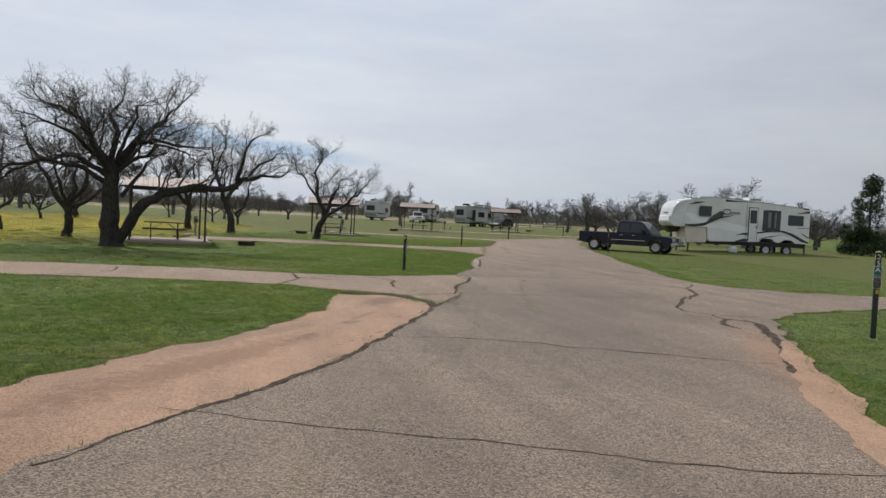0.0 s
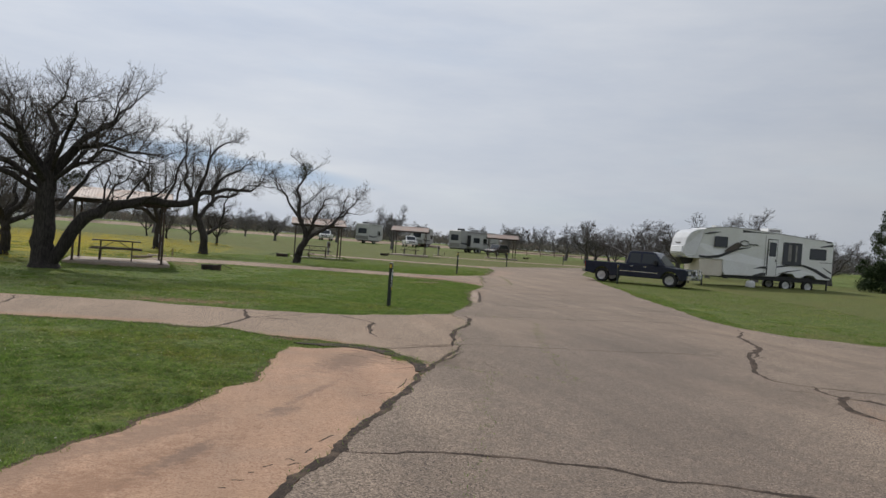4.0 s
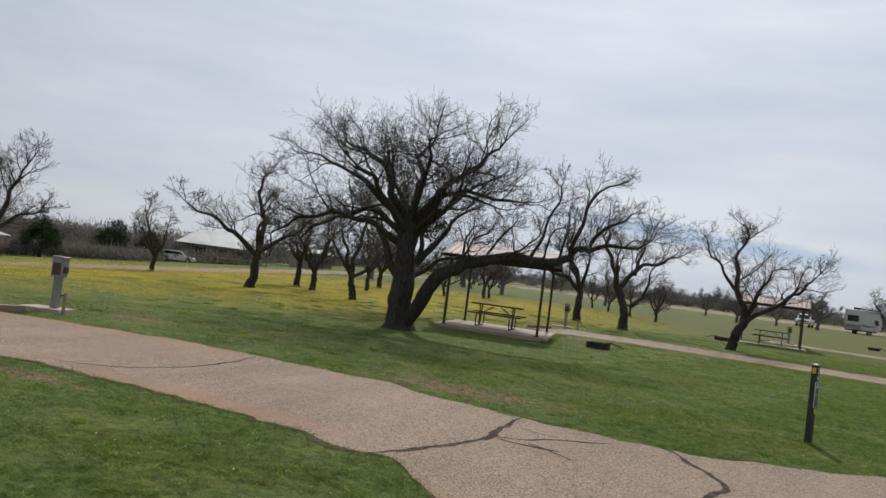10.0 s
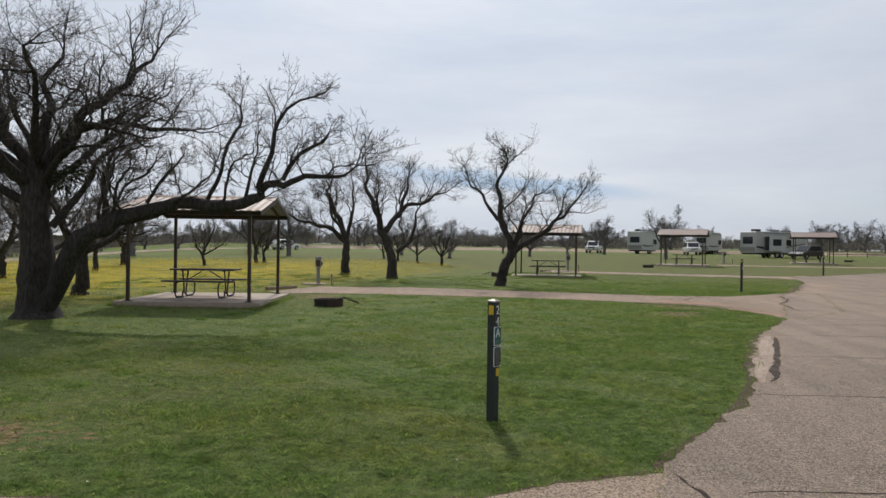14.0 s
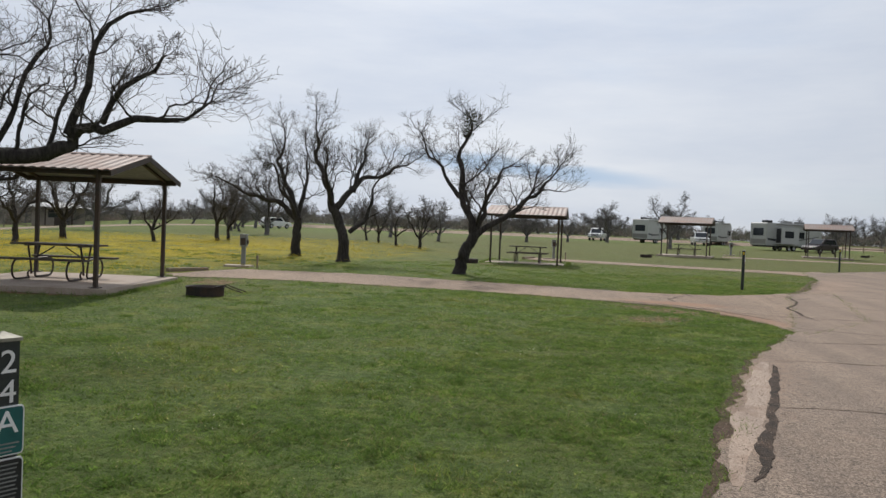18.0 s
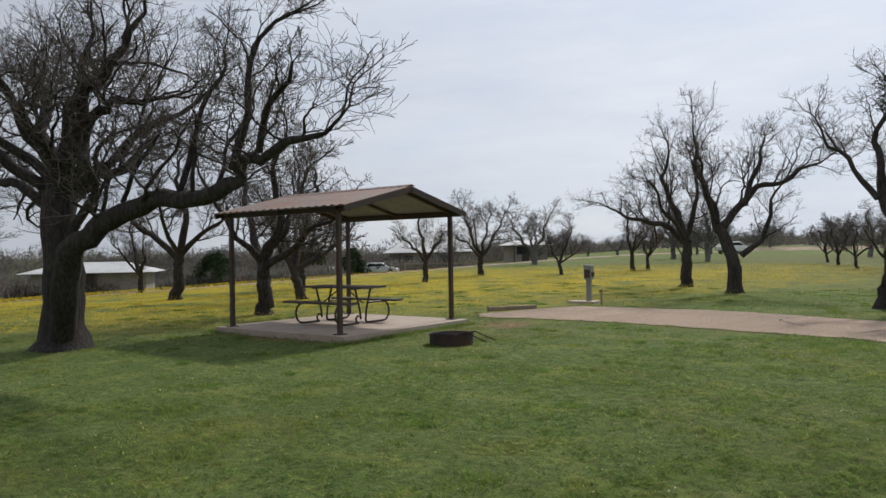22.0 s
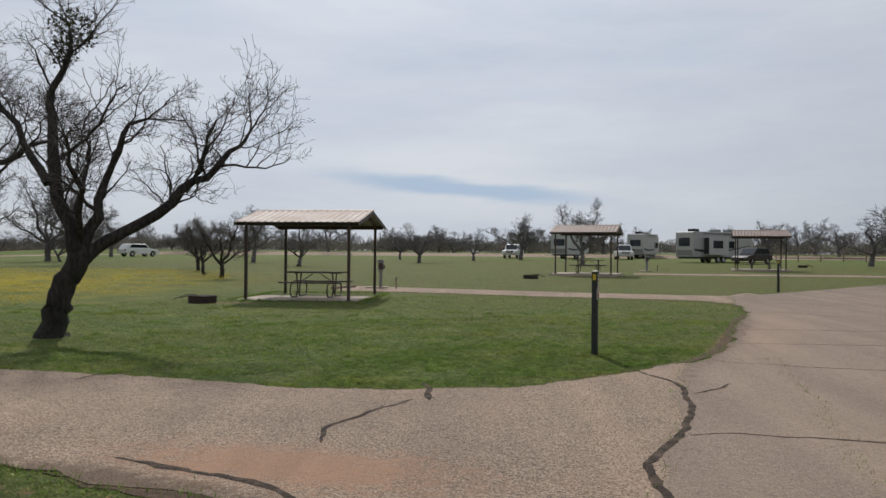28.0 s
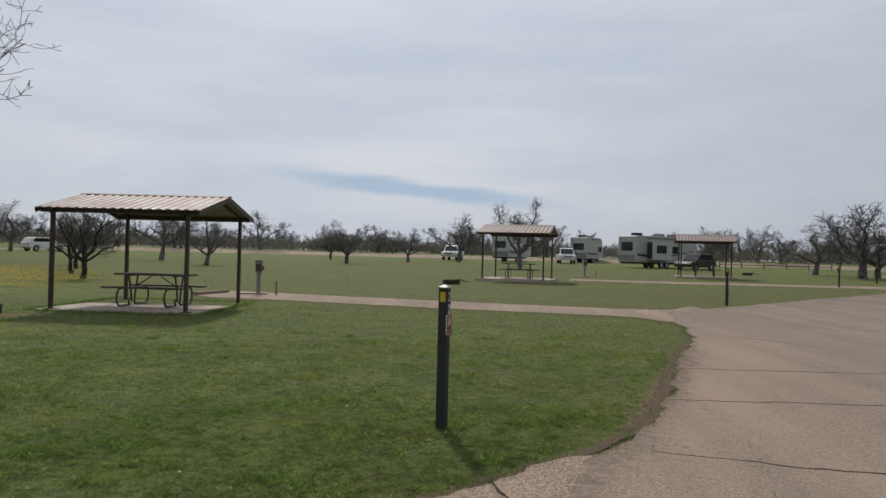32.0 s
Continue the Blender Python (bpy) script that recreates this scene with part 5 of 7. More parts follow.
for k in range(185):
    a = math.radians(rng.uniform(-68, 62))
    d = rng.uniform(125, 195)
    spots.append((d * math.sin(a) + 2, d * math.cos(a)))
for k in range(14):
    a = math.radians(rng.uniform(-66, -18))
    d = rng.uniform(84, 118)
    spots.append((d * math.sin(a), d * math.cos(a)))
for k in range(26):
    a = math.radians(rng.uniform(30, 66))
    d = rng.uniform(72, 120)
    spots.append((d * math.sin(a), d * math.cos(a)))
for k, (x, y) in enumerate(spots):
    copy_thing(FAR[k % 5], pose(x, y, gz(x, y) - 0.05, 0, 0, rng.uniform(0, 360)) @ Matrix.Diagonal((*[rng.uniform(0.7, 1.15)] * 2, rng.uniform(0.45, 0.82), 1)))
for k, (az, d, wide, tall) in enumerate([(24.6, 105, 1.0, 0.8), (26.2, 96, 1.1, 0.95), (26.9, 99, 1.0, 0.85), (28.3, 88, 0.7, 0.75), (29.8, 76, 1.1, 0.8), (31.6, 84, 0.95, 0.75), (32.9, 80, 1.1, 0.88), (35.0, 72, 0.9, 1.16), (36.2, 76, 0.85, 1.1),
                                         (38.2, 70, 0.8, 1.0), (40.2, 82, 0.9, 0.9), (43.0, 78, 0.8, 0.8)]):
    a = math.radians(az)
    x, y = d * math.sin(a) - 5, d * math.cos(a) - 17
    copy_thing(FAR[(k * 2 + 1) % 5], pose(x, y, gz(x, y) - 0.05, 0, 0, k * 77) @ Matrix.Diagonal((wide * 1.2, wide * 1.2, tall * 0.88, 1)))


def scrub_band():
    """Dense leafless brush that closes the far edge of the place, its twigs paled for haze."""
    tris = []

    def belt(count, az, reach, height, wide, size):
        for _ in range(count):
            a, d = math.radians(rng.uniform(*az)), rng.uniform(*reach)
            x, y = d * math.sin(a), d * math.cos(a)
            h = rng.uniform(*height)
            tris.append(clump((x, y, gz(x, y) + h * 0.45), rng.uniform(*wide), 230, size, rng, h / 6, True))

    belt(1050, (-60, 90), (130, 215), (1.0, 2.5), (2.0, 5.0), 0.26)
    belt(380, (-105, -40), (95, 135), (0.9, 2.2), (2.0, 4.5), 0.26)
    belt(420, (-110, -36), (125, 185), (3.0, 5.2), (2.5, 5.0), 0.3)
    belt(330, (-92, -64), (60, 78), (0.9, 1.9), (1.2, 2.6), 0.16)
    belt(150, (-62, -50), (70, 92), (0.8, 1.7), (1.2, 2.6), 0.18)
    ob = leaves("far_brush", tris, M_HAZED_SCRUB, None)
    return tagged(ob, "grey leafless brush along the far edge of the park", "brush", kind="stuff")


scrub_band()


def juniper(x, y, h, w, seed):
    rng2 = np.random.default_rng(seed)
    root = thing("juniper", pose(x, y, gz(x, y)), "dark green bushy juniper at the edge of the lawn", "tree", "junipers")
    part("trunk", tube([(0, 0, -0.1), (0.05, 0.02, h * 0.4), (0, 0, h * 0.85)], [0.16, 0.1, 0.03], 8), M_BARK, root)
    tris = []
    for k in range(46):
        t = rng2.random()
        rad = w * (0.35 + 0.65 * math.sin(math.pi * min(1, 0.25 + t * 0.8))) * (1 - 0.55 * t)
        a = rng2.uniform(0, 6.28)
        r = rad * rng2.random() ** 0.5
        tris.append(clump((r * math.cos(a), r * math.sin(a), 0.15 * h + 0.8 * h * t), rng2.uniform(0.28, 0.55) * w * 0.5, 260, 0.055, rng2))
    leaves("crown", tris, M_LEAF, root)
    return root


for args in ((-70, 56, 4.8, 3.0, 1), (-71, 63, 3.6, 2.6, 2), (46.7, 32.2, 7.2, 2.8, 3), (43.5, 29.5, 2.3, 2.4, 4), (46.5, 26.5, 2.2, 2.5, 5), (49, 22, 2.2, 2.6, 6), (52, 28, 2.6, 2.8, 7), (-60, 38, 3.4, 2.6, 8)):
    juniper(*args)


# ---------------------------------------------------------------- shelters, tables, posts and small site things
def shelter():
    root = thing("picnic_shelter", pose(0, 0, 0), "open picnic shelter with brown steel posts and ribbed tin roof", "shelter", "picnic shelters")
    lx, ly, rx, ry, eave, ridge = 1.50, 1.66, 1.81, 1.84, 2.27, 2.69
    for sx in (-1, 1):
        for sy in (-1, 1):
            x, y = sx * lx, sy * ly
            part("post", joined(box((x - 0.038, y - 0.038, 0.0), (x + 0.038, y + 0.038, 2.24), 0.006), box((x - 0.09, y - 0.09, 0.105), (x + 0.09, y + 0.09, 0.12), 0.004)), M_STEEL, root)
    slope = (ridge - eave) / ry
    for sy in (-1, 1):
        # ribbed sheet: waves along the ridge, thin but solid
        b = bmesh.new()
        n = 18 * 4
        prof = [0.0, 0.0, 0.016, 0.016]
        rows = []
        for i in range(n + 1):
            x = -rx + 2 * rx * i / n
            z = prof[i % 4]
            rows.append([b.verts.new((x, sy * y, eave + slope * (ry - y) + z + dz)) for y, dz in ((0.0, 0.0), (ry, 0.0), (ry, -0.012), (0.0, -0.012))])
        for p, q in zip(rows, rows[1:]):
            for k in range(4):
                j = (k + 1) % 4
                b.faces.new((p[k], p[j], q[j], q[k]))
        b.faces.new(rows[0])
        b.faces.new(rows[-1][::-1])
        bmesh.ops.recalc_face_normals(b, faces=b.faces)
        part("roof_panel", b, M_ROOF, root)
        u = bmesh.new()
        vs = [u.verts.new((sx * (rx - 0.03), sy * y, eave + slope * (ry - y) - dz)) for dz in (0.016, 0.022) for sx, y in ((-1, 0.03), (1, 0.03), (1, ry - 0.02), (-1, ry - 0.02))]
        for q in ((0, 1, 2, 3), (7, 6, 5, 4), (0, 4, 5, 1), (1, 5, 6, 2), (2, 6, 7, 3), (3, 7, 4, 0)):
            u.faces.new([vs[i] for i in q])
        bmesh.ops.recalc_face_normals(u, faces=u.faces)
        part("underside", u, M_UNDER, root, "pale roof underside")
        # edge beam over the posts and the eave purlin
        zb = eave + slope * (ry - ly) - 0.075
        part("beam", box((-rx + 0.05, sy * ly - 0.035, zb - 0.06), (rx - 0.05, sy * ly + 0.035, zb + 0.045), 0.006), M_STEEL, root)
    part("ridge_cap", prism([(-0.11, ridge - 0.005), (0, ridge + 0.03), (0.11, ridge - 0.005), (0, ridge + 0.012)], -rx - 0.01, rx + 0.01), M_ROOF, root).matrix_basis = Matrix.Rotation(math.pi / 2, 4, "Z")
    for x in (-lx, 0.0, lx):
        for sy in (-1, 1):
            b = box((-0.03, 0, -0.05), (0.03, math.hypot(ry, ridge - eave) - 0.06, 0.0), 0.004)
            m = Matrix.Translation((x, 0, ridge - 0.03)) @ Matrix.Rotation(math.pi if sy < 0 else 0, 4, "Z") @ Matrix.Rotation(-math.atan(slope), 4, "X")
            part("rafter", moved(b, m), M_STEEL, root)
    for x in (-rx + 0.01, rx - 0.01):
        for sy in (-1, 1):
            b = box((-0.012, 0, -0.11), (0.012, math.hypot(ry, ridge - eave), -0.012), 0.003)
            m = Matrix.Translation((x, 0, ridge)) @ Matrix.Rotation(math.pi if sy < 0 else 0, 4, "Z") @ Matrix.Rotation(-math.atan(slope), 4, "X")
            part("fascia", moved(b, m), M_STEEL, root)
    return root


def slab(m):
    b = box((-1.8, -1.86, -0.14), (1.8, 1.86, 0.105), 0.012)
    ob = part("concrete_slab", b, M_CONC)
    ob.matrix_world = m
    return tagged(ob, "pale concrete slab under the picnic shelter", "slab", "shelter slabs")


def arc(c, r, a0, a1, n, plane):
    out = []
    for i in range(n + 1):
        a = math.radians(a0 + (a1 - a0) * i / n)
        out.append((c[0] + r * math.cos(a), c[1] + r * math.sin(a)))
    return [plane(u, v) for u, v in out]


def picnic_table():
    root = thing("picnic_table", pose(0, 0, 0), "weathered picnic table with dark bent-pipe legs and plank seats", "table", "picnic tables")
    for k in range(5):
        y = -0.3 + 0.15 * k
        part("top_plank", box((-0.86, y - 0.068, 0.725), (0.86, y + 0.068, 0.765), 0.008), M_PLANK, root)
    for sy in (-1, 1):
        for k in (0, 1):
            y = sy * (0.62 + 0.14 * k)
            part("seat_plank", box((-0.92, y - 0.064, 0.43), (0.92, y + 0.064, 0.47), 0.008), M_PLANK, root)
    for x in (-0.56, 0.56):
        for sy in (-1, 1):
            path = [(x, sy * 0.22, 0.70), (x, sy * 0.10, 0.30), (x, sy * 0.07, 0.10)]
            path += arc((sy * 0.14, 0.10), 0.075, 180 if sy > 0 else 0, 270, 5, lambda u, v: (x, u, v))
            path += [(x, sy * 0.40, 0.025), (x, sy * 0.58, 0.025)]
            path += [(x, sy * (0.62 + 0.17 * math.sin(math.radians(a))), 0.225 - 0.2 * math.cos(math.radians(a))) for a in range(20, 170, 18)]
            path += [(x, sy * 0.55, 0.425), (x, sy * 0.13, 0.425)]
            part("leg", tube(path, 0.021, 8), M_PIPE, root)
        part("crossbar", box((x - 0.02, -0.33, 0.70), (x + 0.02, 0.33, 0.724), 0.004), M_PIPE, root)
        part("brace", tube([(x, 0, 0.42), (x * 0.2, 0, 0.70)], 0.014, 6), M_PIPE, root)
    return root


def fire_ring():
    root = thing("fire_ring", pose(0, 0, 0), "low dark rusty steel fire ring with grate on the grass", "fire ring", "fire rings")
    part("ring", lathe([(0.36, 0.0), (0.36, 0.18), (0.385, 0.185), (0.385, 0.16), (0.37, 0.155), (0.37, 0.0)], 40), M_RUST, root)
    part("ash", lathe([(0.0, 0.0), (0.355, 0.0), (0.35, 0.04), (0.2, 0.06), (0.0, 0.065)], 28), M_MUD, root)
    grate = part("grate", joined(*[tube([(-0.30, y, 0.175), (0.2, y, 0.175)], 0.008, 6) for y in np.linspace(-0.18, 0.18, 8)], tube([(-0.30, -0.2, 0.175), (-0.30, 0.2, 0.175)], 0.01, 6), tube([(0.2, -0.2, 0.175), (0.2, 0.2, 0.175)], 0.01, 6)), M_RUST, root)
    for y in (-0.12, 0.12):
        part("handle", tube([(0.2, y, 0.175), (0.40, y, 0.22), (0.58, y * 1.1, 0.15), (0.78, y * 1.2, 0.09)], 0.011, 6), M_RUST, grate)
    return root


SITES = [(-9.81, 13.71, 7.5), (-0.32, 33.86, -4), (10.6, 53.6, -16), (23.9, 64.0, -16), (-10.5, -14.6, 12)]
first_shelter, first_table = shelter(), picnic_table()
for k, (x, y, turn) in enumerate(SITES):
    m = pose(x, y, gz(x, y) - (0.10 if k == 1 else 0.0), 0, 0, turn)
    slab(m)
    ms = m @ Matrix.Diagonal((1, 1, (1.045, 0.97)[k] if k < 2 else 1.0, 1))
    mt = m @ pose(0.05 if k else -0.1, 0.05, 0.105)
    if k == 0:
        first_shelter.matrix_world, first_table.matrix_world = ms, mt
    else:
        copy_thing(first_shelter, ms)
        copy_thing(first_table, mt)
first_ring = fire_ring()
for k, (x, y, turn) in enumerate([(-6.35, 13.25, 10), (-2.75, 31.2, 170), (7.1, 48.2, 30), (30.6, 73.0, 0)]):
    m = pose(x, y, gz(x, y), 0, 0, turn)
    if k == 0:
        first_ring.matrix_world = m
    else:
        copy_thing(first_ring, m)


def letter(text, size, m, parent, material, name="lettering"):
    cu = bpy.data.curves.new("txt", "FONT")
    cu.body, cu.size, cu.extrude, cu.align_x, cu.align_y = text, size, 0.0012, "CENTER", "CENTER"
    tmp = bpy.data.objects.new("txt", cu)
    scene.collection.objects.link(tmp)
    me = bpy.data.meshes.new_from_object(tmp.evaluated_get(bpy.context.evaluated_depsgraph_get()))
    bpy.data.objects.remove(tmp)
    bpy.data.curves.remove(cu)
    me.materials.clear()
    me.materials.append(material)
    ob = new(name, me)
    ob.parent, ob.matrix_basis = parent, m
    return ob


def marker(x, y, turn, digits="", plate=True, plate_mat=None, low=True, h=1.10):
    """A square site post: faces turned; the lettered face is local -y."""
    root = thing("site_marker_post", pose(x, y, gz(x, y), 0, 0, turn), "dark square site marker post with pale cap and yellow reflector", "post", "site marker posts")
    w = 0.040
    part("post", box((-w, -w, -0.15), (w, w, h), 0.006), M_POST, root)
    b = bmesh.new()
    base = [b.verts.new((sx * 0.047, sy * 0.047, z)) for z in (h, h + 0.012) for sx, sy in ((-1, -1), (1, -1), (1, 1), (-1, 1))]
    top = b.verts.new((0, 0, h + 0.032))
    b.faces.new(base[3::-1])
    for k in range(4):
        j = (k + 1) % 4
        b.faces.new((base[k], base[j], base[4 + j], base[4 + k]))
        b.faces.new((base[4 + k], base[4 + j], top))
    part("cap", b, M_CAP, root, "dull metal pyramid cap")
    face = Matrix.Rotation(math.pi / 2, 4, "X")
    part("reflector", box((-w - 0.004, -0.024, h - 0.115), (-w + 0.001, 0.026, h - 0.03), 0.001), M_YELLOW, root, "yellow reflector")
    if digits:
        for k, ch in enumerate(digits):
            letter(ch, 0.115, Matrix.Translation((0.004, -w - 0.002, h - 0.075 - 0.105 * k)) @ face, root, M_WHITE, "numeral")
    if plate:
        def plaque(name, z0, z1, mt):
            rim = part(name, prism(round_outline([(-0.058, z0), (0.058, z0), (0.058, z1), (-0.058, z1)], 0.016, 3), -w - 0.006, -w), M_WHITE, root, "small plate with a pale rim")
            part("panel", prism(round_outline([(-0.053, z0 + 0.005), (0.053, z0 + 0.005), (0.053, z1 - 0.005), (-0.053, z1 - 0.005)], 0.013, 3), -w - 0.0085, -w - 0.0062), mt, rim)
            return rim
        up = plaque("upper_plate", h - 0.398, h - 0.225, plate_mat or M_SIGN)
        letter("A", 0.115, Matrix.Translation((0, -w - 0.0095, h - 0.285)) @ face, up, M_WHITE)
        for k in range(3):
            part("text_bar", box((-0.042, -w - 0.0095, h - 0.358 - 0.014 * k), (0.042 - 0.012 * k, -w - 0.0086, h - 0.353 - 0.014 * k)), M_GREY, up)
        if low:
            lo = plaque("lower_plate", h - 0.59, h - 0.408, M_SIGNB)
            for k in range(10):
                part("text_bar", box((-0.042, -w - 0.0095, h - 0.432 - 0.015 * k), (0.04 - 0.004 * (k % 3), -w - 0.0086, h - 0.427 - 0.015 * k)), M_GREY, lo)
            part("low_reflector", box((-0.012, -w - 0.004, h - 0.68), (0.032, -w + 0.001, h - 0.61), 0.001), M_YELLOW, root, "yellow reflector")
    return root


M_CAP = surface("dull_cap_metal", (0.22, 0.21, 0.165), (0.34, 0.325, 0.26), 0.5, 30, 5, 0.1, metal=0.3)
M_SIGNR = surface("red_sign", (0.22, 0.03, 0.03), (0.28, 0.05, 0.045), 0.4, 30, 4, 0.0)
marker(-1.5, 1.54, 61, "24")
marker(6.48, 22.65, 68, "22", True, M_SIGNR, False, 1.20)
marker(15.3, 38.6, 60, h=1.15)
marker(32.6, 59.6, 60, "", False)
marker(27.2, 53.9, 60, "", False)
marker(3.83, -11.12, -38, "25", h=1.42)
marker(16.15, 22.0, 20, "", False)


def pedestal(x, y, turn):
    """Electric and water hook-up beside a site drive."""
    root = thing("utility_pedestal", pose(x, y, gz(x, y), 0, 0, turn), "grey utility hook-up pedestal on a small concrete pad", "pedestal", "utility pedestals")
    part("pad", box((-0.55, -0.26, -0.1), (0.27, 0.26, 0.055), 0.012), M_CONC, root)
    part("stem", box((-0.06, -0.055, 0.05), (0.06, 0.055, 0.74), 0.008), M_GREY, root)
    bx = part("box", box((-0.105, -0.10, 0.66), (0.105, 0.10, 1.02), 0.012), M_GREY, root)
    part("lid", prism([(-0.12, 1.02), (0.12, 1.02), (0.115, 1.05), (-0.115, 1.06)], -0.12, 0.12, 0.005), M_GREY, bx)
    part("outlet_door", box((-0.08, -0.112, 0.70), (0.08, -0.1, 0.93), 0.004), M_STEEL, bx)
    part("side_socket", box((0.105, -0.05, 0.74), (0.15, 0.05, 0.86), 0.008), M_STEEL, bx)
    return root


for x, y, turn in ((-14.7, 0.3, 15), (-9.15, 21.75, 8), (1.0, 38.8, 8), (15.5, 61.0, 8)):
    pedestal(x, y, turn)
    wx, wy = x + 0.62, y - 0.35
    tap = thing("water_standpipe", pose(wx, wy, gz(wx, wy)), "thin pale water standpipe beside the pedestal", "standpipe", "standpipes")
    part("pipe", tube([(0, 0, -0.1), (0, 0, 0.42)], 0.03, 8), M_TIMBER, tap)
    part("tap", tube([(0, 0, 0.36), (0.0, -0.09, 0.38), (0, -0.1, 0.33)], 0.014, 6), M_STEEL, tap)
for x, y, turn, ln in ((-9.6, 18.9, 62, 1.3), (-14.9, -1.1, 70, 1.5), (-0.3, 38.4, 70, 1.5)):
    stop = part("timber_stop", joined(box((-ln / 2, -0.08, -0.06), (ln / 2, 0.08, 0.10), 0.02)), M_TIMBER)
    stop.matrix_world = pose(x, y, gz(x, y), 0, 0, turn)
    tagged(stop, "weathered timber wheel stop at the end of the drive", "wheel stop", "wheel stops")


# ---------------------------------------------------------------- vehicles and trailers
def wheel(parent, x, y, r=0.39, w=0.25, name="wheel"):
    holder = part(name, lathe([(r * 0.62, -w / 2), (r * 0.93, -w / 2), (r, -w * 0.36), (r, w * 0.36), (r * 0.93, w / 2), (r * 0.62, w / 2)], 26, "Y"), M_TYRE, parent, smooth=False)
    holder.matrix_basis = Matrix.Translation((x, y, r))
    part("rim", lathe([(0.0, -w * 0.40), (r * 0.20, -w * 0.44), (r * 0.26, -w * 0.34), (r * 0.56, -w * 0.36), (r * 0.63, -w * 0.47), (r * 0.63, w * 0.47), (r * 0.56, w * 0.36), (r * 0.26, w * 0.34), (r * 0.20, w * 0.44), (0.0, w * 0.40)], 18, "Y"), M_RIM, holder)
    return holder


def pickup(m, paint, label, group=""):
    """A crew-cab pickup, nose towards +x."""
    root = thing("pickup_truck", m, label, "pickup truck", group)
    w = 0.98
    arch = lambda c: [(c + 0.47 * math.cos(a), 0.42 + 0.47 * math.sin(a)) for a in np.linspace(0, math.pi, 8)]  # noqa: E731
    low = [(-2.95, 0.52), (-2.95, 0.62)] + [(-2.93, 1.17), (-0.62, 1.17), (1.35, 1.13), (2.55, 1.06), (2.78, 0.98), (2.84, 0.60), (2.75, 0.45)] + arch(1.85) + [(1.3, 0.42), (-1.5, 0.42)] + arch(-1.95) + [(-2.5, 0.45)]
    part("body", prism(low, -w, w, 0.03, 2), paint, root)
    cabin = prism([(-0.62, 1.14), (-0.50, 1.86), (-0.30, 1.93), (0.75, 1.92), (0.95, 1.86), (1.62, 1.12)], -0.86, 0.86, 0.05, 2)
    for v in cabin.verts:
        v.co.y *= 1.08 - 0.19 * max(0, v.co.z - 1.14) / 0.8
    cab = part("cab", cabin, paint, root)
    for sy in (-1, 1):
        for x0, x1, z0, z1, lean in ((-0.42, 0.18, 1.24, 1.78, 0.06), (0.26, 0.98, 1.24, 1.78, 0.36)):
            g = prism([(x0, z0), (x1 + lean * 0.9, z0), (x1, z1), (x0 + 0.05, z1)], -0.008, 0.008)
            for v in g.verts:
                v.co.y += sy * (0.935 - 0.17 * (v.co.z - 1.14) / 0.8 + 0.006)
            part("side_window", g, M_GLASS, cab)
        part("door_handle", box((-0.35, sy * 0.985 - 0.015, 1.02), (-0.17, sy * 0.985 + 0.015, 1.06), 0.006), M_CHROME, root)
        part("door_handle", box((0.42, sy * 0.985 - 0.015, 1.02), (0.60, sy * 0.985 + 0.015, 1.06), 0.006), M_CHROME, root)
        part("trim_strip", box((-0.9, sy * 0.985 - 0.008, 0.71), (1.2, sy * 0.985 + 0.008, 0.76), 0.004), M_CHROME, root)
        part("wing_mirror", box((1.0, sy * 1.08 - 0.10, 1.18), (1.14, sy * 1.08 + 0.10, 1.42), 0.03, 2), M_BLACK, root)
        part("headlight", box((2.70, sy * 0.72 - 0.2, 0.80), (2.83, sy * 0.72 + 0.2, 0.97), 0.02), M_LAMP, root)
        part("taillight", box((-2.975, sy * 0.86 - 0.08, 0.78), (-2.93, sy * 0.86 + 0.08, 1.12), 0.01), M_TAILLIGHT, root)
        wheel(root, 1.85, sy * 0.84)
        wheel(root, -1.95, sy * 0.84)
    ws = prism([(0.98, 1.80), (1.55, 1.17), (1.575, 1.185), (1.005, 1.815)], -0.74, 0.74)
    part("windscreen", ws, M_GLASS, cab)
    part("rear_window", prism([(-0.615, 1.25), (-0.525, 1.78), (-0.54, 1.785), (-0.63, 1.255)], -0.66, 0.66), M_GLASS, cab)
    part("load_bed", box((-2.82, -0.80, 1.172), (-0.72, 0.80, 1.178)), M_BLACK, root)
    part("front_bumper", box((2.74, -0.98, 0.48), (2.98, 0.98, 0.72), 0.05, 2), M_CHROME, root)
    part("rear_bumper", box((-3.12, -0.94, 0.50), (-2.94, 0.94, 0.68), 0.03), M_CHROME, root)
    grille = part("grille", box((2.78, -0.5, 0.76), (2.855, 0.5, 0.99), 0.02), M_BLACK, root)
    for k in range(3):
        part("grille_bar", box((2.85, -0.5, 0.79 + 0.07 * k), (2.872, 0.5, 0.81 + 0.07 * k), 0.004), M_CHROME, grille)
    guard = part("grille_guard", joined(*[tube([(2.94, y, 0.55), (3.06, y, 0.75), (3.02, y, 1.1)], 0.03, 8) for y in (-0.36, 0.36)], tube([(3.02, -0.42, 1.06), (3.02, 0.42, 1.06)], 0.026, 8),
                                        *[tube([(2.95, s * 0.4, 0.62), (3.03, s * 0.6, 0.62), (3.0, s * 0.95, 0.64), (2.98, s * 0.95, 1.0), (3.02, s * 0.4, 1.02)], 0.03, 8) for s in (-1, 1)]), M_CHROME, root, "chrome tube guard")
    return root


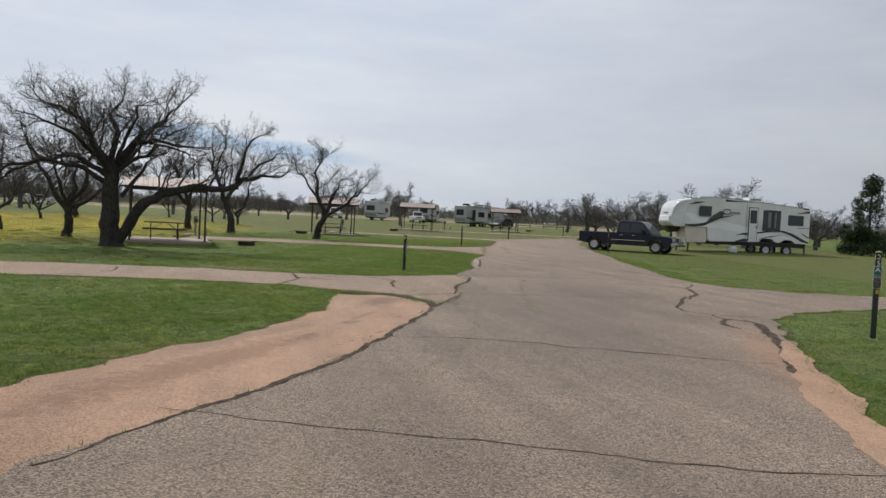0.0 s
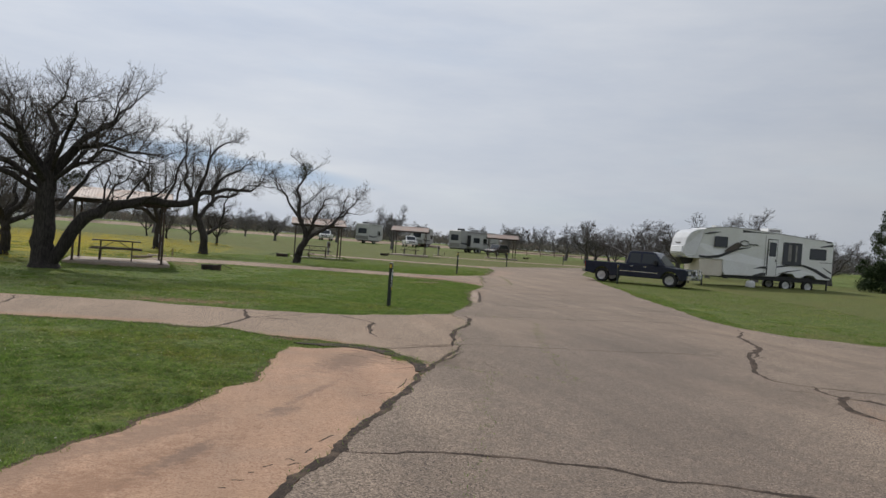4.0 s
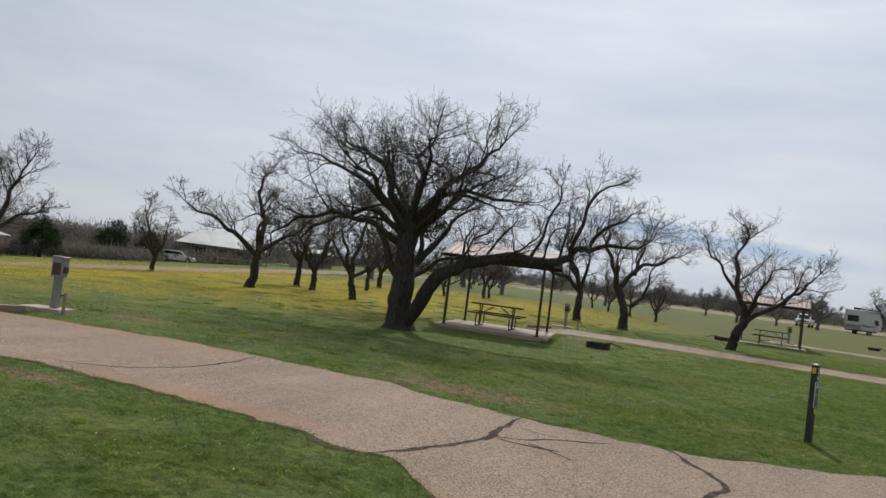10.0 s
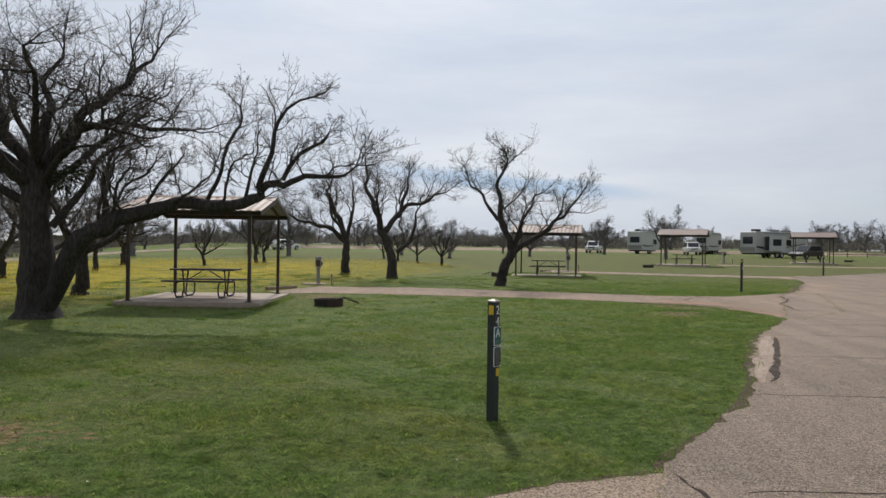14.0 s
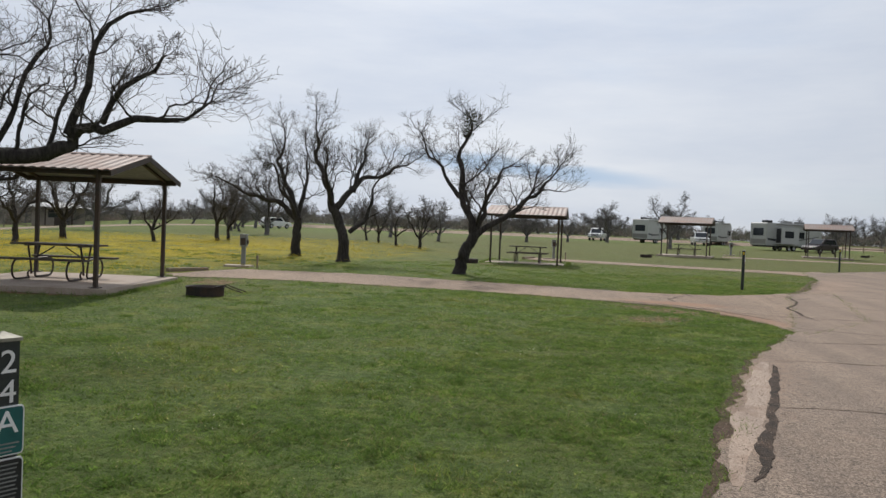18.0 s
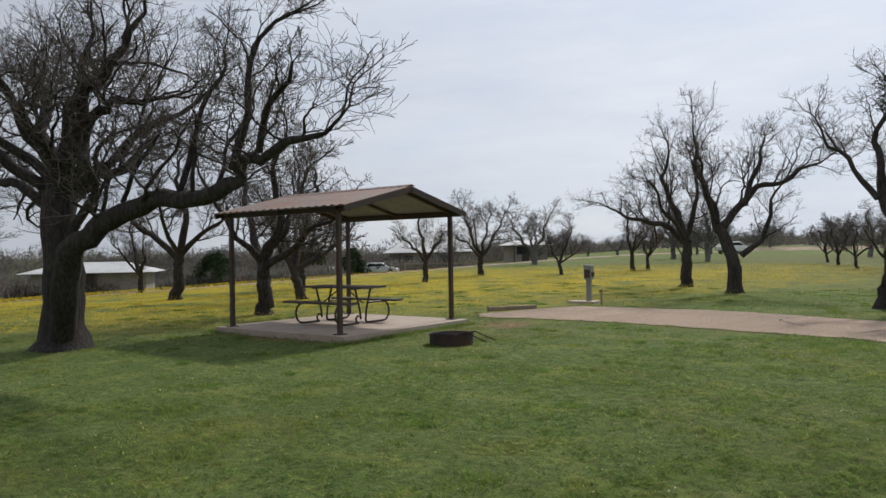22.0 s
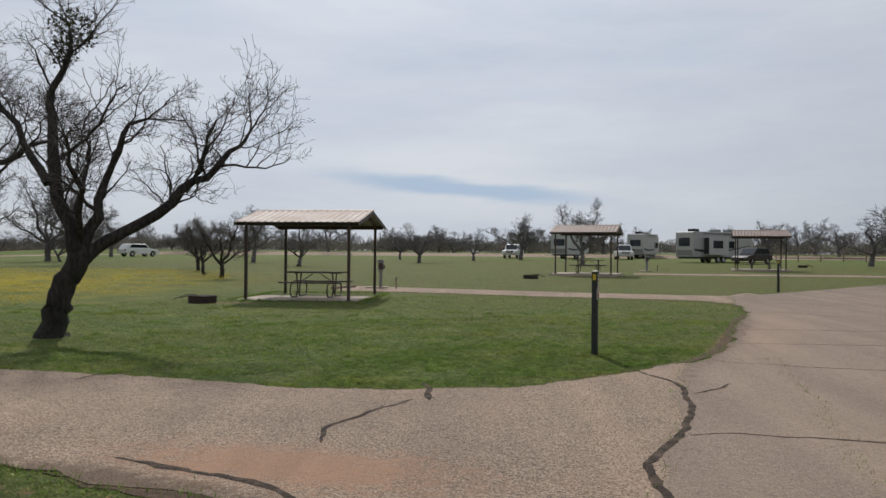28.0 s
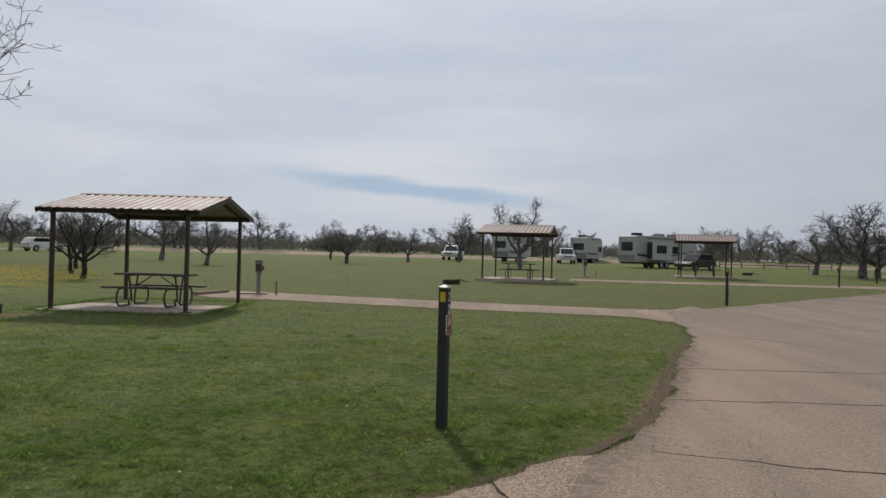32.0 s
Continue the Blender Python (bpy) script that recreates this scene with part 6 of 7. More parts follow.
def curve_band(top, bottom, y, material, parent, name="stripe", mirror=(-1, 1)):
    """A decal between two lines on a trailer's side."""
    for s in mirror:
        outline = [(x, z) for x, z in top] + [(x, z) for x, z in bottom[::-1]]
        a, b2 = (y, y + 0.004) if s > 0 else (-y - 0.004, -y)
        part(name, prism(outline, a, b2), material, parent)


def trailer_window(root, x0, x1, z0, z1, y, s, name="window"):
    fr = part(name, prism(round_outline([(x0 - 0.03, z0 - 0.03), (x1 + 0.03, z0 - 0.03), (x1 + 0.03, z1 + 0.03), (x0 - 0.03, z1 + 0.03)], 0.07, 3), s * y - 0.014 if s > 0 else s * y - 0.012, s * y + 0.012 if s > 0 else s * y + 0.014), M_BLACK, root)
    part("pane", prism(round_outline([(x0, z0), (x1, z0), (x1, z1), (x0, z1)], 0.05, 3), s * (y + 0.016) - 0.003, s * (y + 0.016) + 0.003), M_GLASS, fr)
    return fr


def fifth_wheel(m):
    """White fifth-wheel trailer, nose towards -x; the near side is -y."""
    root = thing("fifth_wheel_trailer", m, "white fifth-wheel trailer with dark swoosh stripes parked on the grass", "trailer", "trailers")
    w = 1.22
    y = w + 0.003

    def slimmed(b):
        """Rounds the nose in plan."""
        for v in b.verts:
            v.co.y *= 1 - 0.16 * max(0.0, (1.0 - v.co.x) / 1.1) ** 2
        return b

    out = [(0.0, 1.86), (-0.10, 2.1), (-0.06, 2.55), (0.05, 3.05), (0.3, 3.42), (0.7, 3.62), (1.5, 3.82), (2.8, 3.98), (4.2, 3.95), (10.2, 3.50), (10.35, 3.42), (10.35, 1.0), (10.2, 0.92), (9.3, 0.92), (9.0, 1.15), (8.5, 1.15), (8.1, 0.92),
           (7.75, 0.95), (7.5, 1.18), (6.8, 1.18), (6.45, 0.92), (2.75, 0.80), (2.62, 0.95), (2.55, 1.80), (0.2, 1.76)]
    part("body", slimmed(prism(round_outline(out, 0.08, 3), -w, w, 0.03, 2)), M_WHITE, root)
    part("front_cap", slimmed(prism(round_outline([(-0.15, 1.98), (-0.10, 2.55), (0.02, 3.08), (0.27, 3.46), (0.68, 3.66), (1.15, 3.74), (1.05, 3.2), (0.8, 2.5), (0.72, 1.92), (0.2, 1.84)], 0.1, 3), -w - 0.012, w + 0.012, 0.05, 3)), M_GELCOAT, root, "glossy white moulded front cap")
    part("cap_panel", prism(round_outline([(-0.22, 2.12), (-0.18, 2.5), (-0.08, 2.56), (-0.06, 2.06)], 0.03, 3), -0.86, 0.86, 0.02), M_GELCOAT, root)
    part("cap_badge", box((-0.125, -0.32, 2.72), (-0.02, 0.32, 2.78), 0.006), M_DECAL2, root)
    part("lower_skirt", prism([(0.95, 1.77), (2.56, 1.79), (2.60, 0.78), (2.5, 0.70), (1.05, 0.68)], -1.12, 1.12, 0.03, 2), M_CREAM, root, "cream lower front panel")
    part("pin_box", prism([(-0.1, 1.78), (0.95, 1.78), (0.8, 1.4), (0.2, 1.32)], -0.35, 0.35, 0.03), M_BLACK, root)
    trailer_window(root, 1.9, 2.76, 2.62, 3.28, y, -1)
    big = trailer_window(root, 6.75, 8.05, 1.78, 3.22, y, -1)
    part("curtain", box((7.1, -y - 0.026, 2.0), (7.34, -y - 0.0205, 3.1), 0.002), M_DECAL2, big, "pale curtain")
    part("curtain", box((7.62, -y - 0.026, 2.0), (7.74, -y - 0.0205, 3.1), 0.002), M_DECAL2, big, "pale curtain")
    part("mullion", box((7.42, -y - 0.03, 1.8), (7.47, -y - 0.0205, 3.2), 0.002), M_BLACK, big)
    trailer_window(root, 8.68, 9.82, 2.25, 2.94, y, -1)
    door = part("entry_door", prism(round_outline([(5.68, 1.02), (6.3, 1.02), (6.3, 3.34), (5.68, 3.34)], 0.06, 3), -y - 0.02, -y), M_WHITE, root, "white entry door with a dark window")
    part("door_frame", joined(box((5.62, -y - 0.024, 0.98), (5.68, -y + 0.004, 3.38)), box((6.3, -y - 0.014, 0.98), (6.33, -y + 0.004, 3.38)), box((5.62, -y - 0.024, 3.34), (6.33, -y + 0.004, 3.39))), M_BLACK, door)
    part("door_window", prism(round_outline([(5.74, 2.24), (6.24, 2.24), (6.24, 3.18), (5.74, 3.18)], 0.06, 3), -y - 0.026, -y - 0.021), M_GLASS, door)
    part("door_handle", box((6.2, -y - 0.05, 1.9), (6.26, -y - 0.02, 2.05), 0.008), M_BLACK, door)
    curve_band([(0.86, 1.97), (1.6, 1.98), (2.3, 2.12), (3.0, 2.42), (3.6, 2.62), (4.45, 2.76)], [(0.88, 1.84), (1.6, 1.82), (2.3, 1.92), (2.75, 2.14), (3.5, 2.48), (4.45, 2.74)], y, M_DECAL, root)
    curve_band([(1.1, 3.42), (1.7, 3.58), (2.3, 3.62)], [(1.3, 3.40), (1.8, 3.48), (2.3, 3.61)], y, M_DECAL, root)
    curve_band([(2.6, 2.36), (3.0, 2.72), (3.4, 2.98), (3.55, 3.02)], [(2.7, 2.3), (3.2, 2.46), (3.6, 2.62), (3.75, 2.80)], y, M_BROWN, root, "swoosh")
    curve_band([(3.8, 3.86), (4.6, 3.80), (6.1, 3.74)], [(3.8, 3.68), (4.6, 3.72), (6.1, 3.73)], y, M_DECAL, root)
    curve_band([(6.35, 1.62), (7.3, 1.80), (8.3, 1.84), (9.2, 1.60), (10.0, 1.20), (10.3, 1.08)], [(6.35, 1.52), (7.3, 1.70), (8.2, 1.73), (9.0, 1.46), (9.8, 1.06), (10.3, 0.98)], y, M_DECAL, root)
    curve_band([(6.5, 1.14), (7.2, 1.36), (8.2, 1.50)], [(6.5, 1.10), (7.2, 1.28), (8.2, 1.49)], y, M_DECAL, root)
    curve_band([(9.7, 1.74), (10.3, 1.44)], [(9.7, 1.68), (10.3, 1.34)], y, M_DECAL, root)
    curve_band([(4.75, 1.36), (5.2, 1.52), (5.6, 1.56)], [(4.75, 1.33), (5.2, 1.40), (5.6, 1.38)], y, M_DECAL, root)
    curve_band([(4.7, 0.92), (5.3, 1.12), (5.6, 1.12)], [(4.7, 0.86), (5.3, 0.90), (5.6, 0.92)], y, M_DECAL, root)
    curve_band([(9.4, 3.14), (10.3, 3.34)], [(9.4, 3.08), (10.3, 3.18)], y, M_DECAL, root)
    curve_band([(9.4, 2.08), (10.3, 2.10)], [(9.4, 2.04), (10.3, 2.05)], y, M_DECAL2, root)
    # a plain flourish where a maker's name stands
    part("name_swirl", tube([(3.98 + 0.30 * math.cos(a), -y - 0.004, 2.98 + 0.17 * math.sin(a)) for a in np.linspace(0.5, 5.6, 16)], 0.032, 6), M_DECAL, root)
    part("name_stroke", tube([(4.2 + 0.08 * k, -y - 0.004, 2.94 + 0.045 * math.sin(k * 2.1)) for k in range(10)], 0.026, 6), M_DECAL, root)
    part("name_underline", tube([(3.6, -y - 0.004, 2.80), (4.3, -y - 0.004, 2.84), (5.0, -y - 0.004, 2.88)], 0.012, 6), M_DECAL, root)
    part("slide_seam", box((5.45, -y - 0.006, 0.92), (5.48, -y, 3.6)), M_DECAL2, root)
    part("roof_edge", tube([(1.2, -w, 3.78), (2.8, -w, 3.97), (4.2, -w, 3.94), (10.2, -w, 3.49)], 0.025, 6), M_DECAL2, root)
    ac = part("air_conditioner", box((6.0, -0.45, 3.84), (7.0, 0.45, 4.14), 0.08, 2), M_WHITE, root)
    part("ac_grille", box((6.1, -0.46, 3.92), (6.9, -0.44, 4.06), 0.01), M_DECAL2, ac)
    for x, z in ((2.6, 3.97), (3.7, 3.96), (7.7, 3.68)):
        part("roof_vent", box((x - 0.25, -0.25, z - 0.05), (x + 0.25, 0.25, z + 0.10), 0.04, 2), M_WHITE, root)
    part("chassis", box((2.75, -1.0, 0.62), (10.1, 1.0, 0.94), 0.02), M_BLACK, root)
    for x in (7.15, 8.75):
        for sy in (-1, 1):
            wheel(root, x, sy * 1.0, 0.39, 0.22)
    for x, sy in ((1.3, -1), (1.3, 1), (10.2, -1), (10.2, 1)):
        part("jack_leg", joined(box((x - 0.04, sy * 0.95 - 0.04, 0.02), (x + 0.04, sy * 0.95 + 0.04, 0.95)), box((x - 0.1, sy * 0.95 - 0.1, 0.0), (x + 0.1, sy * 0.95 + 0.1, 0.025))), M_BLACK, root)
    for k in range(3):
        part("step", box((5.7, -1.34 - 0.22 * k, 0.68 - 0.2 * k), (6.3, -1.12 - 0.22 * k, 0.71 - 0.2 * k), 0.006), M_BLACK, root)
    part("corner_light", box((9.8, -y - 0.02, 3.42), (10.2, -y, 3.50), 0.006), M_BLACK, root)
    return root


def boxy_trailer(m, length, height, label, cap=M_WHITE, slide=True, wm=M_WHITE):
    """A travel trailer seen far off; rear towards -x, near side -y."""
    root = thing("travel_trailer", m, label, "trailer", "trailers")
    w = 1.2
    out = [(0, 0.6), (0, height - 0.1), (0.12, height), (length - 1.0, height + 0.05), (length - 0.25, height - 0.3), (length, 1.6), (length - 0.1, 0.9), (length - 1.6, 0.6)]
    part("body", prism(round_outline(out, 0.1, 3), -w, w, 0.03), wm, root)
    if slide:
        sl = part("slide_out", box((1.6, -w - 0.75, 0.85), (4.6, -w, height - 0.55), 0.03), wm, root)
        part("slide_window", box((2.2, -w - 0.765, 1.55), (3.7, -w - 0.75, 2.35), 0.004), M_GLASS, sl)
        part("slide_side", box((1.585, -w - 0.7, 0.95), (1.6, -w - 0.05, height - 0.65), 0.004), M_DECAL, sl)
    part("rear_window", box((-0.02, -0.75, 1.75), (0.0, 0.75, 2.65), 0.006), M_GLASS, root)
    part("rear_panel", box((-0.012, -1.1, 0.75), (-0.002, 1.1, 1.35), 0.004), M_DECAL2, root)
    trailer_window(root, 5.4, 6.4, 1.6, 2.3, w + 0.003, -1)
    door = part("entry_door", box((4.75, -w - 0.02, 0.75), (5.3, -w, 2.5), 0.01), wm, root)
    part("door_window", box((4.85, -w - 0.026, 1.6), (5.2, -w - 0.02, 2.35)), M_GLASS, door)
    curve_band([(0.2, 1.5), (2.0, 1.35), (5.2, 1.4), (length - 0.6, 1.9)], [(0.2, 1.25), (2.0, 1.1), (5.2, 1.25), (length - 0.6, 1.8)], w + 0.003, M_DECAL, root)
    part("awning", tube([(1.5, -w - 0.12, height - 0.15), (length - 2.0, -w - 0.12, height - 0.15)], 0.07, 8), M_DECAL2, root)
    for x in (1.4, length * 0.5, length * 0.72):
        part("roof_unit", box((x - 0.4, -0.4, height + 0.02), (x + 0.4, 0.4, height + 0.32), 0.06), M_BLACK if x < 2 else M_GREY, root)
    for x in (length * 0.42, length * 0.42 + 0.85):
        for sy in (-1, 1):
            wheel(root, x, sy * 0.98, 0.36, 0.22)
    part("chassis", box((0.1, -0.95, 0.42), (length - 1.2, 0.95, 0.62), 0.01), M_BLACK, root)
    part("rear_ladder", joined(*[tube([(-0.06, y, 0.9), (-0.06, y, height)], 0.015, 6) for y in (0.85, 1.1)], *[tube([(-0.06, 0.85, z), (-0.06, 1.1, z)], 0.012, 6) for z in np.arange(1.0, height, 0.3)]), M_CHROME, root)
    return root


def sedan(m, paint, label, tall=1.5, long=4.5):
    root = thing("car", m, label, "car", "parked cars")
    h = long / 2
    arch = lambda c: [(c + 0.36 * math.cos(a), 0.32 + 0.36 * math.sin(a)) for a in np.linspace(0, math.pi, 7)]  # noqa: E731
    low = [(-h, 0.4), (-h, 0.85), (-h + 0.15, 0.98), (h - 1.3, 0.98), (h - 0.25, 0.80), (h, 0.62), (h, 0.35)] + arch(h - 0.9) + arch(-h + 0.85)
    part("body", prism(low, -0.87, 0.87, 0.05, 2), paint, root)
    cab = prism([(-h + 0.12, 0.95), (-h + 0.55, tall - 0.06), (-h + 0.9, tall), (0.35, tall), (h - 1.15, 0.96)], -0.78, 0.78, 0.05, 2)
    c = part("cab", cab, paint, root)
    for s in (-1, 1):
        part("side_window", prism([(-h + 0.5, 1.03), (-h + 0.75, tall - 0.1), (0.3, tall - 0.1), (h - 1.45, 1.03)], s * 0.785 - 0.006, s * 0.785 + 0.006), M_GLASS, c)
        wheel(root, h - 0.9, s * 0.76, 0.32, 0.2)
        wheel(root, -h + 0.85, s * 0.76, 0.32, 0.2)
        part("headlight", box((h - 0.1, s * 0.62 - 0.16, 0.6), (h + 0.01, s * 0.62 + 0.16, 0.73), 0.02), M_LAMP, root)
        part("taillight", box((-h - 0.01, s * 0.66 - 0.14, 0.7), (-h + 0.06, s * 0.66 + 0.14, 0.86), 0.02), M_TAILLIGHT, root)
    part("windscreen", prism([(0.38, tall - 0.05), (h - 1.22, 1.0), (h - 1.2, 1.02), (0.4, tall - 0.03)], -0.68, 0.68), M_GLASS, c)
    return root


def placed(x, y, turn):
    return pose(x, y, gz(x, y), 0, 0, turn)


pickup(placed(18.15, 22.75, -50) @ Matrix.Diagonal((1.1, 1.04, 1.04, 1)), M_NAVY, "dark blue crew-cab pickup truck parked on the grass by the trailer")
fifth_wheel(placed(22.95, 26.4, -8))
bucket = thing("white_tank", placed(27.2, 24.4, 0) @ Matrix.Scale(1.15, 4), "small white round tank on the grass under the trailer", "tank")
part("shell", lathe([(0.0, 0.0), (0.24, 0.0), (0.26, 0.05), (0.26, 0.24), (0.2, 0.36), (0.0, 0.40)], 18), M_WHITE, bucket)
part("valve", disc((0, 0, 0.42), 0.05, 0.06), M_BLACK, bucket)
for x, y, turn, ln, ht, lab, sl in ((25.9, 91.0, 33, 9.6, 3.3, "grey-white travel trailer with a slide-out and dark rear window", True), (14.6, 110, 62, 8.0, 3.5, "white travel trailer among the far trees", False),
                                    (25.8, 116, 60, 7.0, 3.5, "white box trailer behind a white pickup", False)):
    boxy_trailer(placed(x, y, turn), ln, ht, lab, slide=sl, wm=M_PALE)
sedan(placed(30.8, 85.0, -140), M_MAROON, "dark maroon car parked beside the far trailer", 1.6)
for x, y, turn, lab in ((22.5, 107.0, -95, "white pickup truck parked far across the lawn"), (-85, 69.4, 20, "white pickup truck parked by the far building"), (8.6, 112, 258, "white pickup truck parked among the far trees")):
    pickup(placed(x, y, turn), M_WHITE, lab, "far pickup trucks")
sedan(placed(-69, 66, 35), M_WHITE, "white car parked before the far building", 1.5)
sedan(placed(-36, 96, 62), M_WHITE, "white car parked far across the lawn", 1.5)


# ---------------------------------------------------------------- far buildings
def hall(x, y, turn, length, depth, eave, ridge, label, roof=M_SHEET, side=M_STONE):
    root = thing("park_building", placed(x, y, turn), label, "building", "far buildings")
    hl, hd = length / 2, depth / 2
    wall = part("wall", box((-hl, -hd, -0.3), (hl, hd, eave), 0.01), side, root)
    b = bmesh.new()
    o = 0.8
    rl = hl * 0.55
    lo = [b.verts.new(p) for p in ((-hl - o, -hd - o, eave), (hl + o, -hd - o, eave), (hl + o, hd + o, eave), (-hl - o, hd + o, eave))]
    hi = [b.verts.new((-rl, 0, ridge)), b.verts.new((rl, 0, ridge))]
    for q in ((lo[0], lo[1], hi[1], hi[0]), (lo[1], lo[2], hi[1]), (lo[2], lo[3], hi[0], hi[1]), (lo[3], lo[0], hi[0]), (lo[3], lo[2], lo[1], lo[0])):
        b.faces.new(q)
    part("roof", b, roof, root, "sheet-metal hipped roof")
    for k in range(int(length / 3)):
        px = -hl + 1.5 + 3 * k
        part("porch_post", box((px - 0.08, -hd - 0.6, -0.2), (px + 0.08, -hd - 0.44, eave)), M_STEEL, root)
    for k in range(max(1, int(length / 5))):
        px = -hl + 2.5 + 5 * k
        wdw = part("window", box((px - 0.7, -hd - 0.03, 1.0), (px + 0.7, -hd - 0.002, 2.1)), M_BLACK, root)
        part("pane", box((px - 0.62, -hd - 0.036, 1.08), (px + 0.62, -hd - 0.03, 2.02)), M_GLASS, wdw)
    part("door", box((-0.5, -hd - 0.03, -0.1), (0.5, -hd - 0.002, 2.1)), M_STEEL, root)
    return root


hall(-71, 77, 42, 11, 7, 2.5, 4.6, "stone park building with a pale hipped metal roof and porch")
hall(-62, 87, 36, 6, 5, 2.3, 3.0, "low dark park building with a pale roof")
hall(-57.5, 26.5, 58, 8, 4.6, 2.0, 2.8, "small stone pavilion with a pale roof")


def rail_fence(x, y, turn, n, label):
    root = thing("rail_fence", placed(x, y, turn), label, "fence", "rail fences")
    for k in range(n + 1):
        part("post", box((2.4 * k - 0.06, -0.06, -0.2), (2.4 * k + 0.06, 0.06, 0.95), 0.01), M_TIMBER, root)
    for z in (0.45, 0.85):
        for k in range(n):
            part("rail", box((2.4 * k + 0.02, -0.03, z - 0.05), (2.4 * k + 2.38, 0.03, z + 0.05), 0.01), M_TIMBER, root)
    return root


rail_fence(38.5, 99, -8, 5, "pale timber rail fence at the far bend of the road")
rail_fence(-58, 60, 40, 6, "dark rail fence before the park building")


# ---------------------------------------------------------------- grass and flowers
CELL, X0, Y0 = 0.025, -36.0, -36.0


def covered():
    """The paved cells of the plan, row by row."""
    ys = Y0 + CELL * (np.arange(3000) + 0.5)
    mask = np.zeros((3000, 2400), bool)
    for poly in PAVED:
        p = np.array(poly)
        q = np.roll(p, -1, 0)
        for r in range(max(0, int((p[:, 1].min() - Y0) / CELL)), min(3000, int((p[:, 1].max() - Y0) / CELL) + 1)):
            y = ys[r]
            k = (p[:, 1] > y) != (q[:, 1] > y)
            xs = np.sort(p[k, 0] + (y - p[k, 1]) / (q[k, 1] - p[k, 1]) * (q[k, 0] - p[k, 0]))
            cols = np.clip(((xs - X0) / CELL).astype(int), 0, 2400)
            for a, b in zip(cols[::2], cols[1::2]):
                mask[r, a:b] = True
    return mask


MASK = covered()


def on_paving(px, py):
    r, c = ((py - Y0) / CELL).astype(int), ((px - X0) / CELL).astype(int)
    ok = (r >= 0) & (r < 3000) & (c >= 0) & (c < 2400)
    res = np.zeros(len(px), bool)
    res[ok] = MASK[r[ok], c[ok]]
    return res


def near_line(px, py, pts):
    d = np.full(len(px), 1e9)
    for (x1, y1), (x2, y2) in zip(pts, pts[1:]):
        t = np.clip(((px - x1) * (x2 - x1) + (py - y1) * (y2 - y1)) / ((x2 - x1) ** 2 + (y2 - y1) ** 2), 0, 1)
        d = np.minimum(d, np.hypot(px - x1 - t * (x2 - x1), py - y1 - t * (y2 - y1)))
    return d


def keep_off(px, py):
    ok = ~on_paving(px, py)
    rim = on_paving(px + 0.06, py) | on_paving(px - 0.06, py) | on_paving(px, py + 0.06) | on_paving(px, py - 0.06)
    ok &= ~(rim & (rng.random(len(px)) < 0.6))
    clumps = np.sin(px * 11 + 2 * np.sin(py * 7)) * np.sin(py * 13 + 2 * np.sin(px * 9))
    for x, y, rx, ry, turn in BARE:
        c, s = math.cos(radians(turn)), math.sin(radians(turn))
        u, v = (px - x) * c + (py - y) * s, (py - y) * c - (px - x) * s
        e = np.hypot(u / rx, v / ry)
        ok &= ~((rng.random(len(px)) < np.clip(1.5 - e, 0, 0.97)) & (clumps < 0.45))
    for pts, w, mt in WASHED:
        if mt == M_SOIL:
            ok &= ~((near_line(px, py, pts) < w * (1.0 + 0.6 * clumps)) & (rng.random(len(px)) < 0.86))
    for x, y, turn in SITES:
        c, s = math.cos(radians(turn)), math.sin(radians(turn))
        ok &= np.maximum(np.abs((px - x) * c + (py - y) * s) - 1.8, np.abs((py - y) * c - (px - x) * s) - 1.86) > 0
    return ok


def blades(name, px, py, h, w, material, label, kind="stuff", lean=0.45):
    n = len(px)
    a = rng.uniform(0, 2 * math.pi, n)
    z = gz_many(px, py)
    dx, dy = np.cos(a) * w, np.sin(a) * w
    bx, by = rng.normal(0, lean, n) * h, rng.normal(0, lean, n) * h
    v = np.empty((n, 3, 3), np.float32)
    v[:, 0] = np.stack([px - dx, py - dy, z - 0.004], 1)
    v[:, 1] = np.stack([px + dx, py + dy, z - 0.004], 1)
    v[:, 2] = np.stack([px + bx, py + by, z + h], 1)
    ob = raw_part(name, v.reshape(-1, 3), np.arange(3 * n).reshape(-1, 3), material)
    return tagged(ob, label, "grass", kind=kind)


def scatter(lo, hi, count):
    return rng.uniform(lo[0], hi[0], count), rng.uniform(lo[1], hi[1], count)


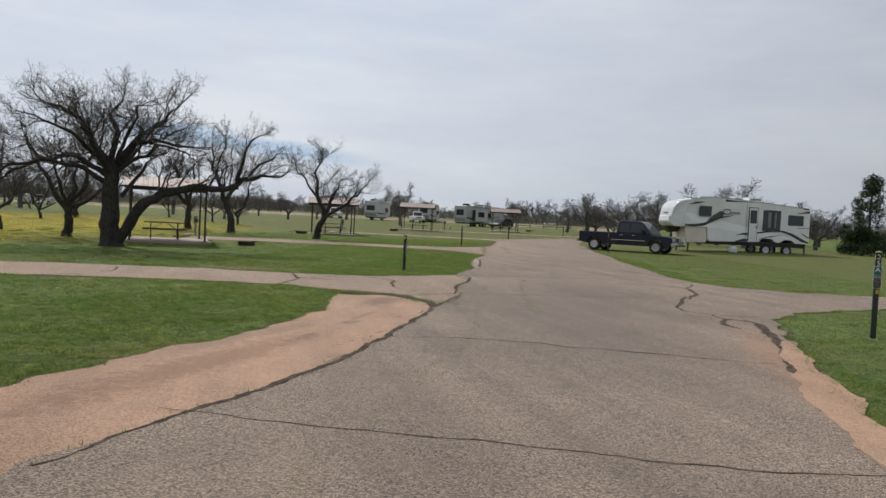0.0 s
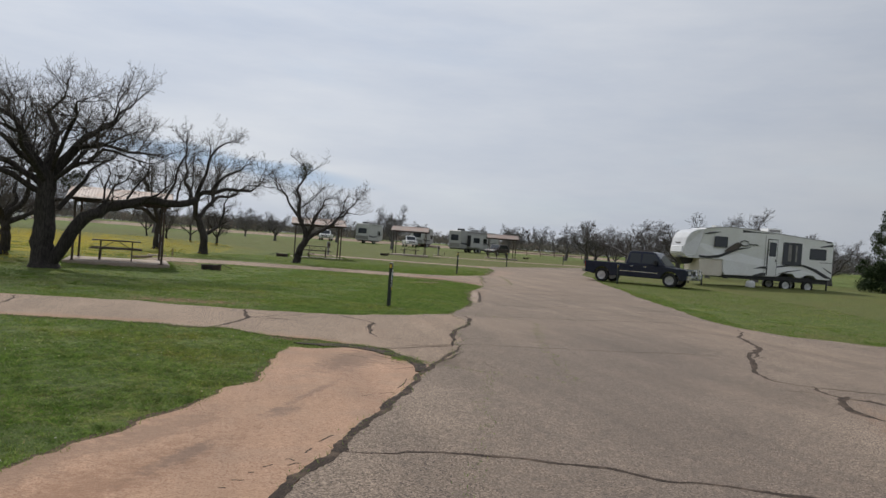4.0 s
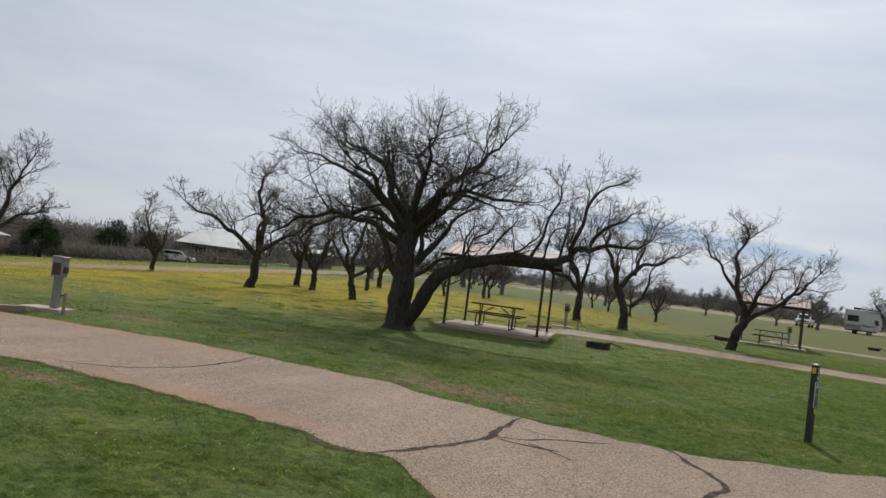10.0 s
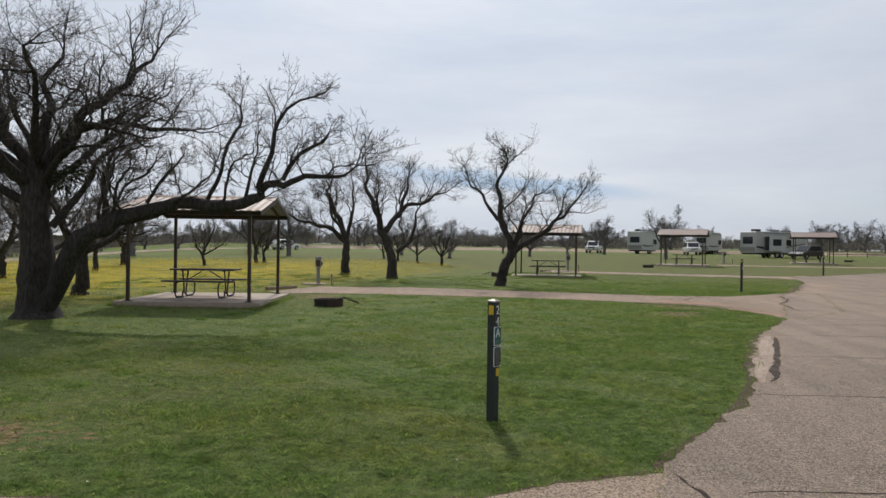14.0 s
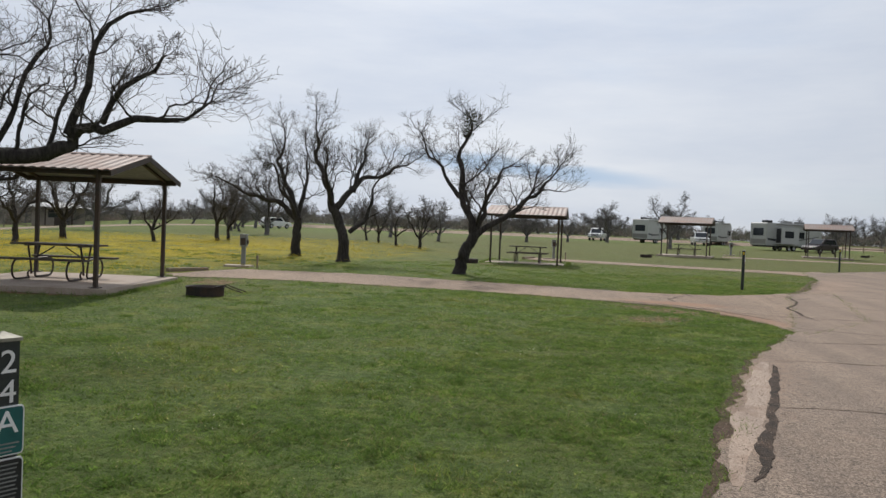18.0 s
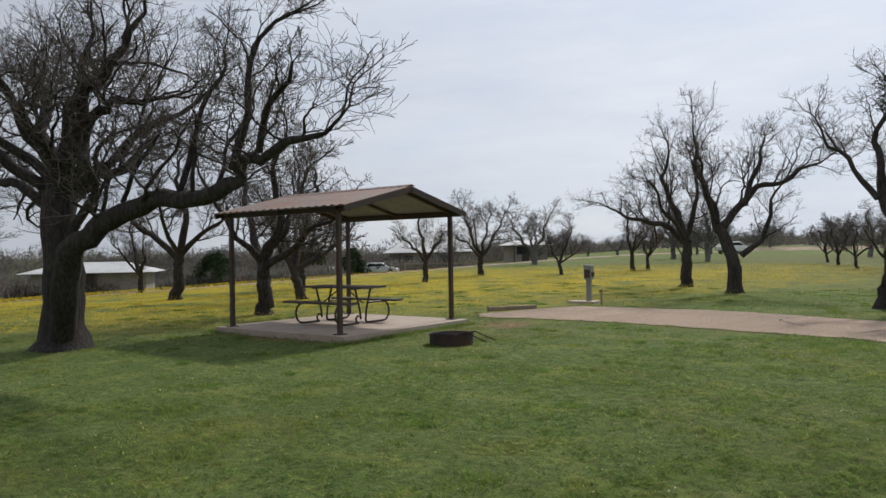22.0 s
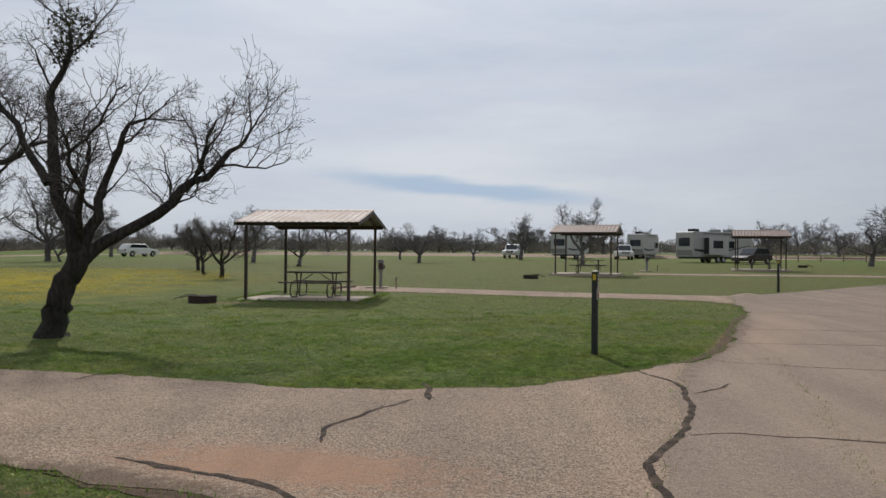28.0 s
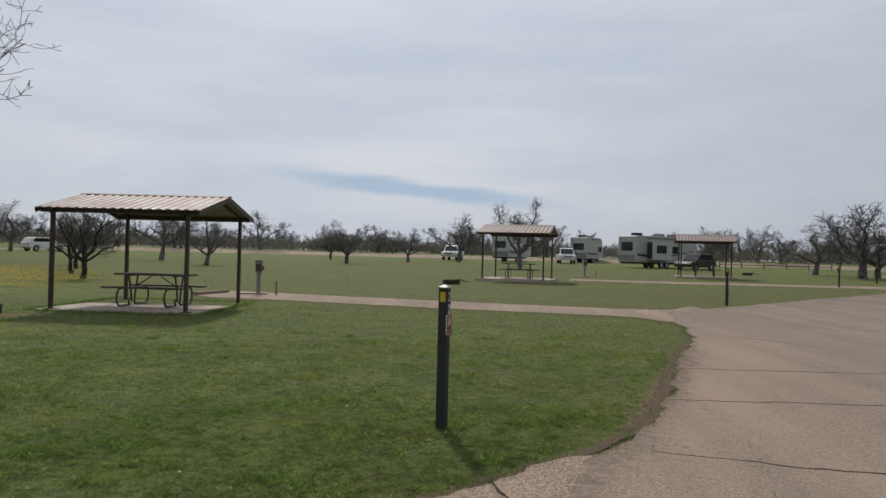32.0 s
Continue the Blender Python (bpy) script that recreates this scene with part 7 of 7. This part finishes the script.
def grass():
    xs, ys, hs, ws = [], [], [], []
    # the walked line, as a stretch of the plan
    line = [(-9.5, -16), (-6.5, -10.5), (-3, -4), (-1, 0), (0.8, 3), (2.2, 6.5), (3.5, 10.5), (5, 14), (6.2, 20.5)]
    for reach, dens, hh, wd in ((3.4, 5200, 0.026, 0.0042), (8.0, 1100, 0.030, 0.0068), (15.0, 220, 0.034, 0.011)):
        lo, hi = (-16 - reach, -18 - reach), (9 + reach, 22 + reach)
        n = int((hi[0] - lo[0]) * (hi[1] - lo[1]) * dens)
        n = min(n, 6000000)
        px, py = scatter(lo, hi, n)
        d = np.full(n, 1e9)
        for (x1, y1), (x2, y2) in zip(line, line[1:]):
            t = np.clip(((px - x1) * (x2 - x1) + (py - y1) * (y2 - y1)) / ((x2 - x1) ** 2 + (y2 - y1) ** 2), 0, 1)
            d = np.minimum(d, np.hypot(px - x1 - t * (x2 - x1), py - y1 - t * (y2 - y1)))
        k = d < reach
        px, py = px[k], py[k]
        k = keep_off(px, py)
        px, py = px[k], py[k]
        patch = np.sin(px * 2.1 + 1.3 * np.sin(py * 1.7)) * np.sin(py * 2.6 + 1.1 * np.sin(px * 1.9)) + rng.normal(0, 0.5, len(px))
        k = patch > -0.75
        px, py, patch = px[k], py[k], patch[k]
        xs.append(px), ys.append(py)
        tuft = np.sin(px * 27 + 2.2 * np.sin(py * 19 + 0.7)) * np.sin(py * 31 + 2.0 * np.sin(px * 23)) + 0.8 * np.sin(px * 9.1 + 1.7 * np.sin(py * 6.3)) * np.sin(py * 10.3 + 1.5 * np.sin(px * 7.7))
        hs.append(hh * 0.7 * (0.34 + 0.2 * np.clip(patch, 0, 1.5) + 1.05 * np.clip(tuft, -0.1, 1.5) + 0.3 * rng.random(len(px))))
        ws.append(np.full(len(px), wd) * rng.uniform(0.7, 1.3, len(px)))
    blades("grass", np.concatenate(xs), np.concatenate(ys), np.concatenate(hs), np.concatenate(ws), M_BLADE, "short green mown grass with clover and a few dry blades", lean=1.7)
    # taller tufts hanging over the broken edges of the paving
    ex, ey = [], []
    for poly, m in ((ROAD, 50), (DRIVE_1, 60), (EARTH_1, 55), (DRIVE_2, 60), (DRIVE_3, 30)):
        for (x1, y1), (x2, y2) in zip(poly, poly[1:]):
            ln = math.hypot(x2 - x1, y2 - y1)
            if ln < 1 and -24 < y1 < 42:
                c = int(ln * m * 4)
                t = rng.random(c)
                ex.append(x1 + (x2 - x1) * t + rng.normal(0, 0.045, c))
                ey.append(y1 + (y2 - y1) * t + rng.normal(0, 0.045, c))
    ex, ey = np.concatenate(ex), np.concatenate(ey)
    ok = np.ones(len(ex), bool)
    ok &= ~on_paving(ex, ey) | (rng.random(len(ex)) < 0.3)
    ex, ey = ex[ok], ey[ok]
    blades("edge_grass", ex, ey, rng.uniform(0.015, 0.05, len(ex)), rng.uniform(0.003, 0.006, len(ex)), M_BLADE, "uneven grass along the edges of the paving", lean=0.6)
    # tufts of weeds in the lawn
    tx, ty, gx, gy = [], [], [], []
    for _ in range(1300):
        cx, cy = rng.uniform(-17, 12), rng.uniform(-16, 30)
        c = int(rng.integers(70, 260))
        r = rng.uniform(0.05, 0.18)
        tx.append(cx + rng.normal(0, r, c))
        ty.append(cy + rng.normal(0, r, c))
    # one broad clump of clover near the marker post
    tx.append(-4.2 + rng.normal(0, 0.5, 2600))
    ty.append(1.3 + rng.normal(0, 0.28, 2600))
    # weeds in the eroded gutter and along the mud
    for cx, cy, r, c in ((-2.9, -6.85, 0.10, 500), (-3.05, -6.5, 0.06, 120), (-3.4, -5.8, 0.09, 220), (-2.75, -7.15, 0.07, 160)):
        gx.append(cx + rng.normal(0, r, c))
        gy.append(cy + rng.normal(0, r, c))
    for sx, sy, turn in SITES[:2]:
        c, s = math.cos(radians(turn)), math.sin(radians(turn))
        side, along = rng.integers(0, 4, 5200), rng.uniform(-1.9, 1.9, 5200)
        out = 1.83 + np.abs(rng.normal(0, 0.07, 5200))
        u = np.choose(side, [along, along, out, -out])
        v = np.choose(side, [out, -out, along, along])
        tx.append(sx + u * c - v * s)
        ty.append(sy + u * s + v * c)
    tx, ty = np.concatenate(tx), np.concatenate(ty)
    k = keep_off(tx, ty)
    tx, ty = np.concatenate([tx[k], *gx]), np.concatenate([ty[k], *gy])
    by_slab = np.min([np.hypot(tx - x, ty - y) for x, y, _ in SITES[:2]], 0) < 2.8
    blades("weed_tufts", tx, ty, rng.uniform(0.018, 0.05, len(tx)) * np.where(by_slab, 2.0, 1.0), rng.uniform(0.004, 0.0075, len(tx)), M_BLADE, "darker tufts of weeds in the lawn", lean=0.9)


def flowers():
    n = 130000
    a, r = rng.uniform(0, 2 * math.pi, n), rng.random(n) ** 0.5
    (cx, cy), (rx, ry) = FIELD
    u, v = rx * 1.2 * r * np.cos(a), ry * 1.2 * r * np.sin(a)
    c, s = math.cos(radians(-20)), math.sin(radians(-20))
    px, py = cx + c * u - s * v, cy + s * u + c * v
    wave = np.sin(px * 0.9 + 1.7 * np.sin(py * 0.55)) * np.sin(py * 0.8 + 1.2 * np.sin(px * 0.6)) + rng.normal(0, 0.55, n)
    k = (wave > -0.3) & keep_off(px, py)
    px, py = px[k], py[k]
    n = len(px)
    z = gz_many(px, py) + rng.uniform(0.05, 0.16, n)
    t = rng.normal(0, 0.016, (n, 3, 3))
    t[:, :, 2] *= 0.6
    v = np.stack([px, py, z], 1)[:, None] + t
    tagged(raw_part("wildflowers", v.reshape(-1, 3), np.arange(3 * n).reshape(-1, 3), M_FLOWER), "drifts of small yellow wildflowers in the meadow", "flowers", kind="stuff")
    # a few pale daisies near the walked line
    cx, cy = scatter((-13, -13), (8, 24), 420)
    px = np.repeat(cx, 22) + rng.normal(0, 0.28, 420 * 22)
    py = np.repeat(cy, 22) + rng.normal(0, 0.28, 420 * 22)
    k = keep_off(px, py)
    px, py = px[k], py[k]
    n = len(px)
    t = rng.normal(0, 0.0062, (n, 3, 3))
    v = np.stack([px, py, gz_many(px, py) + 0.03], 1)[:, None] + t
    tagged(raw_part("daisies", v.reshape(-1, 3), np.arange(3 * n).reshape(-1, 3), M_CLOVER), "tiny pale flowers scattered in the lawn", "flowers", kind="stuff")


grass()
flowers()


def loose_stones():
    """Crumbs of gravel along the washouts and crack edges."""
    px, py = [], []
    for pts, w, _ in WASHED:
        for (x1, y1), (x2, y2) in zip(pts, pts[1:]):
            ln = math.hypot(x2 - x1, y2 - y1)
            c = int(ln * 70)
            t = rng.random(c)
            px.append(x1 + (x2 - x1) * t + rng.normal(0, w * 0.8 + 0.05, c))
            py.append(y1 + (y2 - y1) * t + rng.normal(0, w * 0.8 + 0.05, c))
    fine = sum(len(a) for a in px)
    for x, y, rx, ry, turn in BARE[:5]:
        c = int(260 * rx * ry) + 60
        u, v = rng.normal(0, rx * 0.55, c), rng.normal(0, ry * 0.55, c)
        co, si = math.cos(radians(turn)), math.sin(radians(turn))
        px.append(x + u * co - v * si)
        py.append(y + u * si + v * co)
    px, py = np.concatenate(px), np.concatenate(py)
    n = len(px)
    s = rng.uniform(0.003, 0.007, n)
    s[fine:] *= 2.2
    base = np.array([(1, 0, 0), (-0.5, 0.87, 0), (-0.5, -0.87, 0), (0, 0, 1.1)])
    v = base[None] * s[:, None, None] * rng.uniform(0.6, 1.3, (n, 4, 3))
    v = v + np.stack([px, py, gz_many(px, py) + np.where(np.arange(n) < fine, 0.021, 0.001)], 1)[:, None]
    f = (np.array([(0, 1, 3), (1, 2, 3), (2, 0, 3)])[None] + 4 * np.arange(n)[:, None, None]).reshape(-1, 3)
    tagged(raw_part("loose_gravel", v.reshape(-1, 3), f, M_STONES), "loose gravel crumbs along the washed road edge", "gravel", kind="stuff")


loose_stones()
